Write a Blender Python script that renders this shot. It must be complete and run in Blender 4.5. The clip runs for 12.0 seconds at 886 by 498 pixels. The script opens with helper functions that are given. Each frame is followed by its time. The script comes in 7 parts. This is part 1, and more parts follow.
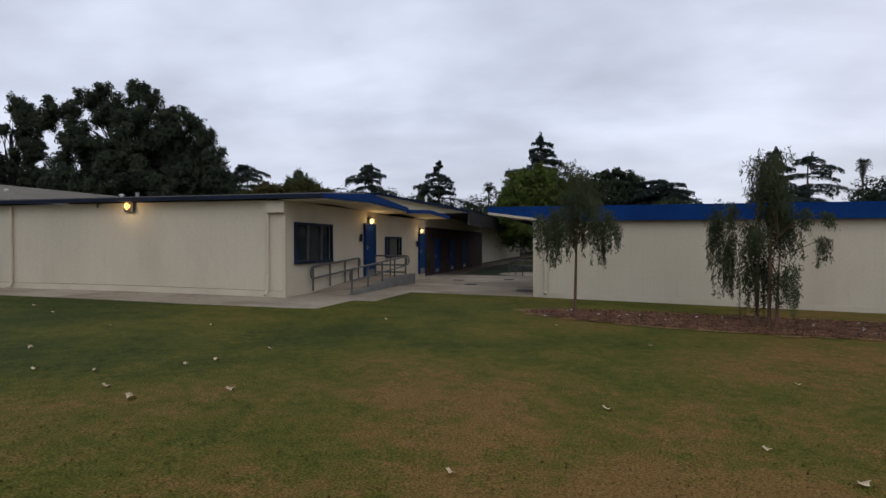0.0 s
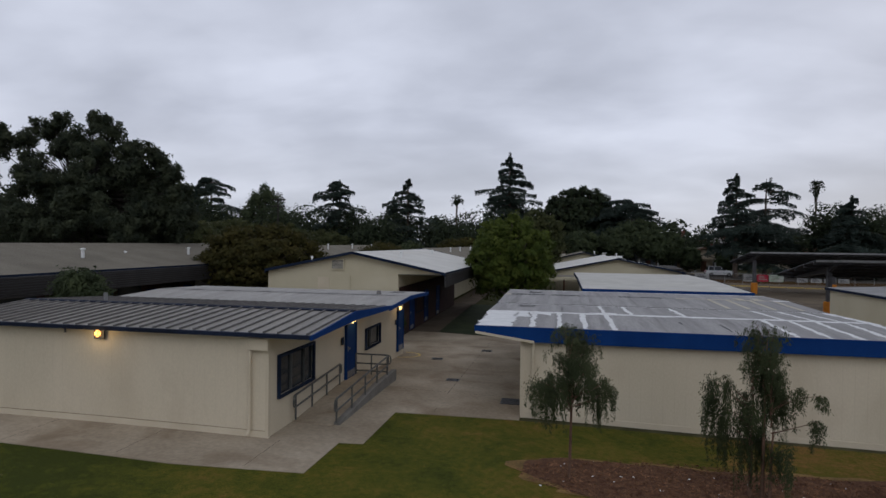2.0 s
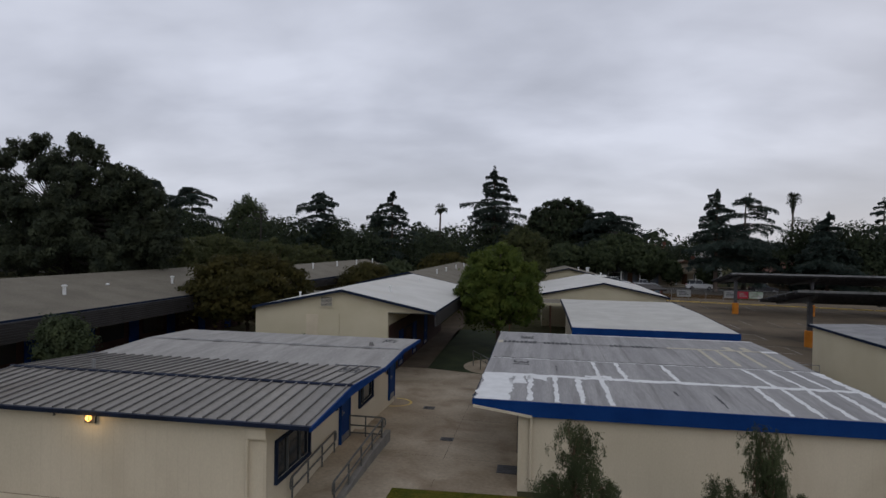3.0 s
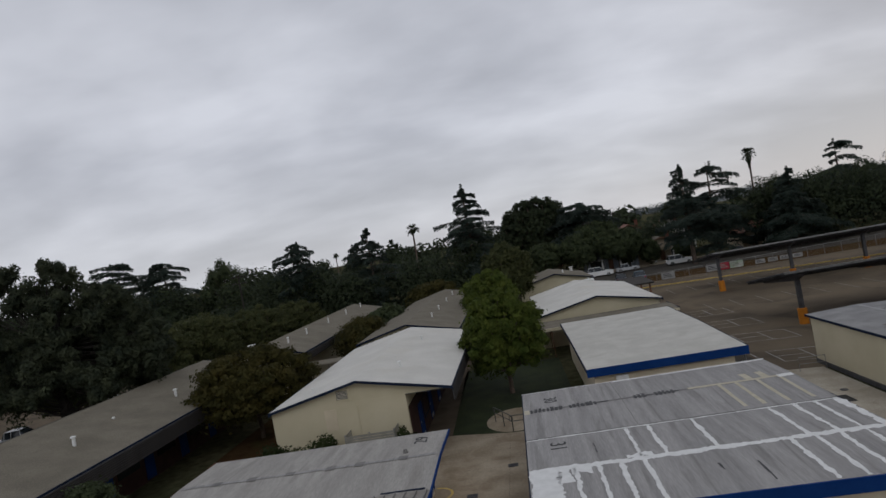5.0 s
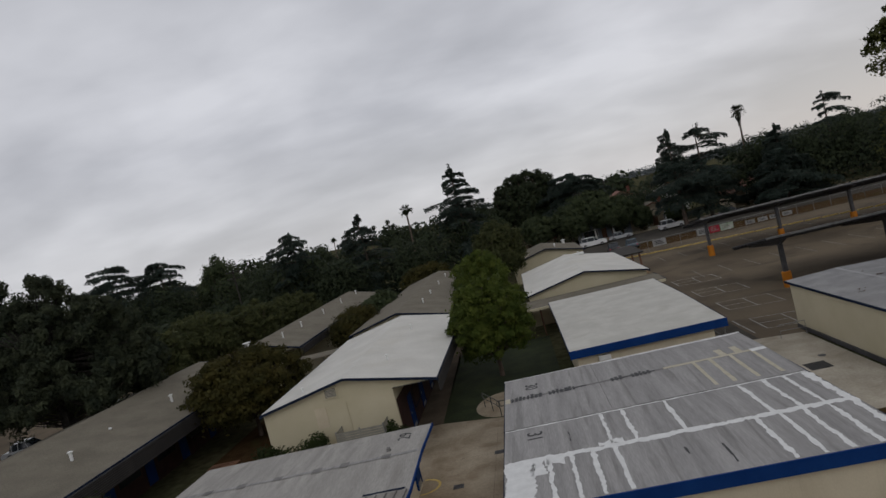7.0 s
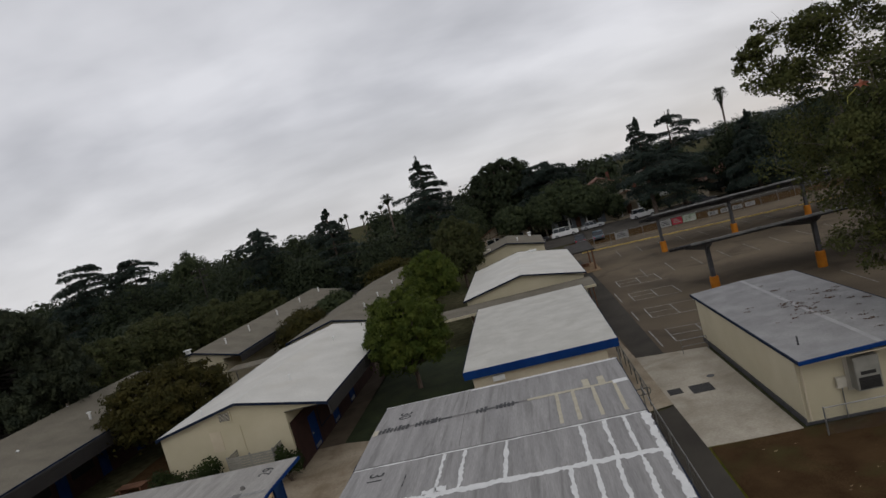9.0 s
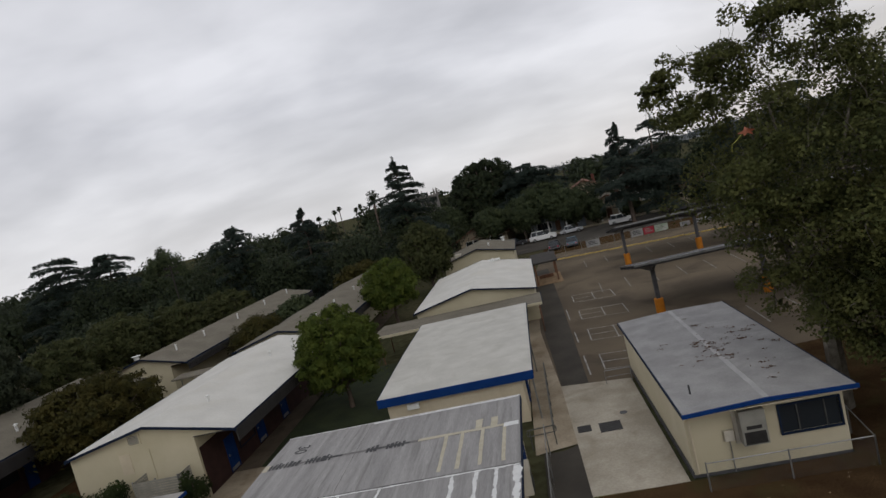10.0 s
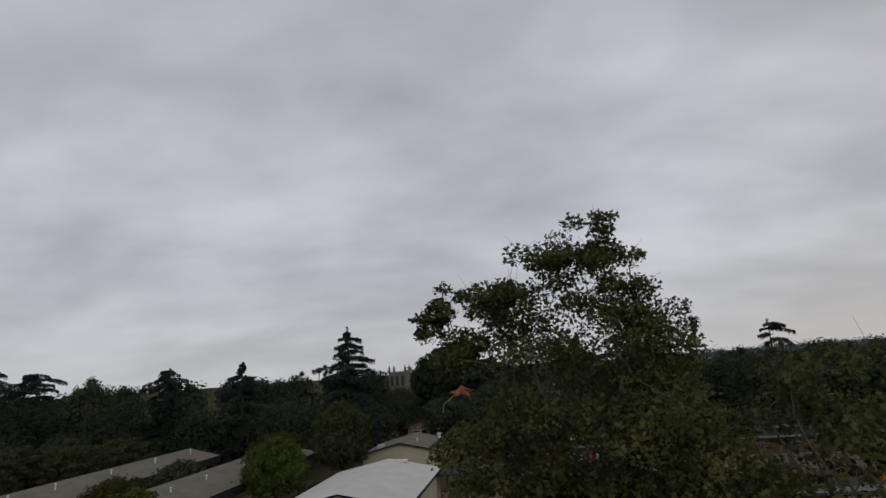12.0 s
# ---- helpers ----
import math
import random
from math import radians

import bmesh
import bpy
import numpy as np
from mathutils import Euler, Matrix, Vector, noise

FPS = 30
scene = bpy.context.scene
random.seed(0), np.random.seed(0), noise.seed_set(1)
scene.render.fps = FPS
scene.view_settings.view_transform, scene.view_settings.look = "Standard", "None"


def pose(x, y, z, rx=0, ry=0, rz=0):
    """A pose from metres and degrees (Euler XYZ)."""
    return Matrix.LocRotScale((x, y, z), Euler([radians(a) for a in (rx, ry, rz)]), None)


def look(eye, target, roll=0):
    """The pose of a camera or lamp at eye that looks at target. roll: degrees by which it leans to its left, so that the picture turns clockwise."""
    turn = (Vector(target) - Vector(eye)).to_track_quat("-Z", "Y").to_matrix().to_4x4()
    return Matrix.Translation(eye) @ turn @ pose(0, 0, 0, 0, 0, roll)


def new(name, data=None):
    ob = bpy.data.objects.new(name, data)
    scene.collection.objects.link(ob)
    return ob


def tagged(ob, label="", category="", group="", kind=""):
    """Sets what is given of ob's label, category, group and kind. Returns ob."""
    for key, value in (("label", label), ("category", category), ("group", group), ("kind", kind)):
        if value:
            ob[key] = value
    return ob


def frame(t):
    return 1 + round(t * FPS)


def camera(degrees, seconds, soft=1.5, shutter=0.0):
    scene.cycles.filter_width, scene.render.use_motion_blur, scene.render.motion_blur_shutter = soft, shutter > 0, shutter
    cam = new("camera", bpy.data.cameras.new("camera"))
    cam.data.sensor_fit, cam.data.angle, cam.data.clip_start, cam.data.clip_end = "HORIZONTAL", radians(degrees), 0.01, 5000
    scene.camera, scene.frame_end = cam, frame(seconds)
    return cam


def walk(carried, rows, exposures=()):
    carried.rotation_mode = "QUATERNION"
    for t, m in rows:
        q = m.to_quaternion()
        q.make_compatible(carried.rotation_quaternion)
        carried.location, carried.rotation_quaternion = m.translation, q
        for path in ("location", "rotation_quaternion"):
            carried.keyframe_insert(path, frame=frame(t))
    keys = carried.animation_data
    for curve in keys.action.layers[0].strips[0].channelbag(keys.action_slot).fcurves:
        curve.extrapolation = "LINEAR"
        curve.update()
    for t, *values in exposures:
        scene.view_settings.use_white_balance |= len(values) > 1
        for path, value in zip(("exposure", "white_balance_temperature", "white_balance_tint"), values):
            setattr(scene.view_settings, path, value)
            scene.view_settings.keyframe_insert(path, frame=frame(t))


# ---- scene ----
cam = camera(74.7, 12.0)
PATH = [
    (0, (1.832, 1.017, 1.986), (1.331, 2.954, 1.964), 0.0),
    (0.5, (1.682, 1.004, 2.792), (1.212, 2.948, 2.765), 0.7),
    (1, (1.517, 1.08, 3.641), (1.077, 3.03, 3.617), 0.9),
    (1.5, (1.361, 1.159, 4.542), (0.951, 3.116, 4.521), 0.7),
    (2, (1.099, 1.228, 5.5), (0.715, 3.191, 5.479), 0.7),
    (2.5, (0.828, 1.209, 6.508), (0.474, 3.178, 6.49), 0.6),
    (3, (0.564, 1.252, 7.617), (0.242, 3.226, 7.601), 1.0),
    (3.5, (0.322, 1.319, 8.723), (0.028, 3.297, 8.704), 1.0),
    (5.5, (-0.485, 0.974, 12.082), (-0.712, 2.961, 12.058), -12.4),
    (6, (-0.262, 1.008, 12.224), (-0.488, 2.995, 12.158), -9.5),
    (6.5, (0.212, 0.995, 12.285), (-0.015, 2.981, 12.206), -8.6),
    (7, (1.149, 1.046, 12.34), (0.901, 3.028, 12.244), -14.4),
    (8.8, (7.308, 2.183, 12.9), (7.015, 4.155, 12.741), -15.7),
    (9, (8.087, 2.457, 12.938), (7.805, 4.43, 12.78), -15.4),
    (9.5, (10.536, 3.161, 13.215), (10.249, 5.133, 13.036), -14.6),
    (10, (13.136, 4.079, 13.527), (12.84, 6.049, 13.342), -14.2),
    (10.5, (15.731, 5.075, 13.644), (15.43, 7.043, 13.451), -15.0),
    (11, (18.222, 6.165, 13.675), (17.915, 8.138, 13.548), -21.5),
    (11.5, (20.74, 7.339, 13.69), (20.492, 9.309, 13.928), -17.6),
    (12, (23.29, 8.483, 13.695), (23.04, 10.425, 14.1), -4.1),
]
EXPOSURES = [(0, 0.20, 5890, 12), (1, 0.08, 5930, 12), (3.5, -0.08, 6120, 12), (5.5, -0.14, 6360, 10), (9, 0.0, 6560, 10), (11, 0.24, 6520, 10), (12, -0.30, 6400, 10)]
walk(cam, [(t, look(eye, target, roll)) for t, eye, target, roll in PATH], EXPOSURES)

# ---- sky, sun ----
world = bpy.data.worlds.new("overcast_sky")
scene.world = world
world.use_nodes = True


def overcast(tree):
    """A closed grey cloud deck over a clear sky, with soft bands that flatten towards the horizon."""
    n, l = tree.nodes, tree.links
    n.clear()
    out, bg = n.new("ShaderNodeOutputWorld"), n.new("ShaderNodeBackground")
    sky = n.new("ShaderNodeTexSky")
    sky.sky_type, sky.sun_disc = "NISHITA", False
    sky.sun_elevation, sky.sun_rotation = radians(24), radians(35)
    dim = n.new("ShaderNodeVectorMath")
    dim.operation, dim.inputs["Scale"].default_value = "SCALE", 0.06
    l.new(sky.outputs[0], dim.inputs[0])
    co, sep = n.new("ShaderNodeTexCoord"), n.new("ShaderNodeSeparateXYZ")
    l.new(co.outputs["Generated"], sep.inputs[0])
    up = n.new("ShaderNodeMath")
    up.operation = "MAXIMUM"
    up.inputs[1].default_value = 0.0
    l.new(sep.outputs["Z"], up.inputs[0])
    den = n.new("ShaderNodeMath")
    den.operation, den.inputs[1].default_value = "ADD", 0.3
    l.new(up.outputs[0], den.inputs[0])
    flat = n.new("ShaderNodeCombineXYZ")
    for axis in ("X", "Y"):
        d = n.new("ShaderNodeMath")
        d.operation = "DIVIDE"
        l.new(sep.outputs[axis], d.inputs[0])
        l.new(den.outputs[0], d.inputs[1])
        l.new(d.outputs[0], flat.inputs[axis])
    turn = n.new("ShaderNodeMapping")
    turn.inputs["Rotation"].default_value = (0, 0, radians(-14))
    turn.inputs["Scale"].default_value = (0.8, 1.15, 1.0)
    turn.inputs["Location"].default_value = (0.35, 0.9, 0.0)
    l.new(flat.outputs[0], turn.inputs[0])
    big, fine = n.new("ShaderNodeTexNoise"), n.new("ShaderNodeTexNoise")
    for node, scale, detail, rough, warp in ((big, 1.05, 3, 0.45, 0.15), (fine, 2.9, 4, 0.5, 0.15)):
        node.inputs["Scale"].default_value, node.inputs["Detail"].default_value = scale, detail
        node.inputs["Roughness"].default_value, node.inputs["Distortion"].default_value = rough, warp
        l.new(turn.outputs[0], node.inputs["Vector"])
    mix = n.new("ShaderNodeMix")
    mix.data_type = "FLOAT"
    mix.inputs[0].default_value = 0.3
    l.new(big.outputs[0], mix.inputs[2])
    l.new(fine.outputs[0], mix.inputs[3])
    ramp = n.new("ShaderNodeValToRGB")
    e = ramp.color_ramp.elements
    e[0].position, e[0].color = 0.37, (0.405, 0.415, 0.452, 1)
    e[1].position, e[1].color = 0.64, (0.74, 0.75, 0.80, 1)
    mid = e.new(0.5)
    mid.color = (0.545, 0.555, 0.60, 1)
    slope = n.new("ShaderNodeMath")
    slope.operation, slope.inputs[1].default_value = "MULTIPLY_ADD", -0.10
    l.new(sep.outputs["X"], slope.inputs[0])
    l.new(mix.outputs[0], slope.inputs[2])
    pale = n.new("ShaderNodeVectorMath")
    pale.operation, pale.inputs[1].default_value = "DOT_PRODUCT", (0.02, 0.94, 0.34)
    l.new(co.outputs["Generated"], pale.inputs[0])
    spread = n.new("ShaderNodeMapRange")
    spread.interpolation_type = "SMOOTHSTEP"
    spread.inputs["From Min"].default_value, spread.inputs["From Max"].default_value = 0.90, 1.0
    spread.inputs["To Min"].default_value, spread.inputs["To Max"].default_value = 0.0, 0.05
    l.new(pale.outputs["Value"], spread.inputs["Value"])
    bright = n.new("ShaderNodeMath")
    bright.operation = "ADD"
    l.new(slope.outputs[0], bright.inputs[0])
    l.new(spread.outputs[0], bright.inputs[1])
    l.new(bright.outputs[0], ramp.inputs[0])
    low = n.new("ShaderNodeMapRange")
    low.inputs["From Min"].default_value, low.inputs["From Max"].default_value = 0.0, 0.2
    low.inputs["To Min"].default_value, low.inputs["To Max"].default_value = 0.55, 0.0
    l.new(up.outputs[0], low.inputs["Value"])
    glow = n.new("ShaderNodeMix")
    glow.data_type = "RGBA"
    glow.inputs[7].default_value = (0.66, 0.655, 0.66, 1)
    l.new(low.outputs[0], glow.inputs[0])
    l.new(ramp.outputs[0], glow.inputs[6])
    deck = n.new("ShaderNodeMix")
    deck.data_type = "RGBA"
    deck.inputs[0].default_value = 0.94
    l.new(dim.outputs[0], deck.inputs[6])
    l.new(glow.outputs[2], deck.inputs[7])
    l.new(deck.outputs[2], bg.inputs["Color"])
    bg.inputs["Strength"].default_value = 1.0
    l.new(bg.outputs[0], out.inputs[0])


overcast(world.node_tree)
sun = new("sun", bpy.data.lights.new("sun", "SUN"))
sun.data.energy, sun.data.angle, sun.data.color = 0.5, radians(40), (1.0, 0.97, 0.93)
sun.matrix_world = look((60, -80, 90), (0, 30, 0))

# ---- materials ----
def surface(name, a, b, scale=3.0, fine=40.0, rough=0.8, bump=0.15, grain=0.35, metal=0.0, island=0.0, groove=None, spec=0.3, dirt=None, stretch=(1, 1, 1)):
    """A worn surface: colours a and b mixed in patches of 1/scale m, grain at 1/fine m, fine relief,
    optional stains (colour, amount, size) and grooves (axis, width)."""
    m = bpy.data.materials.new(name)
    m.use_nodes = True
    n, l = m.node_tree.nodes, m.node_tree.links
    p = n["Principled BSDF"]
    co = n.new("ShaderNodeTexCoord")
    mp = n.new("ShaderNodeMapping")
    mp.inputs["Scale"].default_value = stretch
    l.new(co.outputs["Object"], mp.inputs[0])
    big, small = n.new("ShaderNodeTexNoise"), n.new("ShaderNodeTexNoise")
    big.inputs["Scale"].default_value, big.inputs["Detail"].default_value = scale, 5
    small.inputs["Scale"].default_value, small.inputs["Detail"].default_value = fine, 3
    l.new(mp.outputs[0], big.inputs[0])
    l.new(mp.outputs[0], small.inputs[0])
    ramp = n.new("ShaderNodeValToRGB")
    ramp.color_ramp.elements[0].position, ramp.color_ramp.elements[1].position = 0.34, 0.66
    ramp.color_ramp.elements[0].color, ramp.color_ramp.elements[1].color = (*a, 1), (*b, 1)
    l.new(big.outputs[0], ramp.inputs[0])
    tone = n.new("ShaderNodeMapRange")
    tone.inputs["From Min"].default_value, tone.inputs["From Max"].default_value = 0.3, 0.7
    tone.inputs["To Min"].default_value, tone.inputs["To Max"].default_value = 1 - grain, 1 + grain
    l.new(small.outputs[0], tone.inputs[0])
    mul = n.new("ShaderNodeVectorMath")
    mul.operation = "SCALE"
    l.new(ramp.outputs[0], mul.inputs[0])
    l.new(tone.outputs[0], mul.inputs["Scale"])
    colour = mul.outputs[0]
    if dirt:
        tint, amount, size = dirt
        st = n.new("ShaderNodeTexNoise")
        st.inputs["Scale"].default_value, st.inputs["Detail"].default_value, st.inputs["Distortion"].default_value = size, 6, 0.6
        l.new(mp.outputs[0], st.inputs[0])
        sr = n.new("ShaderNodeMapRange")
        sr.inputs["From Min"].default_value, sr.inputs["From Max"].default_value = 0.52, 0.72
        sr.inputs["To Min"].default_value, sr.inputs["To Max"].default_value = 0.0, amount
        l.new(st.outputs[0], sr.inputs[0])
        mx = n.new("ShaderNodeMix")
        mx.data_type = "RGBA"
        mx.inputs[7].default_value = (*tint, 1)
        l.new(sr.outputs[0], mx.inputs[0])
        l.new(colour, mx.inputs[6])
        colour = mx.outputs[2]
    if island:
        geo = n.new("ShaderNodeNewGeometry")
        info = n.new("ShaderNodeObjectInfo")
        add = n.new("ShaderNodeMath")
        add.operation = "ADD"
        l.new(geo.outputs["Random Per Island"], add.inputs[0])
        l.new(info.outputs["Random"], add.inputs[1])
        vr = n.new("ShaderNodeMapRange")
        vr.inputs["From Max"].default_value = 2.0
        vr.inputs["To Min"].default_value, vr.inputs["To Max"].default_value = 1 - island, 1 + island
        l.new(add.outputs[0], vr.inputs[0])
        m2 = n.new("ShaderNodeVectorMath")
        m2.operation = "SCALE"
        l.new(colour, m2.inputs[0])
        l.new(vr.outputs[0], m2.inputs["Scale"])
        colour = m2.outputs[0]
    l.new(colour, p.inputs["Base Color"])
    p.inputs["Roughness"].default_value, p.inputs["Metallic"].default_value = rough, metal
    p.inputs["Specular IOR Level"].default_value = spec
    height = small.outputs[0]
    if groove:
        axis, width = groove
        sep = n.new("ShaderNodeSeparateXYZ")
        l.new(co.outputs["Object"], sep.inputs[0])
        src = sep.outputs[axis] if axis != "XY" else None
        if src is None:
            s2 = n.new("ShaderNodeMath")
            s2.operation = "ADD"
            l.new(sep.outputs["X"], s2.inputs[0])
            l.new(sep.outputs["Y"], s2.inputs[1])
            src = s2.outputs[0]
        dv = n.new("ShaderNodeMath")
        dv.operation, dv.inputs[1].default_value = "DIVIDE", width
        l.new(src, dv.inputs[0])
        fr = n.new("ShaderNodeMath")
        fr.operation = "FRACT"
        l.new(dv.outputs[0], fr.inputs[0])
        gr = n.new("ShaderNodeMapRange")
        gr.inputs["From Min"].default_value, gr.inputs["From Max"].default_value = 0.02, 0.08
        l.new(fr.outputs[0], gr.inputs[0])
        ad = n.new("ShaderNodeMath")
        ad.operation = "MULTIPLY_ADD"
        ad.inputs[1].default_value = 2.5
        l.new(gr.outputs[0], ad.inputs[0])
        l.new(small.outputs[0], ad.inputs[2])
        height = ad.outputs[0]
    bp = n.new("ShaderNodeBump")
    bp.inputs["Strength"].default_value, bp.inputs["Distance"].default_value = bump, 0.02
    l.new(height, bp.inputs["Height"])
    l.new(bp.outputs[0], p.inputs["Normal"])
    return m


def glow(name, colour, power):
    m = bpy.data.materials.new(name)
    m.use_nodes = True
    p = m.node_tree.nodes["Principled BSDF"]
    p.inputs["Base Color"].default_value = (*colour, 1)
    p.inputs["Emission Color"].default_value = (*colour, 1)
    p.inputs["Emission Strength"].default_value = power
    return m


def glass(name, tint=(0.02, 0.025, 0.03)):
    m = bpy.data.materials.new(name)
    m.use_nodes = True
    p = m.node_tree.nodes["Principled BSDF"]
    p.inputs["Base Color"].default_value = (*tint, 1)
    p.inputs["Roughness"].default_value = 0.08
    p.inputs["IOR"].default_value = 1.5
    return m


def leaf_mat(name, a, b, rough=0.65, warm=None, outward=0.55, tuft=1.0):
    """Foliage: leaves between a and b in soft clumps, lit as rounded masses, letting some light through."""
    m = bpy.data.materials.new(name)
    m.use_nodes = True
    n, l = m.node_tree.nodes, m.node_tree.links
    p = n["Principled BSDF"]
    geo, co, no = n.new("ShaderNodeNewGeometry"), n.new("ShaderNodeTexCoord"), n.new("ShaderNodeTexNoise")
    no.inputs["Scale"].default_value, no.inputs["Detail"].default_value = 1.1, 5
    l.new(co.outputs["Object"], no.inputs[0])
    add = n.new("ShaderNodeMath")
    add.operation = "MULTIPLY_ADD"
    add.inputs[1].default_value = 0.06
    l.new(geo.outputs["Random Per Island"], add.inputs[0])
    l.new(no.outputs[0], add.inputs[2])
    ramp = n.new("ShaderNodeValToRGB")
    e = ramp.color_ramp.elements
    e[0].position, e[0].color = 0.36, (*a, 1)
    e[1].position, e[1].color = 0.74, (*b, 1)
    if warm:
        w = e.new(0.82)
        w.color = (*warm, 1)
    l.new(add.outputs[0], ramp.inputs[0])
    l.new(ramp.outputs[0], p.inputs["Base Color"])
    p.inputs["Roughness"].default_value = rough
    p.inputs["Specular IOR Level"].default_value = 0.12

    def vec(op, x, y=None, scale=None):
        v = n.new("ShaderNodeVectorMath")
        v.operation = op
        for slot, value in ((0, x), (1, y)):
            if value is None:
                continue
            if isinstance(value, tuple):
                v.inputs[slot].default_value = value
            else:
                l.new(value, v.inputs[slot])
        if scale is not None:
            v.inputs["Scale"].default_value = scale
        return v.outputs[0]

    puff = n.new("ShaderNodeAttribute")
    puff.attribute_name = "puff"
    out = vec("SCALE", vec("NORMALIZE", vec("MULTIPLY", co.outputs["Object"], (1, 1, 0))), None, 0.5 * outward)
    total = vec("ADD", vec("ADD", vec("SCALE", puff.outputs["Vector"], None, tuft), out), vec("ADD", (0, 0, 0.4), vec("SCALE", geo.outputs["Normal"], None, 0.22)))
    unit = vec("NORMALIZE", total)
    l.new(unit, p.inputs["Normal"])
    thin, blend = n.new("ShaderNodeBsdfTranslucent"), n.new("ShaderNodeMixShader")
    l.new(ramp.outputs[0], thin.inputs["Color"])
    blend.inputs[0].default_value = 0.36
    l.new(p.outputs[0], blend.inputs[1])
    l.new(thin.outputs[0], blend.inputs[2])
    l.new(blend.outputs[0], n["Material Output"].inputs["Surface"])
    return m


M = {}
M["cream"] = surface("cream_siding", (0.5190, 0.4534, 0.3303), (0.5710, 0.4990, 0.3695), 0.5, 25, 0.75, 0.16, 0.04, groove=("XY", 0.305), dirt=((0.3710, 0.3069, 0.2155), 0.3, 0.7), stretch=(1, 1, 0.5))
M["cream_smooth"] = surface("cream_paint", (0.5020, 0.4326, 0.3142), (0.5710, 0.4990, 0.3695), 1.2, 30, 0.7, 0.1, 0.04)
M["stucco"] = surface("cream_stucco", (0.4743, 0.4242, 0.2936), (0.5429, 0.4878, 0.3511), 0.4, 60, 0.85, 0.2, 0.05, dirt=((0.4243, 0.3636, 0.2435), 0.35, 0.5))
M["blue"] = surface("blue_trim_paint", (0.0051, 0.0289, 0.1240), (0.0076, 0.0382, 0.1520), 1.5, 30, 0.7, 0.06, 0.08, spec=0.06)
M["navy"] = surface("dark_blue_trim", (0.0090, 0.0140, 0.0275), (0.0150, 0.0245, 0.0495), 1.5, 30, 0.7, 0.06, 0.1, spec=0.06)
M["door_blue"] = surface("door_blue_paint", (0.006, 0.026, 0.10), (0.009, 0.036, 0.13), 1.5, 30, 0.6, 0.06, 0.08, spec=0.08)
M["gutter_dark"] = surface("dark_gutter_paint", (0.009, 0.012, 0.022), (0.014, 0.02, 0.04), 1.5, 30, 0.6, 0.06, 0.1, spec=0.1)
M["rail"] = surface("grey_green_pipe_paint", (0.06, 0.062, 0.058), (0.10, 0.10, 0.092), 3, 40, 0.5, 0.05, 0.15)
M["ribbed"] = surface("weathered_metal_roof", (0.1795, 0.1666, 0.1464), (0.2473, 0.2278, 0.1968), 0.8, 18, 0.55, 0.1, 0.12, metal=0.0, dirt=((0.1232, 0.1020, 0.0800), 0.6, 0.9), stretch=(1, 0.3, 1))
M["rib"] = surface("dark_rib_metal", (0.10, 0.095, 0.09), (0.16, 0.15, 0.14), 2, 30, 0.5, 0.1, 0.15)
M["grey_roof"] = surface("grey_coated_roof", (0.2365, 0.2295, 0.2229), (0.3173, 0.3071, 0.2969), 0.9, 12, 0.7, 0.12, 0.14, spec=0.15, dirt=((0.1500, 0.1441, 0.1354), 0.65, 1.1), stretch=(3.2, 0.22, 1), groove=("X", 0.4))
M["smooth_grey"] = surface("pale_grey_roof", (0.2525, 0.2398, 0.2195), (0.3366, 0.3212, 0.2947), 0.9, 12, 0.65, 0.08, 0.13, spec=0.2, dirt=((0.1851, 0.1738, 0.1568), 0.6, 1.0), stretch=(1.8, 0.3, 1))
M["bluish_roof"] = surface("bluish_grey_roof", (0.2520, 0.2470, 0.2420), (0.3200, 0.3140, 0.3060), 0.9, 14, 0.7, 0.06, 0.08, spec=0.15, dirt=((0.2050, 0.1980, 0.1950), 0.6, 0.8))
M["sealant"] = surface("white_roof_sealant", (0.605, 0.605, 0.588), (0.689, 0.689, 0.672), 3, 40, 0.55, 0.2, 0.05)
M["old_sealant"] = surface("yellowed_roof_sealant", (0.40, 0.36, 0.27), (0.47, 0.43, 0.33), 3, 40, 0.7, 0.2, 0.08)
M["tar"] = surface("black_roof_tar", (0.025, 0.025, 0.027), (0.05, 0.05, 0.05), 5, 40, 0.6, 0.2, 0.2)
M["white_roof"] = surface("white_foam_roof", (0.5243, 0.5092, 0.4650), (0.5957, 0.5799, 0.5321), 0.5, 9, 0.7, 0.25, 0.05, dirt=((0.4964, 0.4686, 0.4029), 0.5, 0.35))
M["pale_roof"] = surface("off_white_membrane_roof", (0.4380, 0.4246, 0.3824), (0.5164, 0.5023, 0.4552), 0.8, 14, 0.75, 0.15, 0.06, dirt=((0.3873, 0.3703, 0.3221), 0.6, 0.7))
M["shingle"] = surface("grey_shingle_roof", (0.1412, 0.1263, 0.0982), (0.1820, 0.1639, 0.1279), 0.6, 16, 0.9, 0.4, 0.2, dirt=((0.1500, 0.1315, 0.1036), 0.5, 0.8), spec=0.12)
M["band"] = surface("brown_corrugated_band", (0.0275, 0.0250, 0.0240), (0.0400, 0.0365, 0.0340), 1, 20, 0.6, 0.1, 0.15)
M["concrete"] = surface("walk_concrete", (0.2350, 0.1900, 0.1330), (0.3650, 0.3080, 0.2280), 0.45, 9, 0.9, 0.15, 0.12, dirt=((0.1700, 0.1240, 0.0790), 0.75, 0.55), spec=0.12)
M["concrete2"] = surface("pale_slab_concrete", (0.3137, 0.2786, 0.2174), (0.4458, 0.4041, 0.3294), 0.5, 9, 0.9, 0.15, 0.10, dirt=((0.2202, 0.1835, 0.1296), 0.6, 0.55), spec=0.12)
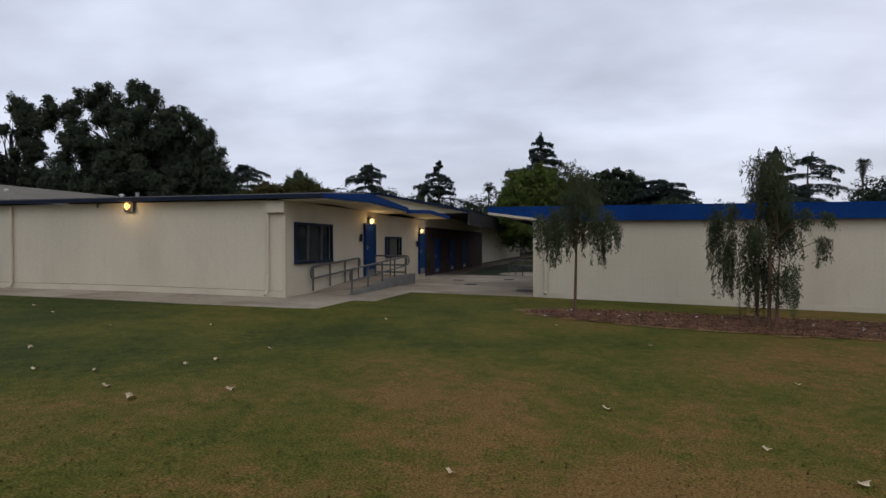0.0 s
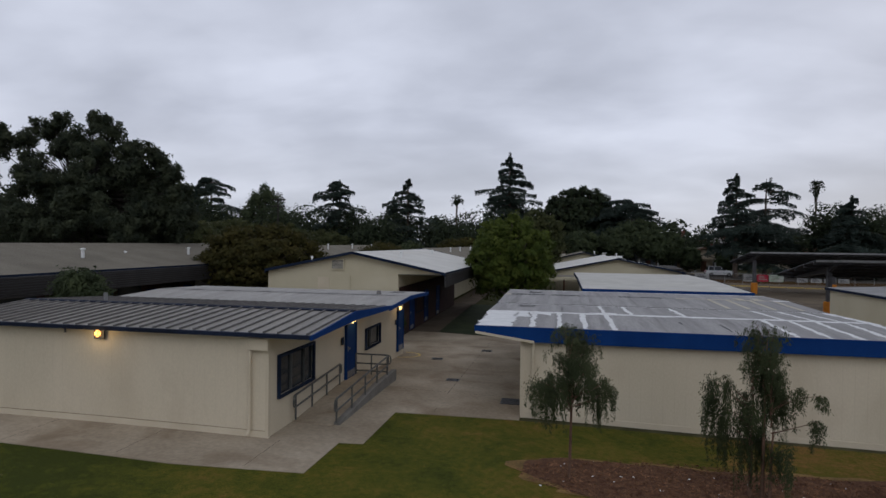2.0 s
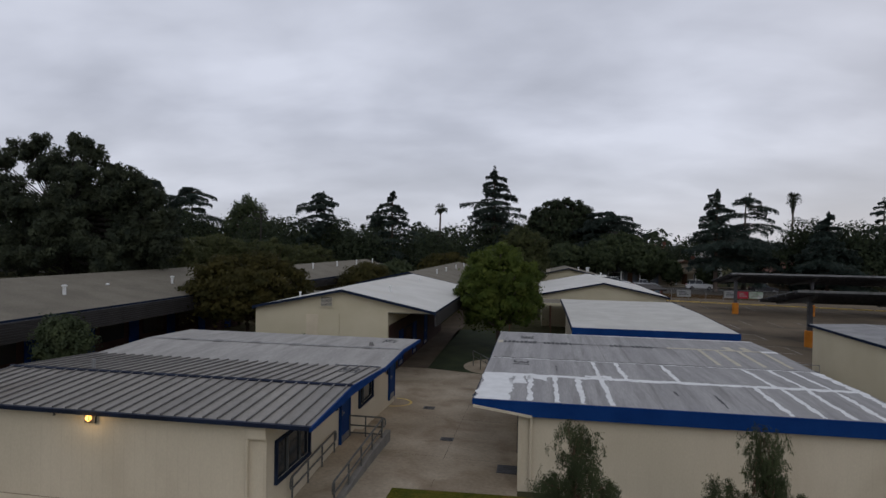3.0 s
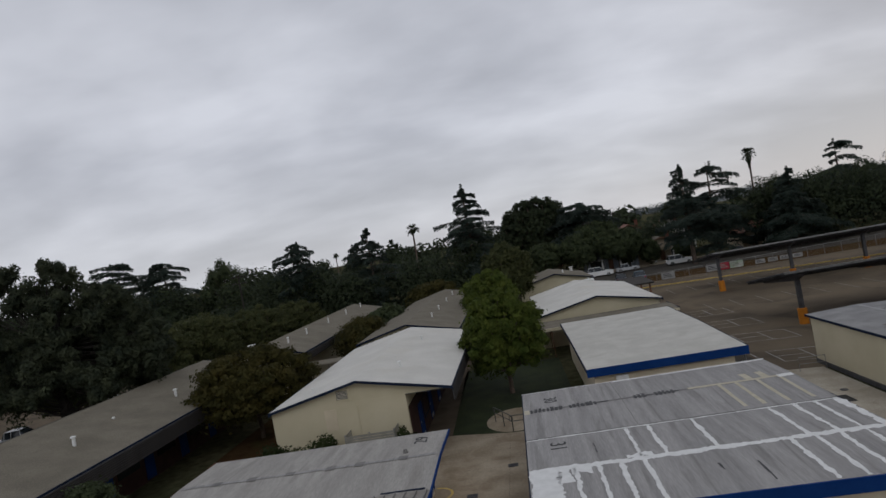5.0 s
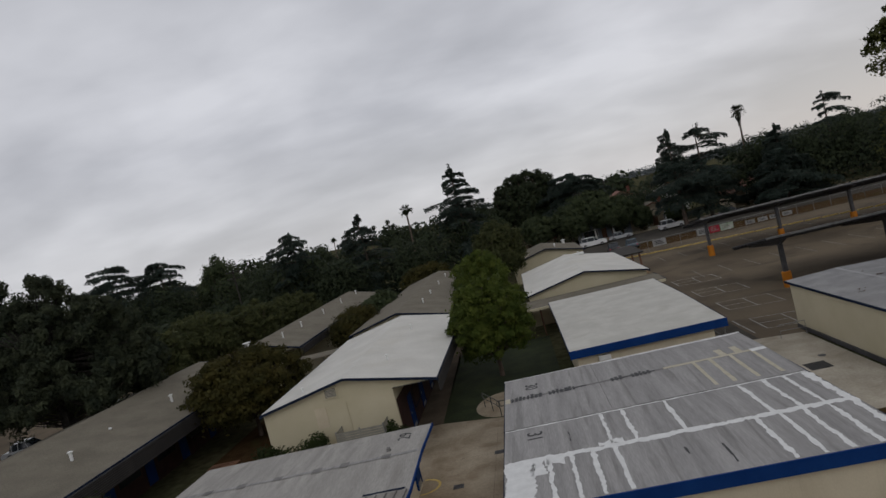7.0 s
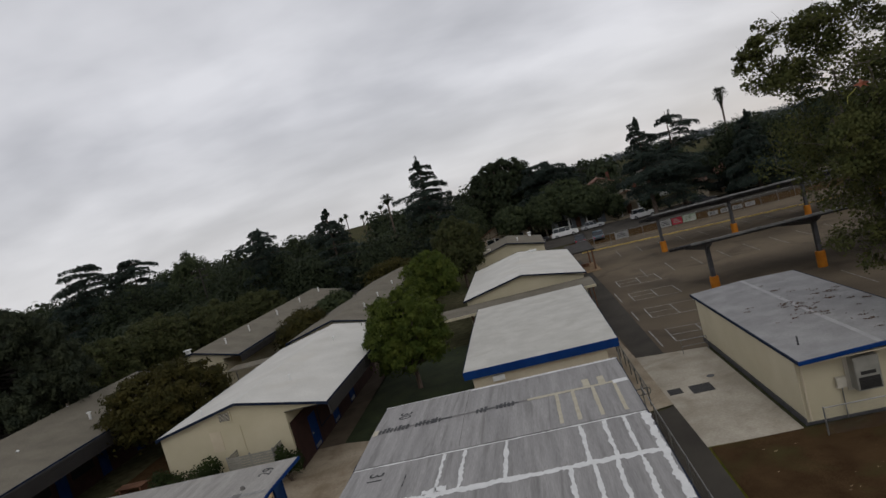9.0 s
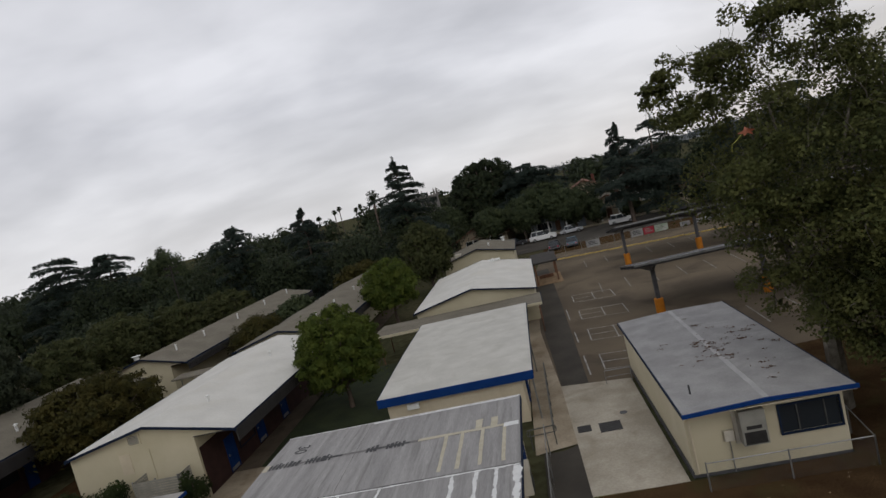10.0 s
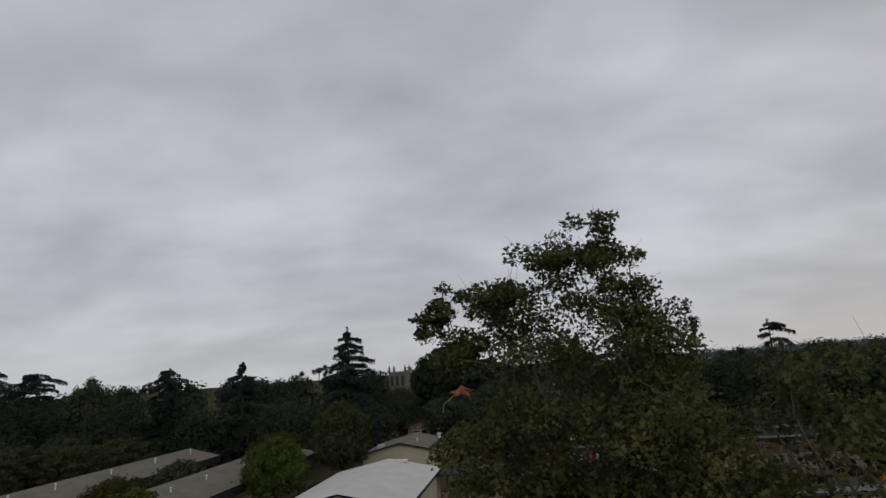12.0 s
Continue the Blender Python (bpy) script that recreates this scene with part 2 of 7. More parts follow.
M["curb"] = surface("kerb_concrete", (0.320, 0.286, 0.217), (0.409, 0.361, 0.274), 1.5, 30, 0.9, 0.15, 0.1)
M["asphalt"] = surface("worn_asphalt", (0.0902, 0.0714, 0.0507), (0.1563, 0.1231, 0.0840), 0.12, 50, 0.95, 0.2, 0.15, dirt=((0.0557, 0.0454, 0.0344), 0.7, 0.25), spec=0.12)
M["asphalt_new"] = surface("dark_asphalt", (0.0462, 0.0413, 0.0350), (0.0725, 0.0650, 0.0537), 0.3, 50, 0.95, 0.2, 0.15, spec=0.12)
M["line"] = surface("faded_white_line", (0.1800, 0.1692, 0.1512), (0.3780, 0.3636, 0.3324), 1.2, 20, 0.8, 0.05, 0.3)
M["faint_line"] = surface("worn_off_line", (0.0950, 0.0830, 0.0660), (0.2700, 0.2550, 0.2250), 1.6, 18, 0.85, 0.05, 0.3)
M["yline"] = surface("faded_yellow_line", (0.42, 0.30, 0.08), (0.55, 0.40, 0.13), 2, 20, 0.8, 0.05, 0.2)
M["orange"] = surface("orange_post_paint", (0.4000, 0.1350, 0.0090), (0.4900, 0.1800, 0.0140), 2, 30, 0.6, 0.05, 0.1)
M["steel"] = surface("galvanised_steel", (0.20, 0.20, 0.20), (0.30, 0.30, 0.295), 3, 40, 0.45, 0.05, 0.1, metal=0.6)
M["dark_steel"] = surface("dark_painted_steel", (0.045, 0.045, 0.048), (0.075, 0.075, 0.08), 3, 40, 0.5, 0.05, 0.1)
M["solar"] = surface("solar_panel_face", (0.10, 0.105, 0.115), (0.14, 0.145, 0.155), 0.4, 20, 0.25, 0.02, 0.05, spec=0.6)
M["panel_under"] = surface("solar_panel_back", (0.03, 0.03, 0.034), (0.05, 0.05, 0.055), 1, 20, 0.6, 0.02, 0.08)
M["white"] = surface("white_paint", (0.62, 0.62, 0.60), (0.72, 0.72, 0.70), 2, 30, 0.6, 0.05, 0.05)
M["banner_white"] = surface("dull_white_banner", (0.36, 0.36, 0.35), (0.46, 0.46, 0.45), 2, 30, 0.7, 0.05, 0.08)
M["ac"] = surface("beige_metal_case", (0.46, 0.43, 0.35), (0.54, 0.50, 0.42), 2, 30, 0.55, 0.05, 0.05)
M["grey_case"] = surface("grey_beige_case", (0.21, 0.205, 0.18), (0.28, 0.27, 0.235), 2, 30, 0.55, 0.05, 0.08)
M["grille"] = surface("dark_grille", (0.0200, 0.0192, 0.0180), (0.0320, 0.0300, 0.0280), 4, 30, 0.6, 0.1, 0.1)
M["glass"] = glass("dark_window_glass")
M["red_brown"] = surface("red_brown_brick", (0.085, 0.032, 0.022), (0.13, 0.05, 0.035), 1.5, 25, 0.85, 0.2, 0.2)
# red_brown darkened to a third: the unlit porch is painted into the brick
M["porch_brick"] = surface("porch_shaded_brick", (0.028, 0.012, 0.010), (0.045, 0.020, 0.016), 1.5, 25, 0.85, 0.2, 0.2)
M["rail_kerb"] = surface("grey_ramp_kerb", (0.13, 0.125, 0.11), (0.19, 0.18, 0.16), 1.5, 20, 0.9, 0.15, 0.12)
M["pole_wood"] = surface("dark_weathered_pole", (0.022, 0.019, 0.016), (0.04, 0.034, 0.028), 2, 25, 0.8, 0.15, 0.2)
# stained brown walk, its base darkened to hold the shade beside the eave
M["porch_walk"] = surface("shaded_worn_walk", (0.075, 0.056, 0.038), (0.115, 0.088, 0.060), 0.6, 12, 0.9, 0.15, 0.15, dirt=((0.05, 0.036, 0.022), 0.6, 0.8))
M["seam_tape"] = surface("grey_seam_tape", (0.33, 0.325, 0.32), (0.39, 0.38, 0.375), 1, 20, 0.7, 0.08, 0.1)
M["wood"] = surface("stained_timber", (0.10, 0.05, 0.03), (0.17, 0.085, 0.05), 2, 25, 0.7, 0.15, 0.2, stretch=(1, 1, 0.2))
M["mulch"] = surface("bark_mulch", (0.0663, 0.0289, 0.0136), (0.1275, 0.0612, 0.0289), 6, 35, 0.95, 0.8, 0.5)
M["mulch_chip"] = surface("bark_chip", (0.075, 0.034, 0.017), (0.20, 0.105, 0.055), 3, 35, 0.95, 0.3, 0.4, island=0.6)
M["dirt"] = surface("bare_soil", (0.046, 0.027, 0.014), (0.074, 0.046, 0.023), 0.8, 30, 0.95, 0.4, 0.35, dirt=((0.060, 0.052, 0.022), 0.8, 0.5), spec=0.0)
M["pepper_bark"] = surface("reddish_young_bark", (0.080, 0.045, 0.030), (0.150, 0.085, 0.055), 6, 40, 0.9, 0.4, 0.3, stretch=(1, 1, 0.3))
M["bark"] = surface("grey_brown_bark", (0.06, 0.045, 0.035), (0.12, 0.09, 0.07), 4, 30, 0.9, 0.5, 0.3, stretch=(1, 1, 0.3))
M["pale_bark"] = surface("mottled_pale_bark", (0.07, 0.06, 0.045), (0.17, 0.15, 0.12), 2.5, 20, 0.85, 0.3, 0.15)
M["ground"] = surface("far_ground", (0.045, 0.05, 0.025), (0.085, 0.075, 0.045), 0.05, 1.5, 0.95, 0.2, 0.3, spec=0.0)
M["rubber"] = surface("tyre_rubber", (0.012, 0.012, 0.012), (0.02, 0.02, 0.02), 5, 40, 0.8, 0.1, 0.1)
M["terracotta"] = surface("terracotta_roof", (0.1320, 0.0550, 0.0360), (0.1870, 0.0825, 0.0540), 2, 15, 0.85, 0.3, 0.2)
M["stone"] = surface("grey_church_stone", (0.1440, 0.1320, 0.1200), (0.2040, 0.1920, 0.1740), 0.8, 10, 0.9, 0.3, 0.15)
# distance haze painted into the hill colour: pale, greyish, slightly blue
M["hill"] = surface("haze_tinted_hillside", (0.135, 0.145, 0.150), (0.185, 0.190, 0.185), 0.02, 0.12, 1.0, 0.1, 0.7, spec=0.0)
M["kite"] = surface("faded_orange_cloth", (0.42, 0.15, 0.085), (0.52, 0.21, 0.13), 3, 30, 0.7, 0.05, 0.08)
M["yellow_string"] = surface("yellow_ribbon", (0.30, 0.31, 0.06), (0.38, 0.38, 0.08), 3, 30, 0.7, 0.05, 0.08)
M["tarp"] = surface("blue_tarpaulin", (0.03, 0.11, 0.38), (0.05, 0.17, 0.5), 2, 20, 0.45, 0.2, 0.08)
M["lamp"] = glow("warm_lamp_lens", (1.0, 0.50, 0.12), 1.9)
M["lamp_pale"] = glow("pale_lamp_lens", (1.0, 0.66, 0.22), 3.0)
M["tan_floor"] = surface("tan_packed_floor", (0.20, 0.13, 0.07), (0.30, 0.20, 0.11), 1.5, 30, 0.9, 0.2, 0.25)
M["dry_leaf"] = surface("dry_leaf_litter", (0.34, 0.25, 0.14), (0.52, 0.42, 0.27), 8, 60, 0.8, 0.2, 0.2, island=0.5)
M["pepper"] = leaf_mat("pepper_tree_leaf", (0.0408, 0.0529, 0.0220), (0.0900, 0.1058, 0.0462))
M["broad"] = leaf_mat("broad_green_leaf", (0.0460, 0.0570, 0.0220), (0.0950, 0.1000, 0.0380), tuft=0.6)
M["broad_light"] = leaf_mat("light_green_leaf", (0.0487, 0.0750, 0.0128), (0.1245, 0.1510, 0.0273), tuft=0.6)
M["olive"] = leaf_mat("olive_brown_leaf", (0.0370, 0.0382, 0.0102), (0.0848, 0.0701, 0.0184), warm=(0.1197, 0.0744, 0.0245), tuft=0.6)
M["dark_tree"] = leaf_mat("dark_green_leaf", (0.0365, 0.0510, 0.0266), (0.0910, 0.1112, 0.0487), tuft=0.6)
M["dark_woods"] = leaf_mat("dark_woods_leaf", (0.0173, 0.0269, 0.0146), (0.0518, 0.0641, 0.0294), outward=0.0, tuft=0.5)
M["cedar"] = leaf_mat("cedar_needles", (0.0327, 0.0481, 0.0409), (0.0750, 0.0982, 0.0771))
# hill leaves carry the same painted haze, paler than any near leaf
M["hill_tree"] = leaf_mat("haze_tinted_hill_leaf", (0.085, 0.100, 0.105), (0.120, 0.135, 0.138), outward=0.0)
M["pine"] = leaf_mat("pine_needles", (0.0332, 0.0442, 0.0292), (0.0857, 0.0976, 0.0536))
M["sycamore"] = leaf_mat("sycamore_leaf", (0.0580, 0.0710, 0.0240), (0.1520, 0.1550, 0.0490), warm=(0.2600, 0.1850, 0.0650))
M["palm"] = leaf_mat("palm_frond", (0.02, 0.03, 0.016), (0.05, 0.062, 0.03))
M["shrub"] = leaf_mat("shrub_leaf", (0.022, 0.036, 0.012), (0.052, 0.07, 0.022))


def lawn_mat(name, grain, upright=False):
    """Mown grass: green and olive with dry patches, tufted at a hand's width, grained at a blade's."""
    m = bpy.data.materials.new(name)
    m.use_nodes = True
    n, l = m.node_tree.nodes, m.node_tree.links
    p, co = n["Principled BSDF"], n.new("ShaderNodeTexCoord")
    noises = []
    for s_, d in ((0.22, 4), (1.5, 5), (6.5, 6), (55, 4)):
        node = n.new("ShaderNodeTexNoise")
        node.inputs["Scale"].default_value, node.inputs["Detail"].default_value = s_, d
        l.new(co.outputs["Object"], node.inputs[0])
        noises.append(node.outputs[0])
    sep = n.new("ShaderNodeSeparateXYZ")
    l.new(co.outputs["Object"], sep.inputs[0])
    side = n.new("ShaderNodeMapRange")
    side.inputs["From Min"].default_value, side.inputs["From Max"].default_value = -7.0, 4.0
    side.inputs["To Min"].default_value, side.inputs["To Max"].default_value = -0.15, 0.05
    l.new(sep.outputs["X"], side.inputs[0])
    worn = n.new("ShaderNodeMapRange")
    worn.inputs["From Min"].default_value, worn.inputs["From Max"].default_value = 5.0, 11.5
    worn.inputs["To Min"].default_value, worn.inputs["To Max"].default_value = 0.215, 0.12
    l.new(sep.outputs["Y"], worn.inputs[0])
    both = n.new("ShaderNodeMath")
    l.new(side.outputs[0], both.inputs[0])
    l.new(worn.outputs[0], both.inputs[1])
    total = both.outputs[0]
    for out, weight in zip(noises, (0.90, 0.40, 0.40, 0.3)):
        add = n.new("ShaderNodeMath")
        add.operation, add.inputs[1].default_value = "MULTIPLY_ADD", weight
        l.new(out, add.inputs[0])
        l.new(total, add.inputs[2])
        total = add.outputs[0]
    ramp = n.new("ShaderNodeValToRGB")
    e = ramp.color_ramp.elements
    e[0].color = (0.0350, 0.0440, 0.0050, 1)
    shift = n.new("ShaderNodeMath")
    shift.operation, shift.inputs[1].default_value = "MULTIPLY", 0.765
    l.new(total, shift.inputs[0])
    e[0].position, e[1].position = 0.70, 0.99
    e[1].color = (0.1620, 0.0930, 0.0250, 1)
    for at, tint in ((0.80, (0.0620, 0.0670, 0.0070, 1)), (0.88, (0.0900, 0.0810, 0.0100, 1)), (0.94, (0.1230, 0.0860, 0.0170, 1))):
        mid = e.new(at)
        mid.color = tint
    l.new(shift.outputs[0], ramp.inputs[0])
    geo, mixr = n.new("ShaderNodeNewGeometry"), n.new("ShaderNodeMath")
    mixr.operation, mixr.inputs[1].default_value = "MULTIPLY_ADD", 0.3
    l.new(geo.outputs["Random Per Island"], mixr.inputs[0])
    l.new(noises[3], mixr.inputs[2])
    tone = n.new("ShaderNodeMapRange")
    tone.inputs["From Min"].default_value, tone.inputs["From Max"].default_value = 0.35, 0.8 if upright else 0.65
    tone.inputs["To Min"].default_value, tone.inputs["To Max"].default_value = 1 - grain, 1 + grain
    l.new(mixr.outputs[0] if upright else noises[3], tone.inputs[0])
    mul = n.new("ShaderNodeVectorMath")
    mul.operation = "SCALE"
    l.new(ramp.outputs[0], mul.inputs[0])
    l.new(tone.outputs[0], mul.inputs["Scale"])
    l.new(mul.outputs[0], p.inputs["Base Color"])
    p.inputs["Roughness"].default_value = 0.9
    p.inputs["Specular IOR Level"].default_value = 0.1
    if upright:
        up = n.new("ShaderNodeCombineXYZ")
        up.inputs["Z"].default_value = 1.0
        l.new(up.outputs[0], p.inputs["Normal"])
    else:
        bp = n.new("ShaderNodeBump")
        bp.inputs["Strength"].default_value, bp.inputs["Distance"].default_value = 0.25, 0.03
        l.new(noises[3], bp.inputs["Height"])
        l.new(bp.outputs[0], p.inputs["Normal"])
    return m


M["lawn"] = lawn_mat("mown_lawn", 0.36)
M["blades"] = lawn_mat("grass_blades", 0.15, True)
M["dry_grass"] = surface("dry_straw_grass", (0.1300, 0.0830, 0.0270), (0.2250, 0.1350, 0.0450), 2.0, 30, 0.95, 0.5, 0.45)
# tree shade is put into this lawn's green, far darker than the front lawn
M["shade_lawn"] = surface("shade_painted_lawn", (0.0153, 0.0230, 0.0080), (0.0289, 0.0374, 0.0128), 0.7, 24, 0.95, 0.5, 0.35)


# ---- building tools ----
RNG = np.random.default_rng(7)
ORIGIN = {}


def smooth01(v):
    v = min(1.0, max(0.0, v))
    return v * v * (3 - 2 * v)


def gz(x, y):
    """Height of the ground: it falls gently from the front lawn to the car park."""
    return 0.62 * smooth01((22.0 - x) / 36.0) * smooth01((36.0 - y) / 18.0)


def thing(name, at, label, category, group="", kind=""):
    """An Empty at the base of a thing that holds its parts."""
    ob = new(name)
    ob.location = at
    ORIGIN[ob] = Vector(at)
    return tagged(ob, label, category, group, kind)


def to_object(name, bm, material, at=(0, 0, 0)):
    at = Vector(at)
    bmesh.ops.translate(bm, vec=-at, verts=bm.verts)
    me = bpy.data.meshes.new(name)
    bm.normal_update()
    bm.to_mesh(me)
    bm.free()
    if material:
        me.materials.append(material)
    return new(name, me)


def part(name, bm, material, parent, label=""):
    """One mesh under a thing or a part; the bmesh is in world places."""
    at = ORIGIN[parent]
    ob = to_object(name, bm, material, at)
    ob.parent = parent
    ORIGIN[ob] = at
    if label:
        ob["label"] = label
    return ob


def piece(name, mesh, parent, x, y, z, rz=0.0):
    """An object of its own on a shared mesh, under a thing or a part."""
    ob = new(name, mesh)
    ob.parent = parent
    ob.matrix_basis = Matrix.Translation(Vector((x, y, z)) - ORIGIN[parent]) @ Matrix.Rotation(rz, 4, "Z")
    return ob


def single(name, bm, material, at, label, category, group="", kind=""):
    """A thing that is one mesh."""
    ob = to_object(name, bm, material, at)
    ob.location = at
    ORIGIN[ob] = Vector(at)
    return tagged(ob, label, category, group, kind)


def structure(name, bm, material, label, category):
    return single(name, bm, material, (0, 0, 0), label, category, kind="structure")


def box(x0, x1, y0, y1, z0, z1, bm=None, bevel=0.0):
    own = bmesh.new()
    bmesh.ops.create_cube(own, size=1, matrix=Matrix.LocRotScale(((x0 + x1) / 2, (y0 + y1) / 2, (z0 + z1) / 2), None, (abs(x1 - x0), abs(y1 - y0), abs(z1 - z0))))
    if bevel:
        bmesh.ops.bevel(own, geom=own.edges[:], offset=bevel, segments=2, affect="EDGES")
    return merge(own, bm)


def merge(own, bm):
    if bm is None:
        return own
    me = bpy.data.meshes.new("tmp")
    own.to_mesh(me)
    own.free()
    bm.from_mesh(me)
    bpy.data.meshes.remove(me)
    return bm


def tube(points, radius, bm=None, sides=8, caps=True):
    """A round bar along points; radius is one number or one for each point."""
    bm = bm or bmesh.new()
    pts = [Vector(p) for p in points]
    rad = radius if isinstance(radius, (list, tuple)) else [radius] * len(pts)
    rings = []
    for i, p in enumerate(pts):
        d = (pts[min(i + 1, len(pts) - 1)] - pts[max(i - 1, 0)]).normalized()
        a = d.cross(Vector((0, 0, 1)) if abs(d.z) < 0.9 else Vector((1, 0, 0))).normalized()
        b = d.cross(a)
        rings.append([bm.verts.new(p + rad[i] * (math.cos(t) * a + math.sin(t) * b)) for t in [2 * math.pi * k / sides for k in range(sides)]])
    for r, s in zip(rings, rings[1:]):
        for k in range(sides):
            bm.faces.new((r[k], r[(k + 1) % sides], s[(k + 1) % sides], s[k]))
    if caps:
        bm.faces.new(rings[0][::-1])
        bm.faces.new(rings[-1])
    return bm


def prism(profile, lo, hi, axis="x", bm=None):
    """A closed profile of (along, z) pairs, drawn out from lo to hi along x or y."""
    bm = bm or bmesh.new()
    at = (lambda s, p: (s, p[0], p[1])) if axis == "x" else (lambda s, p: (p[0], s, p[1]))
    a = [bm.verts.new(at(lo, p)) for p in profile]
    b = [bm.verts.new(at(hi, p)) for p in profile]
    k = len(profile)
    for i in range(k):
        bm.faces.new((a[i], a[(i + 1) % k], b[(i + 1) % k], b[i]))
    bm.faces.new(a[::-1])
    bm.faces.new(b)
    bmesh.ops.recalc_face_normals(bm, faces=bm.faces[:])
    return bm


def slab(line, thick, lo, hi, axis="x", bm=None):
    """A roof sheet: a line of (along, z), thick metres deep below it."""
    return prism(list(line) + [(a, z - thick) for a, z in reversed(line)], lo, hi, axis, bm)


def sheet(poly, lift, step=1.5, bm=None, thick=0.0):
    """A flat piece of ground cover with a polygon outline, laid on the ground's height."""
    bm = bm or bmesh.new()
    verts = [bm.verts.new((x, y, 0)) for x, y in poly]
    face = bm.faces.new(verts)
    if face.calc_center_median() and face.normal.z < 0:
        face.normal_flip()
    xs, ys = [p[0] for p in poly], [p[1] for p in poly]
    for axis, lo, hi in ((0, min(xs), max(xs)), (1, min(ys), max(ys))):
        c = math.ceil(lo / step) * step
        while c < hi:
            no, co = (Vector((1, 0, 0)), Vector((c, 0, 0))) if axis == 0 else (Vector((0, 1, 0)), Vector((0, c, 0)))
            bmesh.ops.bisect_plane(bm, geom=bm.verts[:] + bm.edges[:] + bm.faces[:], plane_co=co, plane_no=no)
            c += step
    for v in bm.verts:
        v.co.z = gz(v.co.x, v.co.y) + lift
    bmesh.ops.recalc_face_normals(bm, faces=bm.faces[:])
    for f in bm.faces:
        if f.normal.z < 0:
            f.normal_flip()
    if thick:
        low = bmesh.ops.extrude_face_region(bm, geom=bm.faces[:])
        bmesh.ops.translate(bm, vec=(0, 0, -thick), verts=[g for g in low["geom"] if isinstance(g, bmesh.types.BMVert)])
        bmesh.ops.recalc_face_normals(bm, faces=bm.faces[:])
    return bm


def fast(name, verts, faces, material):
    """A mesh object from arrays."""
    me = bpy.data.meshes.new(name)
    me.from_pydata(np.asarray(verts).tolist(), [], faces if isinstance(faces, list) else faces.tolist())
    me.materials.append(material)
    return new(name, me)


def wall(along, at, lo, hi, z0, z1, openings=(), thick=0.15, bm=None):
    """A straight wall from lo to hi along x or y, one mesh, with openings (lo, hi, z0, z1) cut through it."""
    bm = bm or bmesh.new()
    us = sorted({lo, hi, *[min(hi, max(lo, v)) for o in openings for v in o[:2]]})
    zs = sorted({z0, z1, *[min(z1, max(z0, v)) for o in openings for v in o[2:]]})
    solid = lambda i, j: 0 <= i < len(us) - 1 and 0 <= j < len(zs) - 1 and not any(a < (us[i] + us[i + 1]) / 2 < b and c < (zs[j] + zs[j + 1]) / 2 < d for a, b, c, d in openings)
    made = {}

    def vert(i, j, k):
        if (i, j, k) not in made:
            off = at + (k - 0.5) * thick
            made[i, j, k] = bm.verts.new((us[i], off, zs[j]) if along == "x" else (off, us[i], zs[j]))
        return made[i, j, k]

    for i in range(len(us) - 1):
        for j in range(len(zs) - 1):
            if not solid(i, j):
                continue
            for k in (0, 1):
                bm.faces.new([vert(*c, k) for c in ((i, j), (i + 1, j), (i + 1, j + 1), (i, j + 1))])
            for di, dj, p, q in ((-1, 0, (i, j), (i, j + 1)), (1, 0, (i + 1, j), (i + 1, j + 1)), (0, -1, (i, j), (i + 1, j)), (0, 1, (i, j + 1), (i + 1, j + 1))):
                if not solid(i + di, j + dj):
                    bm.faces.new([vert(*p, 0), vert(*q, 0), vert(*q, 1), vert(*p, 1)])
    bmesh.ops.recalc_face_normals(bm, faces=bm.faces[:])
    return bm


def lettering(text, size, material, name="painted_number"):
    cu = bpy.data.curves.new("text", "FONT")
    cu.body, cu.size, cu.align_x, cu.align_y, cu.extrude = text, size, "CENTER", "CENTER", 0.002
    ob = bpy.data.objects.new("text", cu)
    me = bpy.data.meshes.new_from_object(ob)
    me.materials.clear()
    me.materials.append(material)
    return me


def jagged(x0, x1, y0, y1, z, rough, rng, bm=None, step=0.12):
    """A thin brushed-on patch with an uneven outline, long in x or in y. z is a height or a function of y."""
    bm = bm or bmesh.new()
    zz = z if callable(z) else (lambda y: z)
    long_x = x1 - x0 >= y1 - y0
    lo, hi = (x0, x1) if long_x else (y0, y1)
    k = max(3, int((hi - lo) / step))
    prev, drift = None, [0.0, 0.0]
    for i in range(k + 1):
        drift = [0.72 * d + rng.normal(0, 0.65 * rough) for d in drift]
        s = lo + (hi - lo) * i / k
        a, b = (y0, y1) if long_x else (x0, x1)
        a, b = a + drift[0], b + drift[1]
        row = []
        for c in (a, b):
            px, py = (s, c) if long_x else (c, s)
            row.append((bm.verts.new((px, py, zz(py) + 0.006)), px, py))
        if prev:
            bm.faces.new((prev[0][0], row[0][0], row[1][0], prev[1][0]))
        prev = row
    for f in bm.faces:
        f.normal_update()
        if f.normal.z < 0:
            f.normal_flip()
    return bm

# ---- ground and paving ----
def ground_sheet():
    edges = lambda lo, hi, near: sorted({*np.linspace(-4000, lo, 6).round(1), *np.arange(lo, hi, near).round(2), *np.linspace(hi, 4000, 6).round(1)})
    xs, ys = edges(-60, 80, 4.0), edges(-50, 130, 4.0)
    bm = bmesh.new()
    grid = [[bm.verts.new((x, y, gz(x, y) - 0.06)) for y in ys] for x in xs]
    for i in range(len(xs) - 1):
        for j in range(len(ys) - 1):
            bm.faces.new((grid[i][j], grid[i + 1][j], grid[i + 1][j + 1], grid[i][j + 1]))
    return bm


structure("ground", ground_sheet(), M["ground"], "dark soil and scrub ground reaching the horizon", "ground")

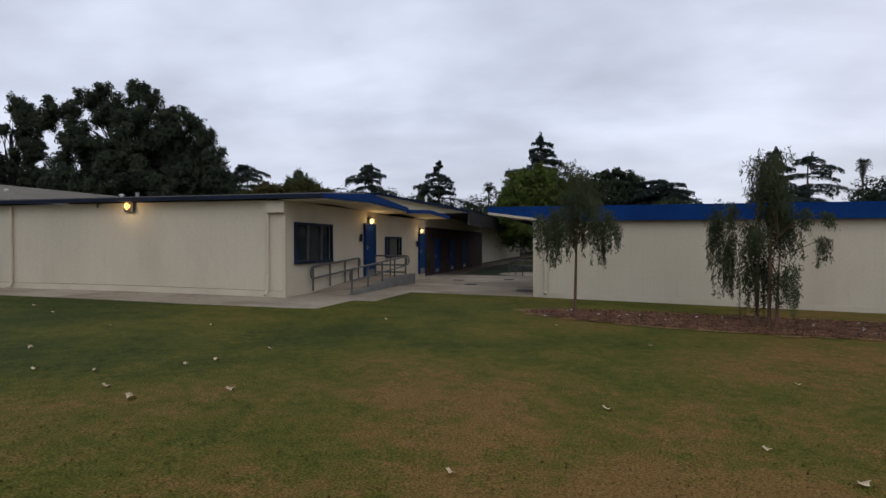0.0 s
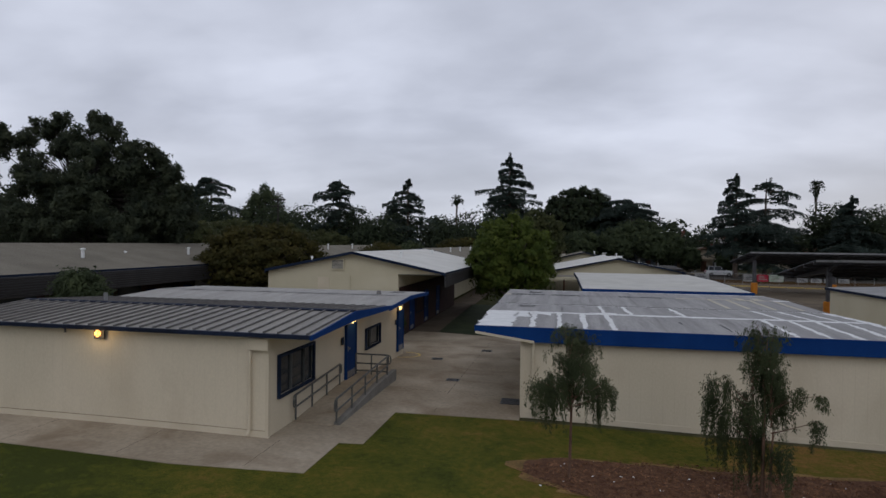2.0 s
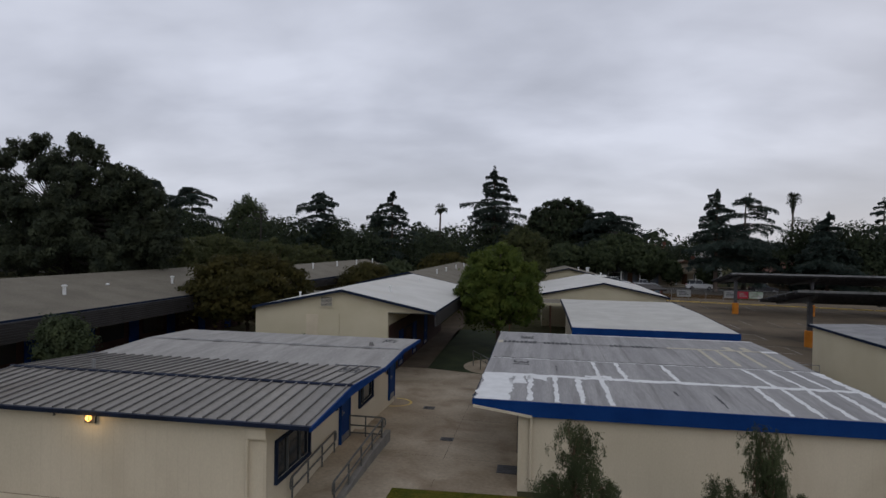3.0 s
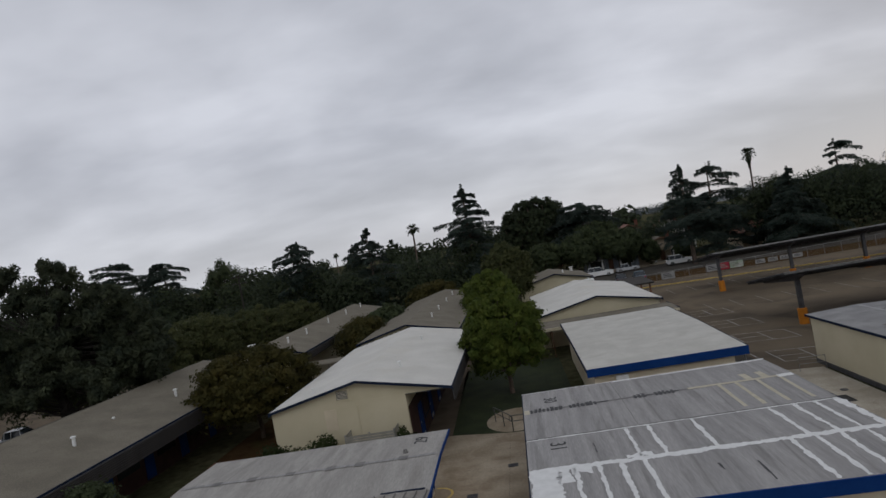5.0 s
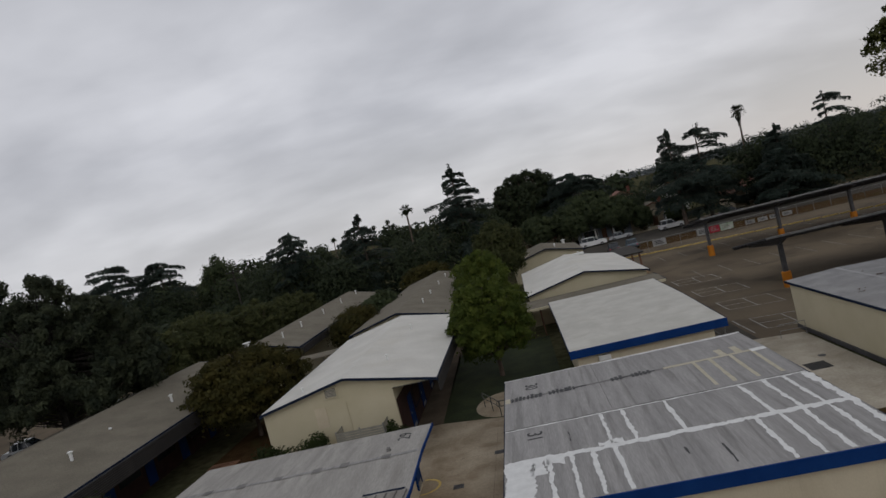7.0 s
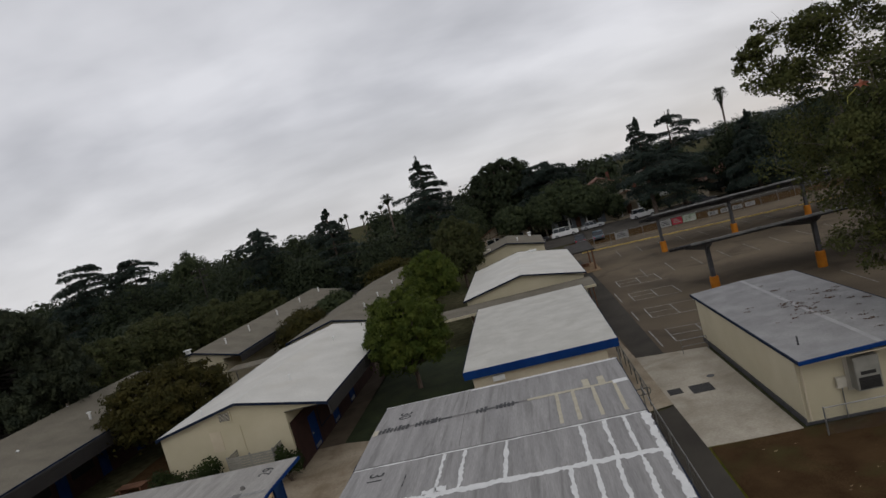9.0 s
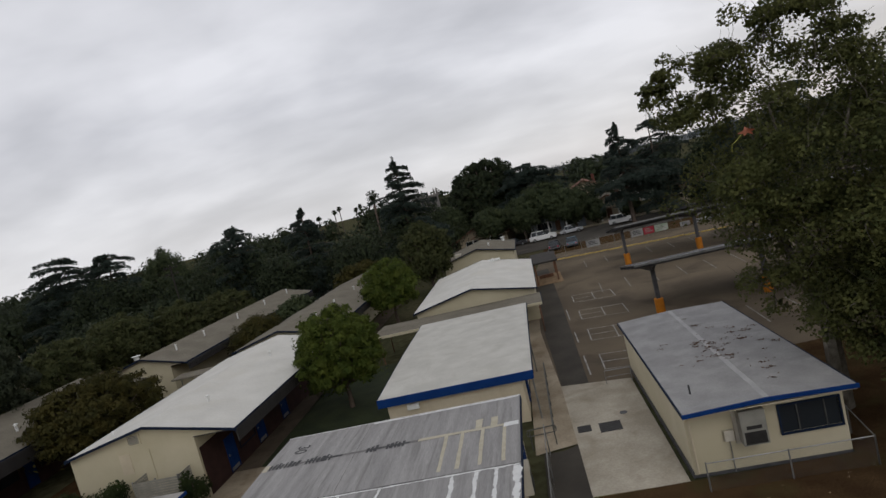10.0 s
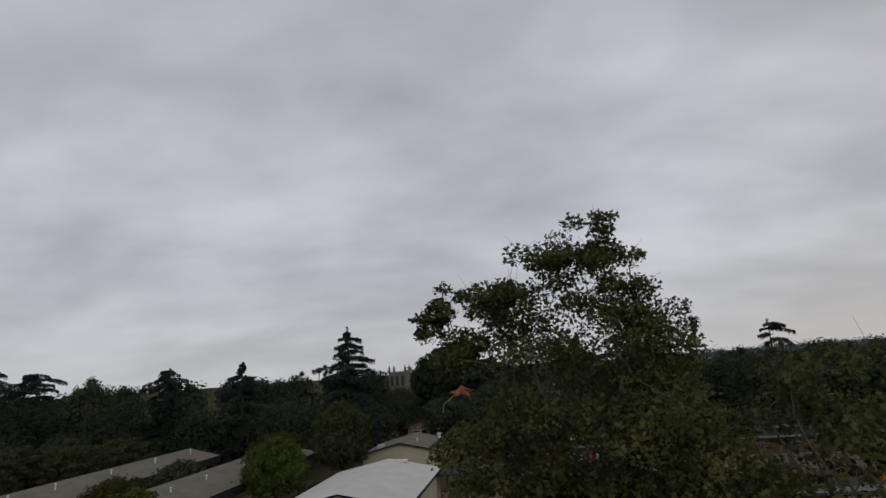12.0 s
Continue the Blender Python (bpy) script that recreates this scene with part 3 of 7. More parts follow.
LAWN = [(-60, -50), (70, -50), (70, 26.9), (13.2, 26.9), (13.2, 18.2), (0.1, 18.05), (-3.5, 17.72), (-3.54, 14.93), (-4.14, 14.85), (-4.18, 12.88), (-7.2, 12.6), (-13.0, 12.8), (-60, 13.4)]
structure("lawn", sheet(LAWN, -0.01, 2.0), M["lawn"], "mown lawn, green with dry brown patches", "lawn")

# front walk with a stepped edge, running between the two classroom rows
WALK = [(-30, 13.05), (-13.0, 12.8), (-7.2, 12.6), (-4.18, 12.88), (-4.14, 14.85), (-3.54, 14.93), (-3.5, 17.72), (0.1, 18.05), (0.1, 34.9), (-2.1, 35.3), (-6.0, 36.2), (-8.4, 36.2), (-8.4, 33.0), (-16.9, 33.0), (-18.5, 30), (-18.5, 15.5), (-30, 15.5)]
pavement = structure("pavement", sheet(WALK, 0.005, 1.5, thick=0.15), M["concrete"], "stained concrete walk between the classrooms", "pavement")
joint_bm = bmesh.new()
for y in np.arange(20.5, 35, 4.8):
    sheet([(-4.6, y), (0.1, y), (0.1, y + 0.012), (-4.6, y + 0.012)], 0.008, 3, joint_bm)
for x in np.arange(-28, -4.6, 3.2):
    sheet([(x, 12.85), (x + 0.012, 12.85), (x + 0.012, 14.6), (x, 14.6)], 0.008, 3, joint_bm)
sheet([(-2.42, 18.0), (-2.408, 18.0), (-2.408, 35.0), (-2.42, 35.0)], 0.008, 3, joint_bm)
tagged(part("expansion_joint", joint_bm, M["asphalt"], pavement))

# lawn strip between the gable buildings, its shade in the colour, with a round pad
structure("inner_lawn", sheet([(-5.97, 36.2), (-2.13, 35.2), (2.0, 35.0), (2.0, 53), (-6.3, 53)], 0.012, 3), M["shade_lawn"], "strip of lawn between buildings, shade painted into its green", "lawn")
pad = [(-2.0 + 1.9 * math.cos(a), 37.6 + 2.3 * math.sin(a)) for a in np.linspace(0, 2 * math.pi, 28, endpoint=False)]
structure("round_pad", sheet(pad, 0.022, 3), M["concrete"], "round concrete pad in the inner lawn", "pavement")
structure("side_walk", sheet([(-8.4, 36.2), (-5.97, 36.2), (-6.3, 90), (-8.4, 90)], 0.012, 4), M["porch_walk"], "brown worn walk along the gable building, eave shade in its colour", "pavement")
structure("rear_walk", sheet([(-22.5, 16), (-18.6, 16), (-18.6, 33), (-16.9, 33.0), (-16.9, 60), (-22.5, 60)], 0.004, 4), M["dirt"], "bare soil strip beside the long classroom wing", "ground")

# pale slab, dark strip and walk beside the second classroom row
structure("slab", sheet([(13.2, 26.9), (17.1, 26.9), (17.1, 39.0), (12.9, 39.8), (13.1, 31.8)], 0.014, 3, thick=0.1), M["concrete2"], "pale concrete slab beside the small classroom", "pavement")
structure("dark_strip", sheet([(11.4, 18.4), (13.2, 18.2), (13.2, 31.7), (12.4, 31.3), (11.4, 31.3)], 0.012, 3), M["asphalt_new"], "dark asphalt strip beside the classroom row", "pavement")
structure("lot_walk", sheet([(11.0, 31.3), (13.15, 31.8), (12.9, 39.8), (12.2, 53), (12.6, 78), (10.8, 78)], 0.012, 4), M["concrete"], "concrete walk beside the car park", "pavement")
structure("car_park", sheet([(12.9, 39.2), (17.1, 39.0), (23.5, 38.6), (80, 36), (80, 92), (14, 96), (12.4, 78), (12.2, 53)], 0.004, 6), M["asphalt"], "worn asphalt car park with faded lines", "car park")
structure("seal_strip", sheet([(12.95, 39.3), (14.6, 39.2), (14.7, 60), (14.6, 84), (12.6, 84), (12.4, 60), (12.5, 53)], 0.012, 5), M["asphalt_new"], "dark sealed asphalt strip along the walk", "pavement")
structure("dirt_yard", sheet([(13.3, 21.5), (15, 20.2), (70, 19.0), (70, 43), (23.6, 39), (23.4, 27.1), (13.3, 26.8)], 0.016, 4), M["dirt"], "bare brown soil under the trees", "ground")
structure("verge", sheet([(14.5, 96), (80, 91), (80, 99), (15, 104)], 0.02, 6), M["dirt"], "dry verge between car park and street", "ground")
structure("road", sheet([(-140, 112), (13, 104.5), (80, 99.5), (160, 94), (160, 112), (80, 117), (14, 122), (-140, 129)], 0.03, 12), M["asphalt_new"], "dark asphalt street behind the school", "road")
structure("far_pavement", sheet([(-140, 129), (14, 122), (160, 112), (160, 115), (14, 125), (-140, 132)], 0.14, 12, thick=0.14), M["concrete"], "raised pavement on the far side of the street", "pavement")
structure("rear_road", sheet([(-75, -10), (-42, -10), (-40, 100), (-75, 100)], 0.0, 12), M["asphalt"], "asphalt yard behind the long classroom wing", "road")

# painted lines of the car park
def painted(name, poly, mat, label):
    return structure(name, sheet(poly, 0.02, 30), mat, label, "painted line")


def stroke(x0, y0, x1, y1, w, bm):
    d = Vector((x1 - x0, y1 - y0, 0)).normalized()
    s = Vector((-d.y, d.x, 0)) * w / 2
    return sheet([(x0 + s.x, y0 + s.y), (x1 + s.x, y1 + s.y), (x1 - s.x, y1 - s.y), (x0 - s.x, y0 - s.y)], 0.022, 40, bm)


for y in (41.3, 48.0, 54.5, 61.2):
    bm = bmesh.new()
    for a in ((15.9, y, 15.95, y + 3.1), (15.9, y, 19.8, y - 0.7), (15.95, y + 3.1, 19.8, y + 2.4), (17.9, y - 0.3, 17.95, y + 2.7), (19.8, y - 0.7, 19.8, y + 2.4), (15.95, y + 1.5, 18.0, y + 1.2)):
        stroke(*a, 0.09, bm)
    structure("court_line", bm, M["line"], "faded white painted game court on asphalt", "painted line")
bm = bmesh.new()
for y0, y1 in ((40.8, 44.8), (48, 51), (55, 59)):
    stroke(14.9, y0, 14.9, y1, 0.1, bm)
structure("dash_line", bm, M["line"], "faded white dashes on asphalt", "painted line")
bm = bmesh.new()
for i in range(14):
    x = 19.0 + 2.75 * i
    stroke(x, 63.0 - 0.05 * i, x + 0.25, 67.8, 0.1, bm)
    if x > 24:
        stroke(x, 44.0, x + 0.2, 48.8, 0.1, bm)
    stroke(x + 0.3, 79.0, x + 0.5, 84.0 - 0.12 * i, 0.1, bm)
structure("stall_line", bm, M["faint_line"], "faded white parking stall lines", "painted line")
kerb_bm = bmesh.new()
for i in range(28):
    a, b = 15.5 + 2.0 * i, 15.5 + 2.0 * i + 1.95
    ya, yb = 89.6 - 0.215 * (a - 15.5), 89.6 - 0.215 * (b - 15.5)
    prism([(ya, 0.0), (ya + 0.16, 0.0), (ya + 0.16, 0.15), (ya, 0.15)], a, b, "x", kerb_bm)
structure("yellow_kerb", kerb_bm, M["yline"], "yellow painted kerb at the car park's end", "kerb")

# grass blades over the part of the lawn the camera passes near
def blades(count):
    x = RNG.uniform(-13, 14, count * 2)
    y = 2.6 + 11.5 * RNG.random(count * 2) ** 1.7
    keep = (y < 12.6) | ((x > -3.7) & (y < 17.5) & (x < 12))
    gravel = (((x - 5.2) / 5.6) ** 2 + ((y - 14.4) / 1.7) ** 2) < 1
    x, y = x[keep & ~gravel][:count], y[keep & ~gravel][:count]
    k = len(x)
    z = np.array([gz(a, b) for a, b in zip(x, y)]) - 0.012
    turn, h = RNG.uniform(0, 6.283, k), RNG.uniform(0.010, 0.028, k)
    w = RNG.uniform(0.003, 0.008, k)
    lean = RNG.normal(0, 0.02, (k, 2))
    v = np.zeros((k, 3, 3))
    v[:, 0] = np.stack([x - w * np.cos(turn), y - w * np.sin(turn), z], 1)
    v[:, 1] = np.stack([x + w * np.cos(turn), y + w * np.sin(turn), z], 1)
    v[:, 2] = np.stack([x + lean[:, 0], y + lean[:, 1], z + h], 1)
    return v.reshape(-1, 3), np.arange(3 * k).reshape(-1, 3)


tagged(fast("grass", *blades(60000), M["blades"]), "short uneven grass blades on the lawn", "grass", kind="stuff")

# mulch bed round the young trees
bed = [(0.3, 14.55), (0.5, 15.0), (1.36, 15.4), (2.7, 15.45), (4.0, 15.5), (5.2, 15.62), (6.5, 15.78), (8.5, 16.05), (12, 16.2), (12, 12.9), (7.2, 13.05), (5.5, 12.95), (4.5, 12.97), (3.5, 13.05), (2.5, 13.2), (1.4, 13.47), (0.55, 14.0)]


def ragged(poly, grow, rough, seed, cx=5.8, cy=14.4):
    """An outline, grown about its middle and roughened."""
    r = random.Random(seed)
    made = []
    for (xa, ya), (xb, yb) in zip(poly, poly[1:] + poly[:1]):
        k = max(2, int(math.hypot(xb - xa, yb - ya) / 0.22))
        for i in range(k):
            x, y = xa + (xb - xa) * i / k, ya + (yb - ya) * i / k
            d = math.hypot(x - cx, y - cy)
            n = grow + rough * noise.noise((x * 1.4, y * 1.4, seed)) + 0.4 * rough * r.uniform(-1, 1)
            made.append((x + (x - cx) / d * n, y + (y - cy) / d * n))
    return made


structure("mulch_bed", sheet(ragged(bed, -0.05, 0.22, 1), 0.012, 1.0), M["mulch"], "reddish brown bark mulch bed round young trees", "mulch bed")
structure("bed_rim", sheet(ragged(bed, 0.17, 0.34, 2), 0.002, 1.0), M["dry_grass"], "dry straw-coloured grass rim of the mulch bed", "lawn")


def chips(count):
    a, r = RNG.uniform(0, 6.283, count), np.sqrt(RNG.random(count))
    x, y = 6.0 + 5.7 * r * np.cos(a), 14.35 + 1.5 * r * np.sin(a)
    z = np.array([gz(p, q) for p, q in zip(x, y)]) + 0.02
    v = np.zeros((count, 4, 3))
    u = RNG.normal(0, 1, (count, 3)) * [1, 1, 0.35]
    u /= np.linalg.norm(u, axis=1)[:, None]
    w = np.cross(u, RNG.normal(0, 1, (count, 3)))
    w /= np.linalg.norm(w, axis=1)[:, None]
    s, q = RNG.uniform(0.02, 0.055, count)[:, None], RNG.uniform(0.006, 0.015, count)[:, None]
    c = np.stack([x, y, z], 1)
    v[:, 0], v[:, 1], v[:, 2], v[:, 3] = c - u * s, c + w * q, c + u * s, c - w * q
    return v.reshape(-1, 3), np.arange(4 * count).reshape(-1, 4)


tagged(fast("bark_chips", *chips(9000), M["mulch_chip"]), "loose bark chips on the mulch bed", "mulch", kind="stuff")

# pale scraps among the mulch
def scraps(count):
    x, y = RNG.uniform(0.8, 11.0, count), RNG.normal(14.5, 0.6, count)
    keep = (y < 15.5) & (y > 13.4)
    x, y = x[keep], y[keep]
    k = len(x)
    z = np.array([gz(p, q) for p, q in zip(x, y)]) + 0.035
    a, s = RNG.uniform(0, 6.283, k), RNG.uniform(0.012, 0.035, k)
    v = np.stack([np.stack([x + s * np.cos(a + d), y + 0.7 * s * np.sin(a + d), z + 0.012 * (d > 2)], 1) for d in (0, 1.4, 3.2, 4.7)], 1)
    return v.reshape(-1, 3), np.arange(4 * k).reshape(-1, 4)


tagged(fast("mulch_litter", *scraps(70), M["white"]), "small pale scraps scattered on the mulch", "litter", kind="stuff")

# dry leaves lying on the lawn
def dry_leaf(size):
    bm = bmesh.new()
    ring = []
    for i in range(10):
        a = 2 * math.pi * i / 10
        r = size * (1.0 if i % 2 == 0 else 0.62)
        ring.append(bm.verts.new((r * math.cos(a), 0.7 * r * math.sin(a), 0.02 + 0.25 * size * math.cos(2 * a))))
    mid = bm.verts.new((0, 0, 0.012))
    for i in range(10):
        bm.faces.new((ring[i], ring[(i + 1) % 10], mid))
    me = bpy.data.meshes.new("fallen_leaf")
    bm.to_mesh(me)
    bm.free()
    me.materials.append(M["dry_leaf"])
    return me


leaf_meshes = [dry_leaf(s) for s in (0.045, 0.062, 0.08)]
rnd = random.Random(5)
SEEN_LEAVES = [(-10.08, 11.14, 1), (-8.68, 10.35, 0), (-6.23, 9.29, 0), (-5.66, 7.32, 1), (-4.44, 6.35, 1), (-3.76, 6.53, 1), (-3.09, 6.0, 1), (-2.54, 5.73, 2), (-4.72, 9.96, 1), (-2.85, 7.51, 1), (-3.03, 7.15, 0), (-1.83, 6.32, 1), (-2.61, 8.38, 0), (-2.12, 11.84, 0), (1.17, 12.38, 0), (2.72, 10.74, 0), (1.97, 6.87, 1), (4.17, 8.67, 0), (3.63, 5.58, 1), (0.88, 4.9, 0), (3.18, 6.13, 0)]
for i in range(46):
    x, y, k = SEEN_LEAVES[i] if i < len(SEEN_LEAVES) else (rnd.uniform(13.5, 24), rnd.uniform(19, 26), rnd.choice((0, 1, 1)))
    ob = new("fallen_leaf", leaf_meshes[k])
    ob.matrix_basis = pose(x, y, gz(x, y), rnd.uniform(-12, 12), rnd.uniform(-12, 12), rnd.uniform(-35, 35))
    tagged(ob, "pale dry fallen leaf lying on the lawn" if i < len(SEEN_LEAVES) else "pale dry fallen leaf lying on bare soil", "leaf", "fallen leaves")

# ---- classroom buildings ----
def shell(b, x0, x1, y0, y1, z0, z1, mat, cuts=None, label=""):
    """Four walls of a building; cuts: openings by side."""
    cuts = cuts or {}
    part("wall_front", wall("x", y0 + 0.075, x0, x1, z0, z1, cuts.get("front", ())), mat, b, label)
    part("wall_back", wall("x", y1 - 0.075, x0, x1, z0, z1, cuts.get("back", ())), mat, b)
    part("wall_side", wall("y", x0 + 0.075, y0 + 0.15, y1 - 0.15, z0, z1, cuts.get("left", ())), mat, b)
    part("wall_side", wall("y", x1 - 0.075, y0 + 0.15, y1 - 0.15, z0, z1, cuts.get("right", ())), mat, b)
    part("floor", box(x0 + 0.15, x1 - 0.15, y0 + 0.15, y1 - 0.15, z0 - 0.05, z0 + 0.12), M["asphalt"], b)


def window_in(b, along, at, lo, hi, z0, z1, out, mullions=(0.33, 0.72), frame_mat="navy", pane_mat="glass"):
    """A framed sliding window in a wall; out is +1 or -1, the side the wall faces."""
    t = 0.07

    def bar(a, c, d, e, bm, depth=0.06, push=0.05):
        lo_, hi_ = at + out * (push - depth), at + out * (push + 0.03)
        if along == "x":
            return box(a, c, min(lo_, hi_), max(lo_, hi_), d, e, bm)
        return box(min(lo_, hi_), max(lo_, hi_), a, c, d, e, bm)

    bm = bmesh.new()
    bar(lo - t, hi + t, z1, z1 + t, bm)
    bar(lo - t, lo, z0, z1, bm)
    bar(hi, hi + t, z0, z1, bm)
    win = part("window", bm, M[frame_mat], b, "dark blue window frame")
    part("sill", bar(lo - t, hi + t, z0 - 0.07, z0, None, 0.06, 0.06), M[frame_mat], win, "flat painted sill")
    edges = [lo] + [lo + (hi - lo) * m for m in mullions] + [hi]
    for a, c in zip(edges, edges[1:]):
        bm = bar(a, c, z0, z1, None, 0.0, -0.045)
        pane = part("pane", bm, M[pane_mat], win)
        pane.visible_shadow = False
    for m in edges[1:-1]:
        part("mullion", bar(m - 0.02, m + 0.02, z0, z1, None, 0.05, 0.01), M["rail"], win, "thin metal mullion")
    return win


def door_in(b, along, at, lo, hi, z0, z1, out):
    """A flush blue door with frame, handle, kick plate and a small sign beside it."""
    def bx(a, c, d, e, f0, f1, bm=None):
        p, q = sorted((at + out * f0, at + out * f1))
        return box(a, c, p, q, d, e, bm) if along == "x" else box(p, q, a, c, d, e, bm)

    bm = bmesh.new()
    for a, c, d, e in ((lo - 0.06, lo, z0, z1 + 0.06), (hi, hi + 0.06, z0, z1 + 0.06), (lo, hi, z1, z1 + 0.06)):
        bx(a, c, d, e, 0.0, 0.1, bm)
    fr = part("door_frame", bm, M["door_blue"], b)
    d = part("door", bx(lo, hi, z0, z1, 0.02, 0.065), M["door_blue"], b, "flush blue door")
    part("kick_plate", bx(lo + 0.05, hi - 0.05, z0 + 0.03, z0 + 0.25, 0.066, 0.072), M["steel"], d)
    hb = bx(lo + 0.08, lo + 0.13, z0 + 0.95, z0 + 1.12, 0.066, 0.085)
    bx(lo + 0.08, lo + 0.22, z0 + 1.02, z0 + 1.05, 0.085, 0.12, hb)
    part("handle", hb, M["steel"], d, "metal lever handle")
    part("sign", bx(lo - 0.45, lo - 0.25, z0 + 1.25, z0 + 1.5, 0.04, 0.055), M["navy"], b, "small dark room sign")


def wall_lamp(x, y, z, out, lens, label):
    """A caged bulkhead lamp on a wall; out is the direction it faces."""
    ob = thing("wall_lamp", (x, y, z), label, "lamp", "wall lamps")
    o = Vector(out)
    s = Vector((-o.y, o.x, 0))
    bm = bmesh.new()
    c = Vector((x, y, z)) + o * 0.03
    rot = Matrix((s, o, Vector((0, 0, 1)))).transposed().to_4x4()
    bmesh.ops.create_cube(bm, size=1, matrix=Matrix.Translation(c) @ rot @ Matrix.Diagonal((0.3, 0.06, 0.3, 1)))
    part("back_plate", bm, M["dark_steel"], ob)
    bm = bmesh.new()
    bmesh.ops.create_cube(bm, size=1, matrix=Matrix.Translation(c + o * 0.07) @ rot @ Matrix.Diagonal((0.17, 0.13, 0.19, 1)))
    bmesh.ops.bevel(bm, geom=bm.edges[:], offset=0.05, segments=3, affect="EDGES")
    part("lens", bm, lens, ob, "glowing warm lens")
    bm = bmesh.new()
    for k in (-0.05, 0.05):
        tube([c + o * 0.03 + s * k + Vector((0, 0, -0.14)), c + o * 0.16 + s * k, c + o * 0.03 + s * k + Vector((0, 0, 0.14))], 0.008, bm, 6)
    bmesh.ops.create_cube(bm, size=1, matrix=Matrix.Translation(c + o * 0.08 + Vector((0, 0, 0.135))) @ rot @ Matrix.Diagonal((0.3, 0.16, 0.03, 1)))
    part("guard", bm, M["dark_steel"], ob)
    li = bpy.data.lights.new("lamp_glow", "POINT")
    li.energy, li.color, li.shadow_soft_size = 5.5, (1.0, 0.66, 0.28), 0.1
    lo = new("lamp_glow", li)
    lo.location = Vector((x, y, z)) + o * 0.32
    return ob


# left classroom, ribbed roof: front y 14.65, right wall x -5.96
LX0, LX1 = -15.9, -5.96
left_a = thing("classroom", (-12, 18, gz(-12, 18)), "cream portable classroom with ribbed metal roof and blue trim", "building", "portable classrooms")
shell(left_a, LX0, LX1, 14.65, 21.2, 0.2, 3.1, M["cream"], {"right": [(15.2, 17.33, 1.47, 2.47), (20.06, 20.94, 0.78, 2.6)]})
window_in(left_a, "y", LX1, 15.2, 17.33, 1.47, 2.47, 1)
door_in(left_a, "y", LX1, 20.06, 20.94, 0.78, 2.6, 1)
ROOF_A = [(14.42, 3.21), (17.5, 3.44), (21.1, 3.22)]
roof_a = part("roof", slab(ROOF_A, 0.08, -16.15, -4.7), M["ribbed"], left_a, "weathered grey-brown ribbed roof")
rib_lo = bmesh.new()
slab([(0, 0.05), (3.04, 0.277)], 0.055, -0.016, 0.016, "x", rib_lo)
rib_hi = bmesh.new()
slab([(0, 0.05), (3.55, -0.167)], 0.055, -0.016, 0.016, "x", rib_hi)
rib_meshes = []
for bm in (rib_lo, rib_hi):
    me = bpy.data.meshes.new("rib")
    bm.to_mesh(me)
    bm.free()
    me.materials.append(M["rib"])
    rib_meshes.append(me)
for i in range(30):
    x = -16.0 + 0.385 * i
    piece("rib", rib_meshes[0], roof_a, x, 14.44, 3.212)
    piece("rib", rib_meshes[1], roof_a, x, 17.53, 3.438)
part("ridge_cap", slab([(17.42, 3.475), (17.5, 3.505), (17.58, 3.475)], 0.03, -16.15, -4.7), M["gutter_dark"], roof_a, "dark folded ridge cap")
part("gutter", slab([(14.32, 3.22), (14.43, 3.22)], 0.1, -16.2, -4.66), M["gutter_dark"], left_a, "dark blue front gutter")
part("fascia", prism([(14.31, 3.215), (17.5, 3.46), (21.1, 3.25), (21.1, 3.12), (17.5, 3.20), (14.31, 3.105)], -4.7, -4.65, "x"), M["blue"], left_a, "bright blue eave board")
part("soffit", slab([(14.45, 3.105), (17.5, 3.19), (21.08, 3.11)], 0.03, -5.96, -4.71), M["cream_smooth"], left_a)
part("fascia", box(-16.2, -16.15, 14.4, 21.1, 3.02, 3.24), M["navy"], left_a)
gl = [gz(x, 14.65) for x in (LX0, -10.9, LX1)]
part("base_trim", prism([(LX0, 0.2), (LX1, 0.2), (LX1, gl[2] + 0.17), (-10.9, gl[1] + 0.17), (LX0, gl[0] + 0.17)], 14.625, 14.646, "y"), M["cream_smooth"], left_a)
part("base_flashing", prism([(LX0, gl[0] + 0.172), (-10.9, gl[1] + 0.172), (LX1, gl[2] + 0.172), (LX1, gl[2] + 0.182), (-10.9, gl[1] + 0.182), (LX0, gl[0] + 0.182)], 14.62, 14.646, "y"), M["concrete"], left_a)
part("corner_box", box(-6.46, -5.9, 14.50, 14.64, 2.76, 3.06, None, 0.01), M["cream_smooth"], left_a, "cream gutter box at the corner")
ds = tube([(-6.42, 14.57, 2.78), (-6.42, 14.57, 0.74), (-6.43, 14.46, 0.62)], 0.045, None, 8)
part("downspout", ds, M["cream_smooth"], left_a)
ds = tube([(-15.0, 14.57, 3.05), (-15.0, 14.57, 0.78), (-15.0, 14.46, 0.66)], 0.045, None, 8)
part("downspout", ds, M["cream_smooth"], left_a)
part("corner_trim", box(-6.01, -5.925, 14.615, 14.72, 0.25, 3.1), M["cream_smooth"], left_a)
part("vent_pipe", tube([(-11.8, 14.63, 3.1), (-11.8, 14.54, 3.1), (-11.8, 14.54, 2.98)], 0.035), M["dark_steel"], left_a)
part("roof_vent", tube([(-13.5, 17.9, 3.38), (-13.5, 17.9, 3.72)], 0.06), M["steel"], left_a)

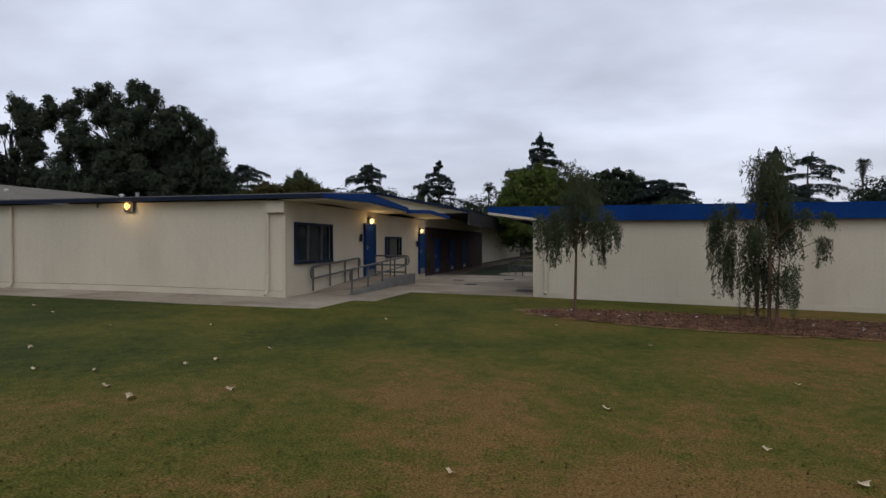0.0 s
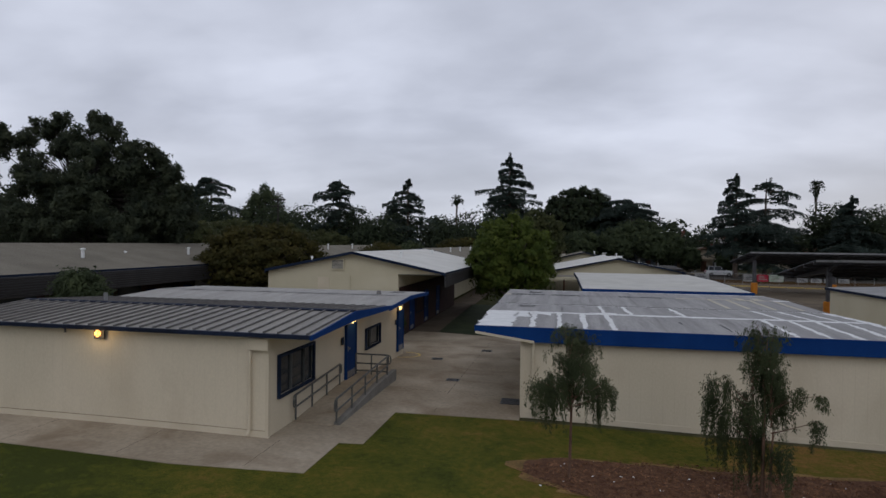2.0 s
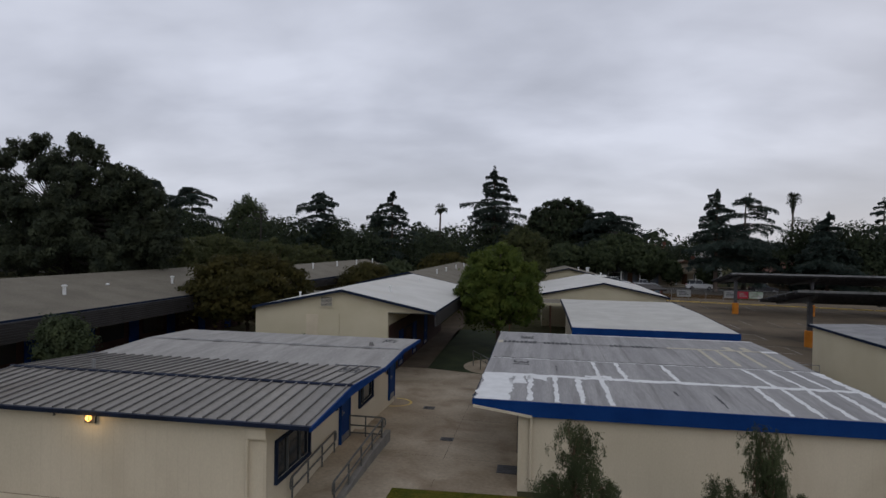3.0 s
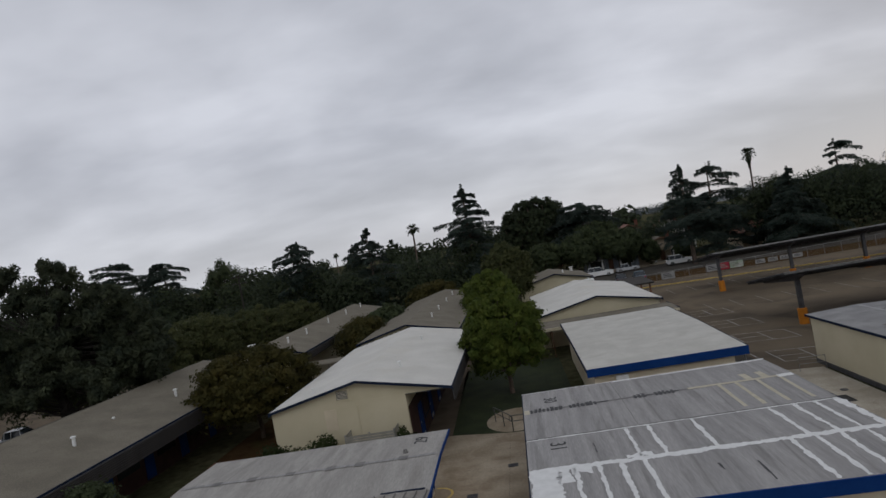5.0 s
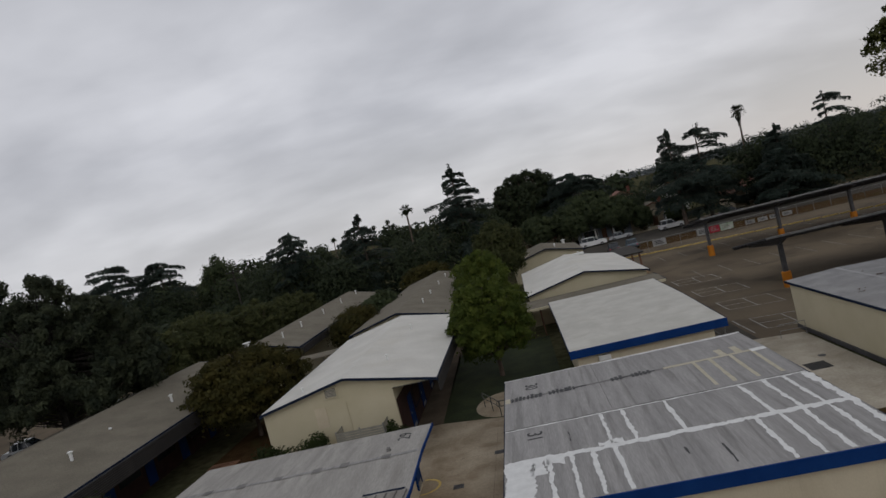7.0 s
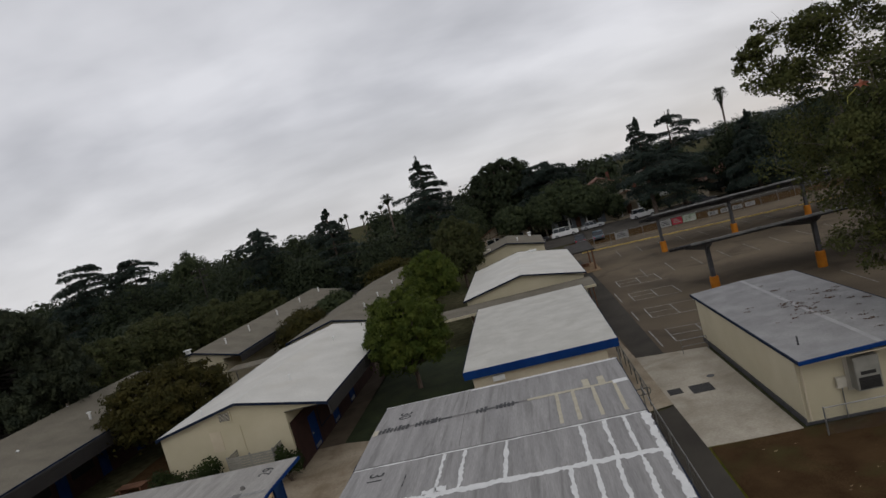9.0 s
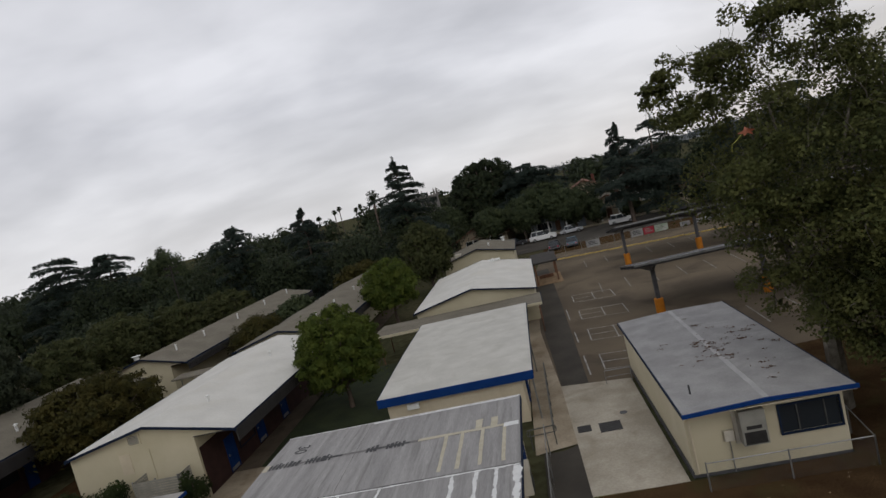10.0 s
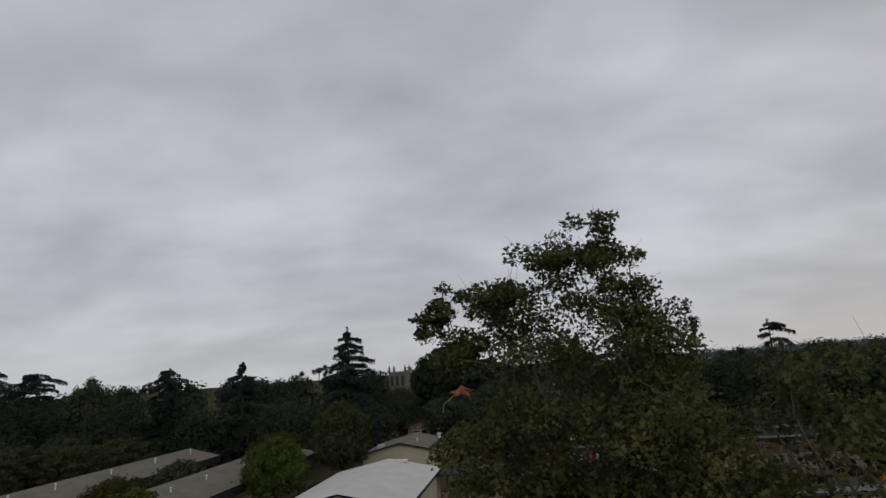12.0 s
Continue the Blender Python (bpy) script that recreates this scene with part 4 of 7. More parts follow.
left_b = thing("classroom", (-12, 24.5, gz(-12, 24.5)), "cream portable classroom with smooth pale grey roof and blue trim", "building", "portable classrooms")
shell(left_b, LX0, LX1, 21.23, 27.7, 0.12, 3.05, M["cream"], {"right": [(22.22, 23.92, 1.48, 2.15), (26.62, 27.45, 0.55, 2.33)]})
window_in(left_b, "y", LX1, 22.22, 23.92, 1.48, 2.15, 1, (0.3,))
door_in(left_b, "y", LX1, 26.62, 27.45, 0.55, 2.33, 1)
ROOF_B = [(21.1, 3.17), (24.3, 3.31), (27.5, 3.21)]
roof_b = part("roof", slab(ROOF_B, 0.08, -16.25, -4.74), M["smooth_grey"], left_b, "smooth pale grey roof with sealed seams")
part("fascia", slab([(21.13, 3.19), (24.3, 3.33), (27.5, 3.23)], 0.14, -4.74, -4.69), M["blue"], left_b)
part("soffit", slab([(21.12, 3.08), (24.3, 3.22), (27.48, 3.12)], 0.03, -5.96, -4.76), M["cream_smooth"], left_b)
part("back_cap", box(-16.1, -5.9, 27.5, 27.75, 3.05, 3.11), M["smooth_grey"], left_b)
part("seam_strip", jagged(-16.1, -4.9, 24.2, 24.42, 3.318, 0.015, RNG), M["grey_roof"], roof_b, "long taped roof seam")
for x in (-14.7, -13.1, -11.4, -9.6, -8.35, -6.5):
    part("patch", jagged(x, x + 0.42, 24.12, 24.5, 3.323, 0.03, RNG, None, 0.08), M["rib"], roof_b, "small dark seam patch")
part("patch", jagged(-6.6, -4.95, 21.28, 21.42, 3.19, 0.02, RNG), M["navy"], roof_b)
part("vent_cap", tube([(-6.3, 24.95, 3.28), (-6.3, 24.95, 3.44)], [0.12, 0.07]), M["rib"], roof_b)
for text, px, py, pz in (("29", -5.82, 26.4, 3.258), ("28", -5.6, 20.1, 3.297)):
    host = roof_b if text == "29" else roof_a
    piece("painted_number", lettering(text, 0.85, M["tar"]), host, px, py, pz, math.pi / 2)

# ramp, kerb and railings in front of the left doors
ramp = thing("ramp", (-5.3, 18.5, gz(-5.3, 18.5)), "concrete wheelchair ramp with raised landing and kerb", "ramp")
gA, gB = gz(-5.3, 16.0), gz(-5.3, 21.5)
part("ramp_slab", prism([(16.0, gA - 0.1), (16.0, gA + 0.02), (19.4, 0.78), (21.75, 0.78), (21.75, gB - 0.1)], -5.94, -4.78, "x"), M["concrete"], ramp)
part("ramp_kerb", prism([(16.1, gA - 0.1), (16.1, gA + 0.05), (19.5, 0.84), (21.75, 0.84), (21.75, gB - 0.1)], -4.78, -4.6, "x"), M["rail_kerb"], ramp)


def railing(name, pts, label, drop=0.75, posts=None):
    """A two-bar pipe railing through points at hand height, each with a post to the ground."""
    ob = thing(name, (pts[0][0], pts[0][1], pts[0][2] - drop), label, "railing", "pipe railings")
    part("top_rail", tube(pts, 0.03), M["rail"], ob)
    part("mid_rail", tube([(x, y, z - 0.33) for x, y, z in pts], 0.026), M["rail"], ob)
    for (x, y, z), (u, v, w) in ((pts[0], pts[1]), (pts[-1], pts[-2])):
        d = Vector((x - u, y - v, 0)).normalized() * 0.13
        part("end_loop", tube([(x, y, z), (x + d.x * 0.8, y + d.y * 0.8, z - 0.03), (x + d.x, y + d.y, z - 0.1), (x + d.x, y + d.y, z - 0.24), (x + d.x * 0.8, y + d.y * 0.8, z - 0.3), (x, y, z - 0.33)], 0.026), M["rail"], ob)
    for x, y, z in (posts or pts):
        part("post", tube([(x, y, z - drop), (x, y, z)], 0.028), M["rail"], ob)
    return ob


def between(a, b, k):
    return [tuple(Vector(a).lerp(Vector(b), i / k)) for i in range(k + 1)]


railing("railing", between((-5.84, 16.0, 1.30), (-5.84, 19.28, 1.47), 3), "grey pipe railing beside the wall along the ramp", 0.68)
railing("railing", between((-4.68, 16.05, 1.25), (-4.68, 20.85, 1.49), 4), "grey pipe railing on the ramp kerb", 0.66)
landing = railing("railing", between((-4.72, 20.95, 1.51), (-5.88, 20.95, 1.51), 2), "grey pipe railing across the ramp landing", 0.72)
part("low_rail", tube([(-4.72, 20.95, 0.92), (-5.88, 20.95, 0.92)], 0.026), M["rail"], landing)
wall_lamp(-10.76, 14.6, 3.0, (0, -1, 0), M["lamp"], "square caged wall lamp glowing orange under the eave")
wall_lamp(-5.94, 20.5, 2.75, (1, 0, 0), M["lamp_pale"], "caged wall lamp glowing above a blue door")
wall_lamp(-5.94, 26.75, 2.52, (1, 0, 0), M["lamp_pale"], "caged wall lamp glowing above a blue door")

# right classroom row: front y 18.6, left wall x 0.12
RX0, RX1 = 0.12, 10.55


def right_room(y0, y1, z0, label, number, seed):
    b = thing("classroom", ((RX0 + RX1) / 2, y0, z0), label, "building", "portable classrooms")
    shell(b, RX0, RX1, y0, y1, -0.05, 2.98, M["cream"], {"right": [(y0 + 4.2, y0 + 5.1, 0.35, 2.3)], "left": [(y0 + 3.9, y0 + 4.8, 0.35, 2.3), (y0 + 1.0, y0 + 2.8, 1.2, 2.2)]})
    door_in(b, "y", RX1, y0 + 4.2, y0 + 5.1, 0.35, 2.3, 1)
    door_in(b, "y", RX0, y0 + 3.9, y0 + 4.8, 0.35, 2.3, -1)
    window_in(b, "y", RX0, y0 + 1.0, y0 + 2.8, 1.2, 2.2, -1, (0.5,))
    return b


right_a = right_room(18.6, 24.85, 0.15, "cream portable classroom with blue fascia and white-patched grey roof", "31", 1)
roof_ra = part("roof", slab([(18.42, 3.05), (21.55, 3.15), (24.85, 3.085)], 0.1, -1.22, 10.9), M["grey_roof"], right_a, "streaked grey roof with white sealant bands")
part("front_fascia", prism([(-1.27, 3.06), (10.93, 3.06), (10.93, 2.62), (0.45, 2.62), (-1.27, 2.9)], 18.36, 18.42, "y"), M["blue"], right_a, "deep bright blue front fascia")
part("overhang_beam", prism([(-1.24, 2.90), (0.5, 2.665), (0.5, 2.60), (-1.24, 2.83)], 18.30, 18.355, "y"), M["cream_smooth"], right_a, "pale sloping overhang beam")
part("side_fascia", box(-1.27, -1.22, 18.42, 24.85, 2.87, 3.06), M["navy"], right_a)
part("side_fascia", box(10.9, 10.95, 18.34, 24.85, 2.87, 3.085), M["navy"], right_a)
part("overhang_soffit", box(-1.21, 0.11, 18.5, 24.55, 2.90, 2.945), M["cream_smooth"], right_a)
part("base_trim", prism([(0.12, -0.05), (10.55, -0.05), (10.55, gz(10.5, 18.6) + 0.1), (5.2, gz(5.2, 18.6) + 0.1), (0.12, gz(0, 18.6) + 0.1)], 18.57, 18.595, "y"), M["cream_smooth"], right_a, "cream painted footing strip")
part("downspout", tube([(0.46, 18.5, 2.64), (0.46, 18.5, 0.55), (0.46, 18.42, 0.47)], 0.045), M["cream_smooth"], right_a)
part("corner_trim", box(0.09, 0.19, 18.55, 18.66, 0.2, 2.62), M["cream_smooth"], right_a)
zf = lambda y: (3.05 + (y - 18.42) * 0.032) if y < 21.55 else (3.15 - (y - 21.55) * 0.0197)
seal = lambda a, b, c, d, r=0.03: part("sealant_patch", jagged(a, b, c, d, zf, r, RNG, None, 0.07), M["sealant"], roof_ra, "brushed white sealant")
seal(-1.2, 10.85, 21.34, 21.68, 0.045)
seal(-1.2, -0.15, 18.45, 21.4, 0.04)
seal(-0.2, 0.25, 20.4, 21.4, 0.06)
seal(0.25, 0.95, 20.95, 21.45, 0.1)
seal(2.25, 3.15, 21.55, 22.0, 0.09)
seal(10.6, 10.88, 18.6, 24.7, 0.04)
for x in (2.69, 3.54, 5.24, 8.2, 9.12, 9.89):
    seal(x, x + 0.15, 21.6, 24.7, 0.025)
for x in (0.33, 1.14, 1.89, 2.7, 7.5, 8.31, 9.08, 9.88):
    seal(x, x + 0.15, 18.5, 21.4, 0.025)
seal(-1.2, 10.85, 24.74, 24.84, 0.02)
part("joint_strip", box(-1.22, 10.9, 24.86, 24.89, 3.05, 3.10), M["rib"], roof_ra)
for x, y0_, y1_ in ((6.0, 18.9, 20.2), (4.85, 19.9, 20.4), (1.3, 22.6, 23.6)):
    part("scuff", jagged(x, x + 0.05, y0_, y1_, zf, 0.02, RNG), M["tar"], roof_ra)
piece("painted_number", lettering("31", 0.9, M["tar"]), roof_ra, -0.02, 23.75, zf(23.75) + 0.012, -math.pi / 2)

right_b = right_room(24.9, 31.3, 0.05, "cream portable classroom with tar-sealed grey roof", "30", 2)
zb = lambda y: (3.1 + (y - 24.9) * 0.0205) if y < 28.3 else (3.17 - (y - 28.3) * 0.017)
roof_rb = part("roof", slab([(24.9, 3.10), (28.3, 3.17), (31.6, 3.115)], 0.1, -1.22, 10.9), M["grey_roof"], right_b, "streaked grey roof with dark tar and yellowed sealant")
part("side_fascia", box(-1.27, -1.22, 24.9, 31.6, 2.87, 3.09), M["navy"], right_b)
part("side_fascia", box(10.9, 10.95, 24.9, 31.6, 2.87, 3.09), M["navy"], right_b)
part("back_fascia", box(-1.27, 10.95, 31.6, 31.65, 2.87, 3.12), M["white"], right_b)
part("seam_strip", jagged(-1.2, 10.8, 28.2, 28.42, zb, 0.02, RNG), M["rib"], roof_rb)
for a, b_ in ((0.9, 2.7), (3.9, 5.9)):
    part("tar_strip", jagged(a, b_, 28.24, 28.38, lambda y: zb(y) + 0.002, 0.02, RNG), M["tar"], roof_rb, "long black tar stroke")
for a, b_ in ((-0.9, 0.7), (0.9, 2.3), (3.87, 4.6), (4.8, 5.75)):
    k = int((b_ - a) / 0.19)
    for i in range(k):
        x = a + 0.19 * i
        part("tar_dab", jagged(x, x + 0.13, 28.06, 28.54 + 0.07 * (i % 3), lambda y: zb(y) + 0.004, 0.02, RNG, None, 0.1), M["tar"], roof_rb)
old = lambda a, b, c, d: part("old_sealant", jagged(a, b, c, d, lambda y: zb(y) + 0.003, 0.012, RNG, None, 0.2), M["old_sealant"], roof_rb, "yellowed sealant stripe")
old(-1.18, -0.95, 28.0, 28.6)
old(6.3, 10.4, 28.22, 28.46)
for x in (7.55, 8.28, 9.2, 10.15):
    old(x, x + 0.15, 25.2, 28.3)
for x in (8.9, 9.6):
    old(x, x + 0.3, 28.4, 29.4)
part("patch", jagged(10.2, 10.85, 28.1, 28.5, lambda y: zb(y) + 0.008, 0.02, RNG), M["sealant"], roof_rb)
part("seam_line", jagged(3.3, 3.33, 25.0, 31.5, zb, 0.004, RNG), M["rib"], roof_rb)
part("edge_seal", jagged(3.4, 10.85, 31.42, 31.55, zb, 0.02, RNG), M["sealant"], roof_rb)
piece("painted_number", lettering("30", 0.9, M["tar"]), roof_rb, 0.1, 29.85, zb(29.85) + 0.012, -math.pi / 2)


def wall_unit(x, y, z, out, label, w=0.85, h=1.15, d=0.45, case="ac"):
    """A wall-hung air conditioner: case, louvred grille, base bracket."""
    ob = thing("air_conditioner", (x, y, z), label, "air conditioner", "wall air conditioners")
    fx = abs(out[0]) > 0.5
    lo, hi = (x, x + out[0] * d) if fx else (y, y + out[1] * d)
    a, b = min(lo, hi), max(lo, hi)
    mk = lambda u0, u1, f0, f1, z0, z1, bev=0.0: box(f0, f1, u0, u1, z0, z1, None, bev) if fx else box(u0, u1, f0, f1, z0, z1, None, bev)
    c = y if fx else x
    part("case", mk(c - w / 2, c + w / 2, a, b, z, z + h, 0.02), M[case], ob)
    s = (out[0] if fx else out[1])
    face = x + out[0] * d if fx else y + out[1] * d
    f0, f1 = sorted((face + s * 0.002, face + s * 0.015))
    part("grille", mk(c - w * 0.42, c + w * 0.42, f0, f1, z + 0.06, z + 0.56), M["grille"], ob, "dark intake grille")
    for i in range(6):
        g0, g1 = sorted((face + s * 0.015, face + s * 0.035))
        part("louvre", mk(c - w * 0.42, c + w * 0.42, g0, g1, z + 0.1 + 0.065 * i, z + 0.115 + 0.065 * i), M["grille"], ob)
    part("outlet", mk(c - w * 0.3, c + w * 0.3, f0, f1, z + 0.66, z + 0.8), M["grille"], ob)
    return ob


wall_unit(10.52, 20.6, 0.9, (1, 0, 0), "beige wall air conditioner on the classroom end")
wall_unit(10.52, 26.7, 0.9, (1, 0, 0), "beige wall air conditioner on the classroom end")

# pale flat-roofed classroom behind
mid = thing("classroom", (7, 43, 0), "cream classroom with flat off-white roof and blue fascia", "building", "portable classrooms")
shell(mid, 3.0, 10.9, 35.5, 51.3, 0.0, 2.9, M["cream"], {"right": [(38, 38.95, 0.15, 2.15), (45, 45.95, 0.15, 2.15), (40.5, 42.6, 1.1, 2.1)]})
part("roof", slab([(35.2, 2.98), (43.5, 3.16), (51.7, 3.13)], 0.12, 2.6, 11.6), M["pale_roof"], mid, "off-white membrane roof")
part("front_fascia", box(2.58, 11.62, 35.13, 35.2, 2.52, 3.0), M["blue"], mid, "bright blue front fascia")
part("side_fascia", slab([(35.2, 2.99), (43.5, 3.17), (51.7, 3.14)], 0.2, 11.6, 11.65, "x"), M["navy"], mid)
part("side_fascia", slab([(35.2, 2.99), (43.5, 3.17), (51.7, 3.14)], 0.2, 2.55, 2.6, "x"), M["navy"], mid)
door_in(mid, "y", 10.9, 38, 38.95, 0.15, 2.15, 1)
door_in(mid, "y", 10.9, 45, 45.95, 0.15, 2.15, 1)
window_in(mid, "y", 10.9, 40.5, 42.6, 1.1, 2.1, 1)
part("louvre_box", box(4.2, 4.9, 35.3, 35.48, 2.05, 2.35), M["white"], mid, "white louvred vent box")
part("side_post", tube([(11.5, 35.6, 0.0), (11.5, 35.6, 2.6)], 0.05), M["steel"], mid)
part("side_post", tube([(11.5, 43.5, 0.0), (11.5, 43.5, 2.7)], 0.05), M["steel"], mid)


def gable_house(name, x0, x1, y0, y1, eave, ridge, roof_mat, wall_mat, label, category, over=0.5, cuts=None, trim="navy", base=0.0, group="", porch=None):
    """A long building with its ridge along y; the gable wall faces the front."""
    xm = (x0 + x1) / 2
    b = thing(name, (xm, y0, base), label, category, group)
    shell(b, x0 + over, x1 - (porch or over), y0 + 0.35, y1 - 0.35, base - 0.05, eave - 0.12, wall_mat, cuts)
    if porch:
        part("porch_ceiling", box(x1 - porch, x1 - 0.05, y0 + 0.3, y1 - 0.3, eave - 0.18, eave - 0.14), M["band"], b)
    slope = (ridge - eave) / (xm - x0)
    for y in (y0 + 0.36, y1 - 0.5):
        w = x1 - x0 - 2 * over
        zlo = eave + slope * over - 0.13
        part("gable", prism([(x0 + over, eave - 0.14), (x1 - (over if not porch else 0.06), eave - 0.14), (x1 - (over if not porch else 0.06), zlo if not porch else eave - 0.12), (xm, ridge - 0.13), (x0 + over, zlo)], y, y + 0.14, "y"), wall_mat, b)
    part("roof", slab([(x0, eave), (xm, ridge), (x1, eave)], 0.12, y0, y1, "y"), roof_mat, b)
    part("barge_board", slab([(x0 - 0.02, eave + 0.015), (xm, ridge + 0.015), (x1 + 0.02, eave + 0.015)], 0.15, y0 - 0.05, y0, "y"), M[trim], b)
    part("barge_board", slab([(x0 - 0.02, eave + 0.015), (xm, ridge + 0.015), (x1 + 0.02, eave + 0.015)], 0.24, y1, y1 + 0.05, "y"), M[trim], b)
    for x in (x0, x1):
        s = 0.05 if x == x1 else -0.05
        part("eave_board", box(min(x, x + s), max(x, x + s), y0, y1, eave - 0.22, eave + 0.0), M[trim], b)
    return b


def roof_pipe(b, x, y, z, h=0.55, r=0.07):
    bm = tube([(x, y, z), (x, y, z + h)], r)
    tube([(x, y, z + h), (x, y, z + h + 0.06), (x, y, z + h + 0.1)], [r * 1.7, r * 1.7, r * 0.5], bm)
    part("roof_pipe", bm, M["white"], b, "white roof vent pipe")


def hung_band(b, x, y0, y1, z0, z1, out, mat="band"):
    """A hung band of corrugated sheet under an eave: one board for each rib."""
    me_bm = box(-0.03, 0.03, 0, y1 - y0, 0, (z1 - z0) / 8 * 0.72)
    me = bpy.data.meshes.new("slat")
    me_bm.to_mesh(me)
    me_bm.free()
    me.materials.append(M[mat])
    part("band_backing", box(x - 0.035 if out > 0 else x + 0.012, x - 0.012 if out > 0 else x + 0.035, y0, y1, z0, z1), M["dark_steel"], b)
    for i in range(8):
        piece("slat", me, b, x + 0.02 * out, y0, z0 + (z1 - z0) * i / 8)


# white-roofed gable building
gab = gable_house("classroom_hall", -15.9, -5.05, 33.1, 52.3, 3.82, 4.93, M["white_roof"], M["stucco"], "cream gabled classroom block with bright white roof", "building", 0.02, {"right": [(36.0, 37.0, 0.1, 2.2), (40.0, 41.0, 0.1, 2.2), (44.0, 45.0, 0.1, 2.2), (37.6, 39.6, 1.0, 2.2)]}, porch=2.75)
hung_band(gab, -5.0, 33.2, 52.2, 3.0, 3.75, 1)
for y in (36.0, 40.0, 44.0):
    door_in(gab, "y", -7.8, y, y + 1.0, 0.1, 2.2, 1)
window_in(gab, "y", -7.8, 37.6, 39.6, 1.0, 2.2, 1)
part("wainscot", box(-7.79, -7.74, 33.62, 51.9, 0.0, 2.9), M["porch_brick"], gab, "red-brown lower wall, porch shade put into its colour")
vent = part("gable_vent", box(-11.85, -11.1, 33.40, 33.45, 3.9, 4.45), M["grille"], gab, "louvred gable vent")
for a, b_, c, d in ((-11.9, -11.82, 3.85, 4.5), (-11.13, -11.05, 3.85, 4.5), (-11.82, -11.13, 3.85, 3.92), (-11.82, -11.13, 4.43, 4.5)):
    part("vent_frame", box(a, b_, 33.37, 33.46, c, d), M["stucco"], vent)
for i in range(6):
    part("louvre", box(-11.8, -11.15, 33.385, 33.399, 3.95 + 0.08 * i, 3.985 + 0.08 * i), M["ac"], vent)
part("wall_box", box(-11.75, -11.6, 33.37, 33.44, 1.55, 1.75), M["grille"], gab)
part("conduit", tube([(-10.7, 33.42, 0.1), (-10.7, 33.42, 3.5)], 0.03), M["stucco"], gab)
part("hatch", box(-12.7, -12.0, 33.41, 33.45, 2.2, 3.4), M["cream_smooth"], gab)
roof_pipe(gab, -8.6, 37.0, 4.3)
roof_pipe(gab, -8.6, 46.3, 4.3)
roof_pipe(gab, -13.6, 34.6, 4.2, 0.3, 0.05)

# grey-roofed block behind it, long wings to the side, and the second column of gables
blk = gable_house("classroom_hall", -16.3, -6.4, 54.2, 89.0, 3.85, 4.98, M["shingle"], M["stucco"], "long gabled classroom block with grey shingle roof", "building", 0.3, porch=2.5)
hung_band(blk, -6.35, 54.4, 88.8, 3.0, 3.7, 1)
for y in (60, 66, 74, 82):
    roof_pipe(blk, -9.6, y, 4.45, 0.5)
# the wing's walls take the brick that has eave shade in its colour
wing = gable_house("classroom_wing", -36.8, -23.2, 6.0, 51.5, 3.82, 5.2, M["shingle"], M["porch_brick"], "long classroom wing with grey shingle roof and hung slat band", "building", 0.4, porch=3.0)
hung_band(wing, -23.1, 6.2, 51.3, 2.75, 3.72, 1)
for y in (30.4, 40.3):
    roof_pipe(wing, -26.0, y, 4.35, 0.5, 0.09)
for y in (24.0, 35.0):
    roof_pipe(wing, -27.0, y, 4.4, 0.22, 0.06)
for y in np.arange(8, 50, 4.0):
    part("door_panel", box(-26.2, -26.16, y, y + 0.95, 0.05, 2.1), M["door_blue"], wing, "blue classroom door")
    part("window_pane", box(-26.2, -26.17, y + 1.4, y + 3.5, 1.1, 2.4), M["glass"], wing, "dark window strip")
wing2 = gable_house("classroom_wing", -31.2, -21.8, 55.2, 91.0, 3.85, 5.05, M["shingle"], M["stucco"], "long classroom wing with grey shingle roof", "building", 0.4, porch=1.9)
hung_band(wing2, -21.7, 55.4, 90.8, 3.0, 3.7, 1)
for y in (58.5, 64, 72, 80, 88):
    roof_pipe(wing2, -24.6, y, 4.6, 0.55, 0.08)
roof_pipe(wing2, -27.5, 56.2, 4.9, 0.35, 0.25)
hall = gable_house("classroom_hall", 0.8, 12.7, 57.5, 76.2, 3.05, 4.25, M["white_roof"], M["stucco"], "cream gabled block with white roof and dark trim", "building", 0.25)
roof_pipe(hall, 8.2, 74.0, 4.0, 0.4, 0.06)
part("roof_cap", box(7.6, 9.0, 74.9, 75.7, 3.95, 4.15), M["white"], hall)
hall2 = gable_house("classroom_hall", -0.4, 10.7, 89.0, 101.8, 3.1, 4.4, M["shingle"], M["stucco"], "cream gabled block with grey shingle roof", "building", 0.25)
roof_pipe(hall2, 6.8, 93.0, 3.9, 0.5, 0.09)
roof_pipe(hall2, 8.8, 100.5, 3.5, 0.6, 0.25)
part("rooftop_unit", box(1.6, 2.5, 90.4, 91.3, 3.55, 4.05), M["ac"], hall2, "small rooftop unit")

# covered walk between the second column's blocks
cov = thing("covered_walk", (5, 54, 0), "low covered walkway with grey roof and steel posts", "covered walkway")
part("roof", slab([(53.0, 2.62), (55, 2.72), (57.2, 2.62)], 0.1, -2.2, 12.9), M["shingle"], cov)
part("fascia", box(-2.2, 12.9, 52.93, 52.99, 2.42, 2.64), M["stucco"], cov)
part("fascia", box(12.9, 12.96, 53.0, 57.2, 2.42, 2.68), M["navy"], cov)
for x in (-1.8, 1.8, 5.4, 9.0, 12.6):
    for y in (53.2, 57.0):
        part("post", tube([(x, y, 0), (x, y, 2.6)], 0.05), M["wood"], cov)
cov2 = thing("covered_walk", (-19, 54.5, 0), "low covered walkway linking the classroom blocks", "covered walkway")
part("roof", slab([(52.6, 2.9), (54.4, 2.95)], 0.14, -22.0, -15.9), M["shingle"], cov2)
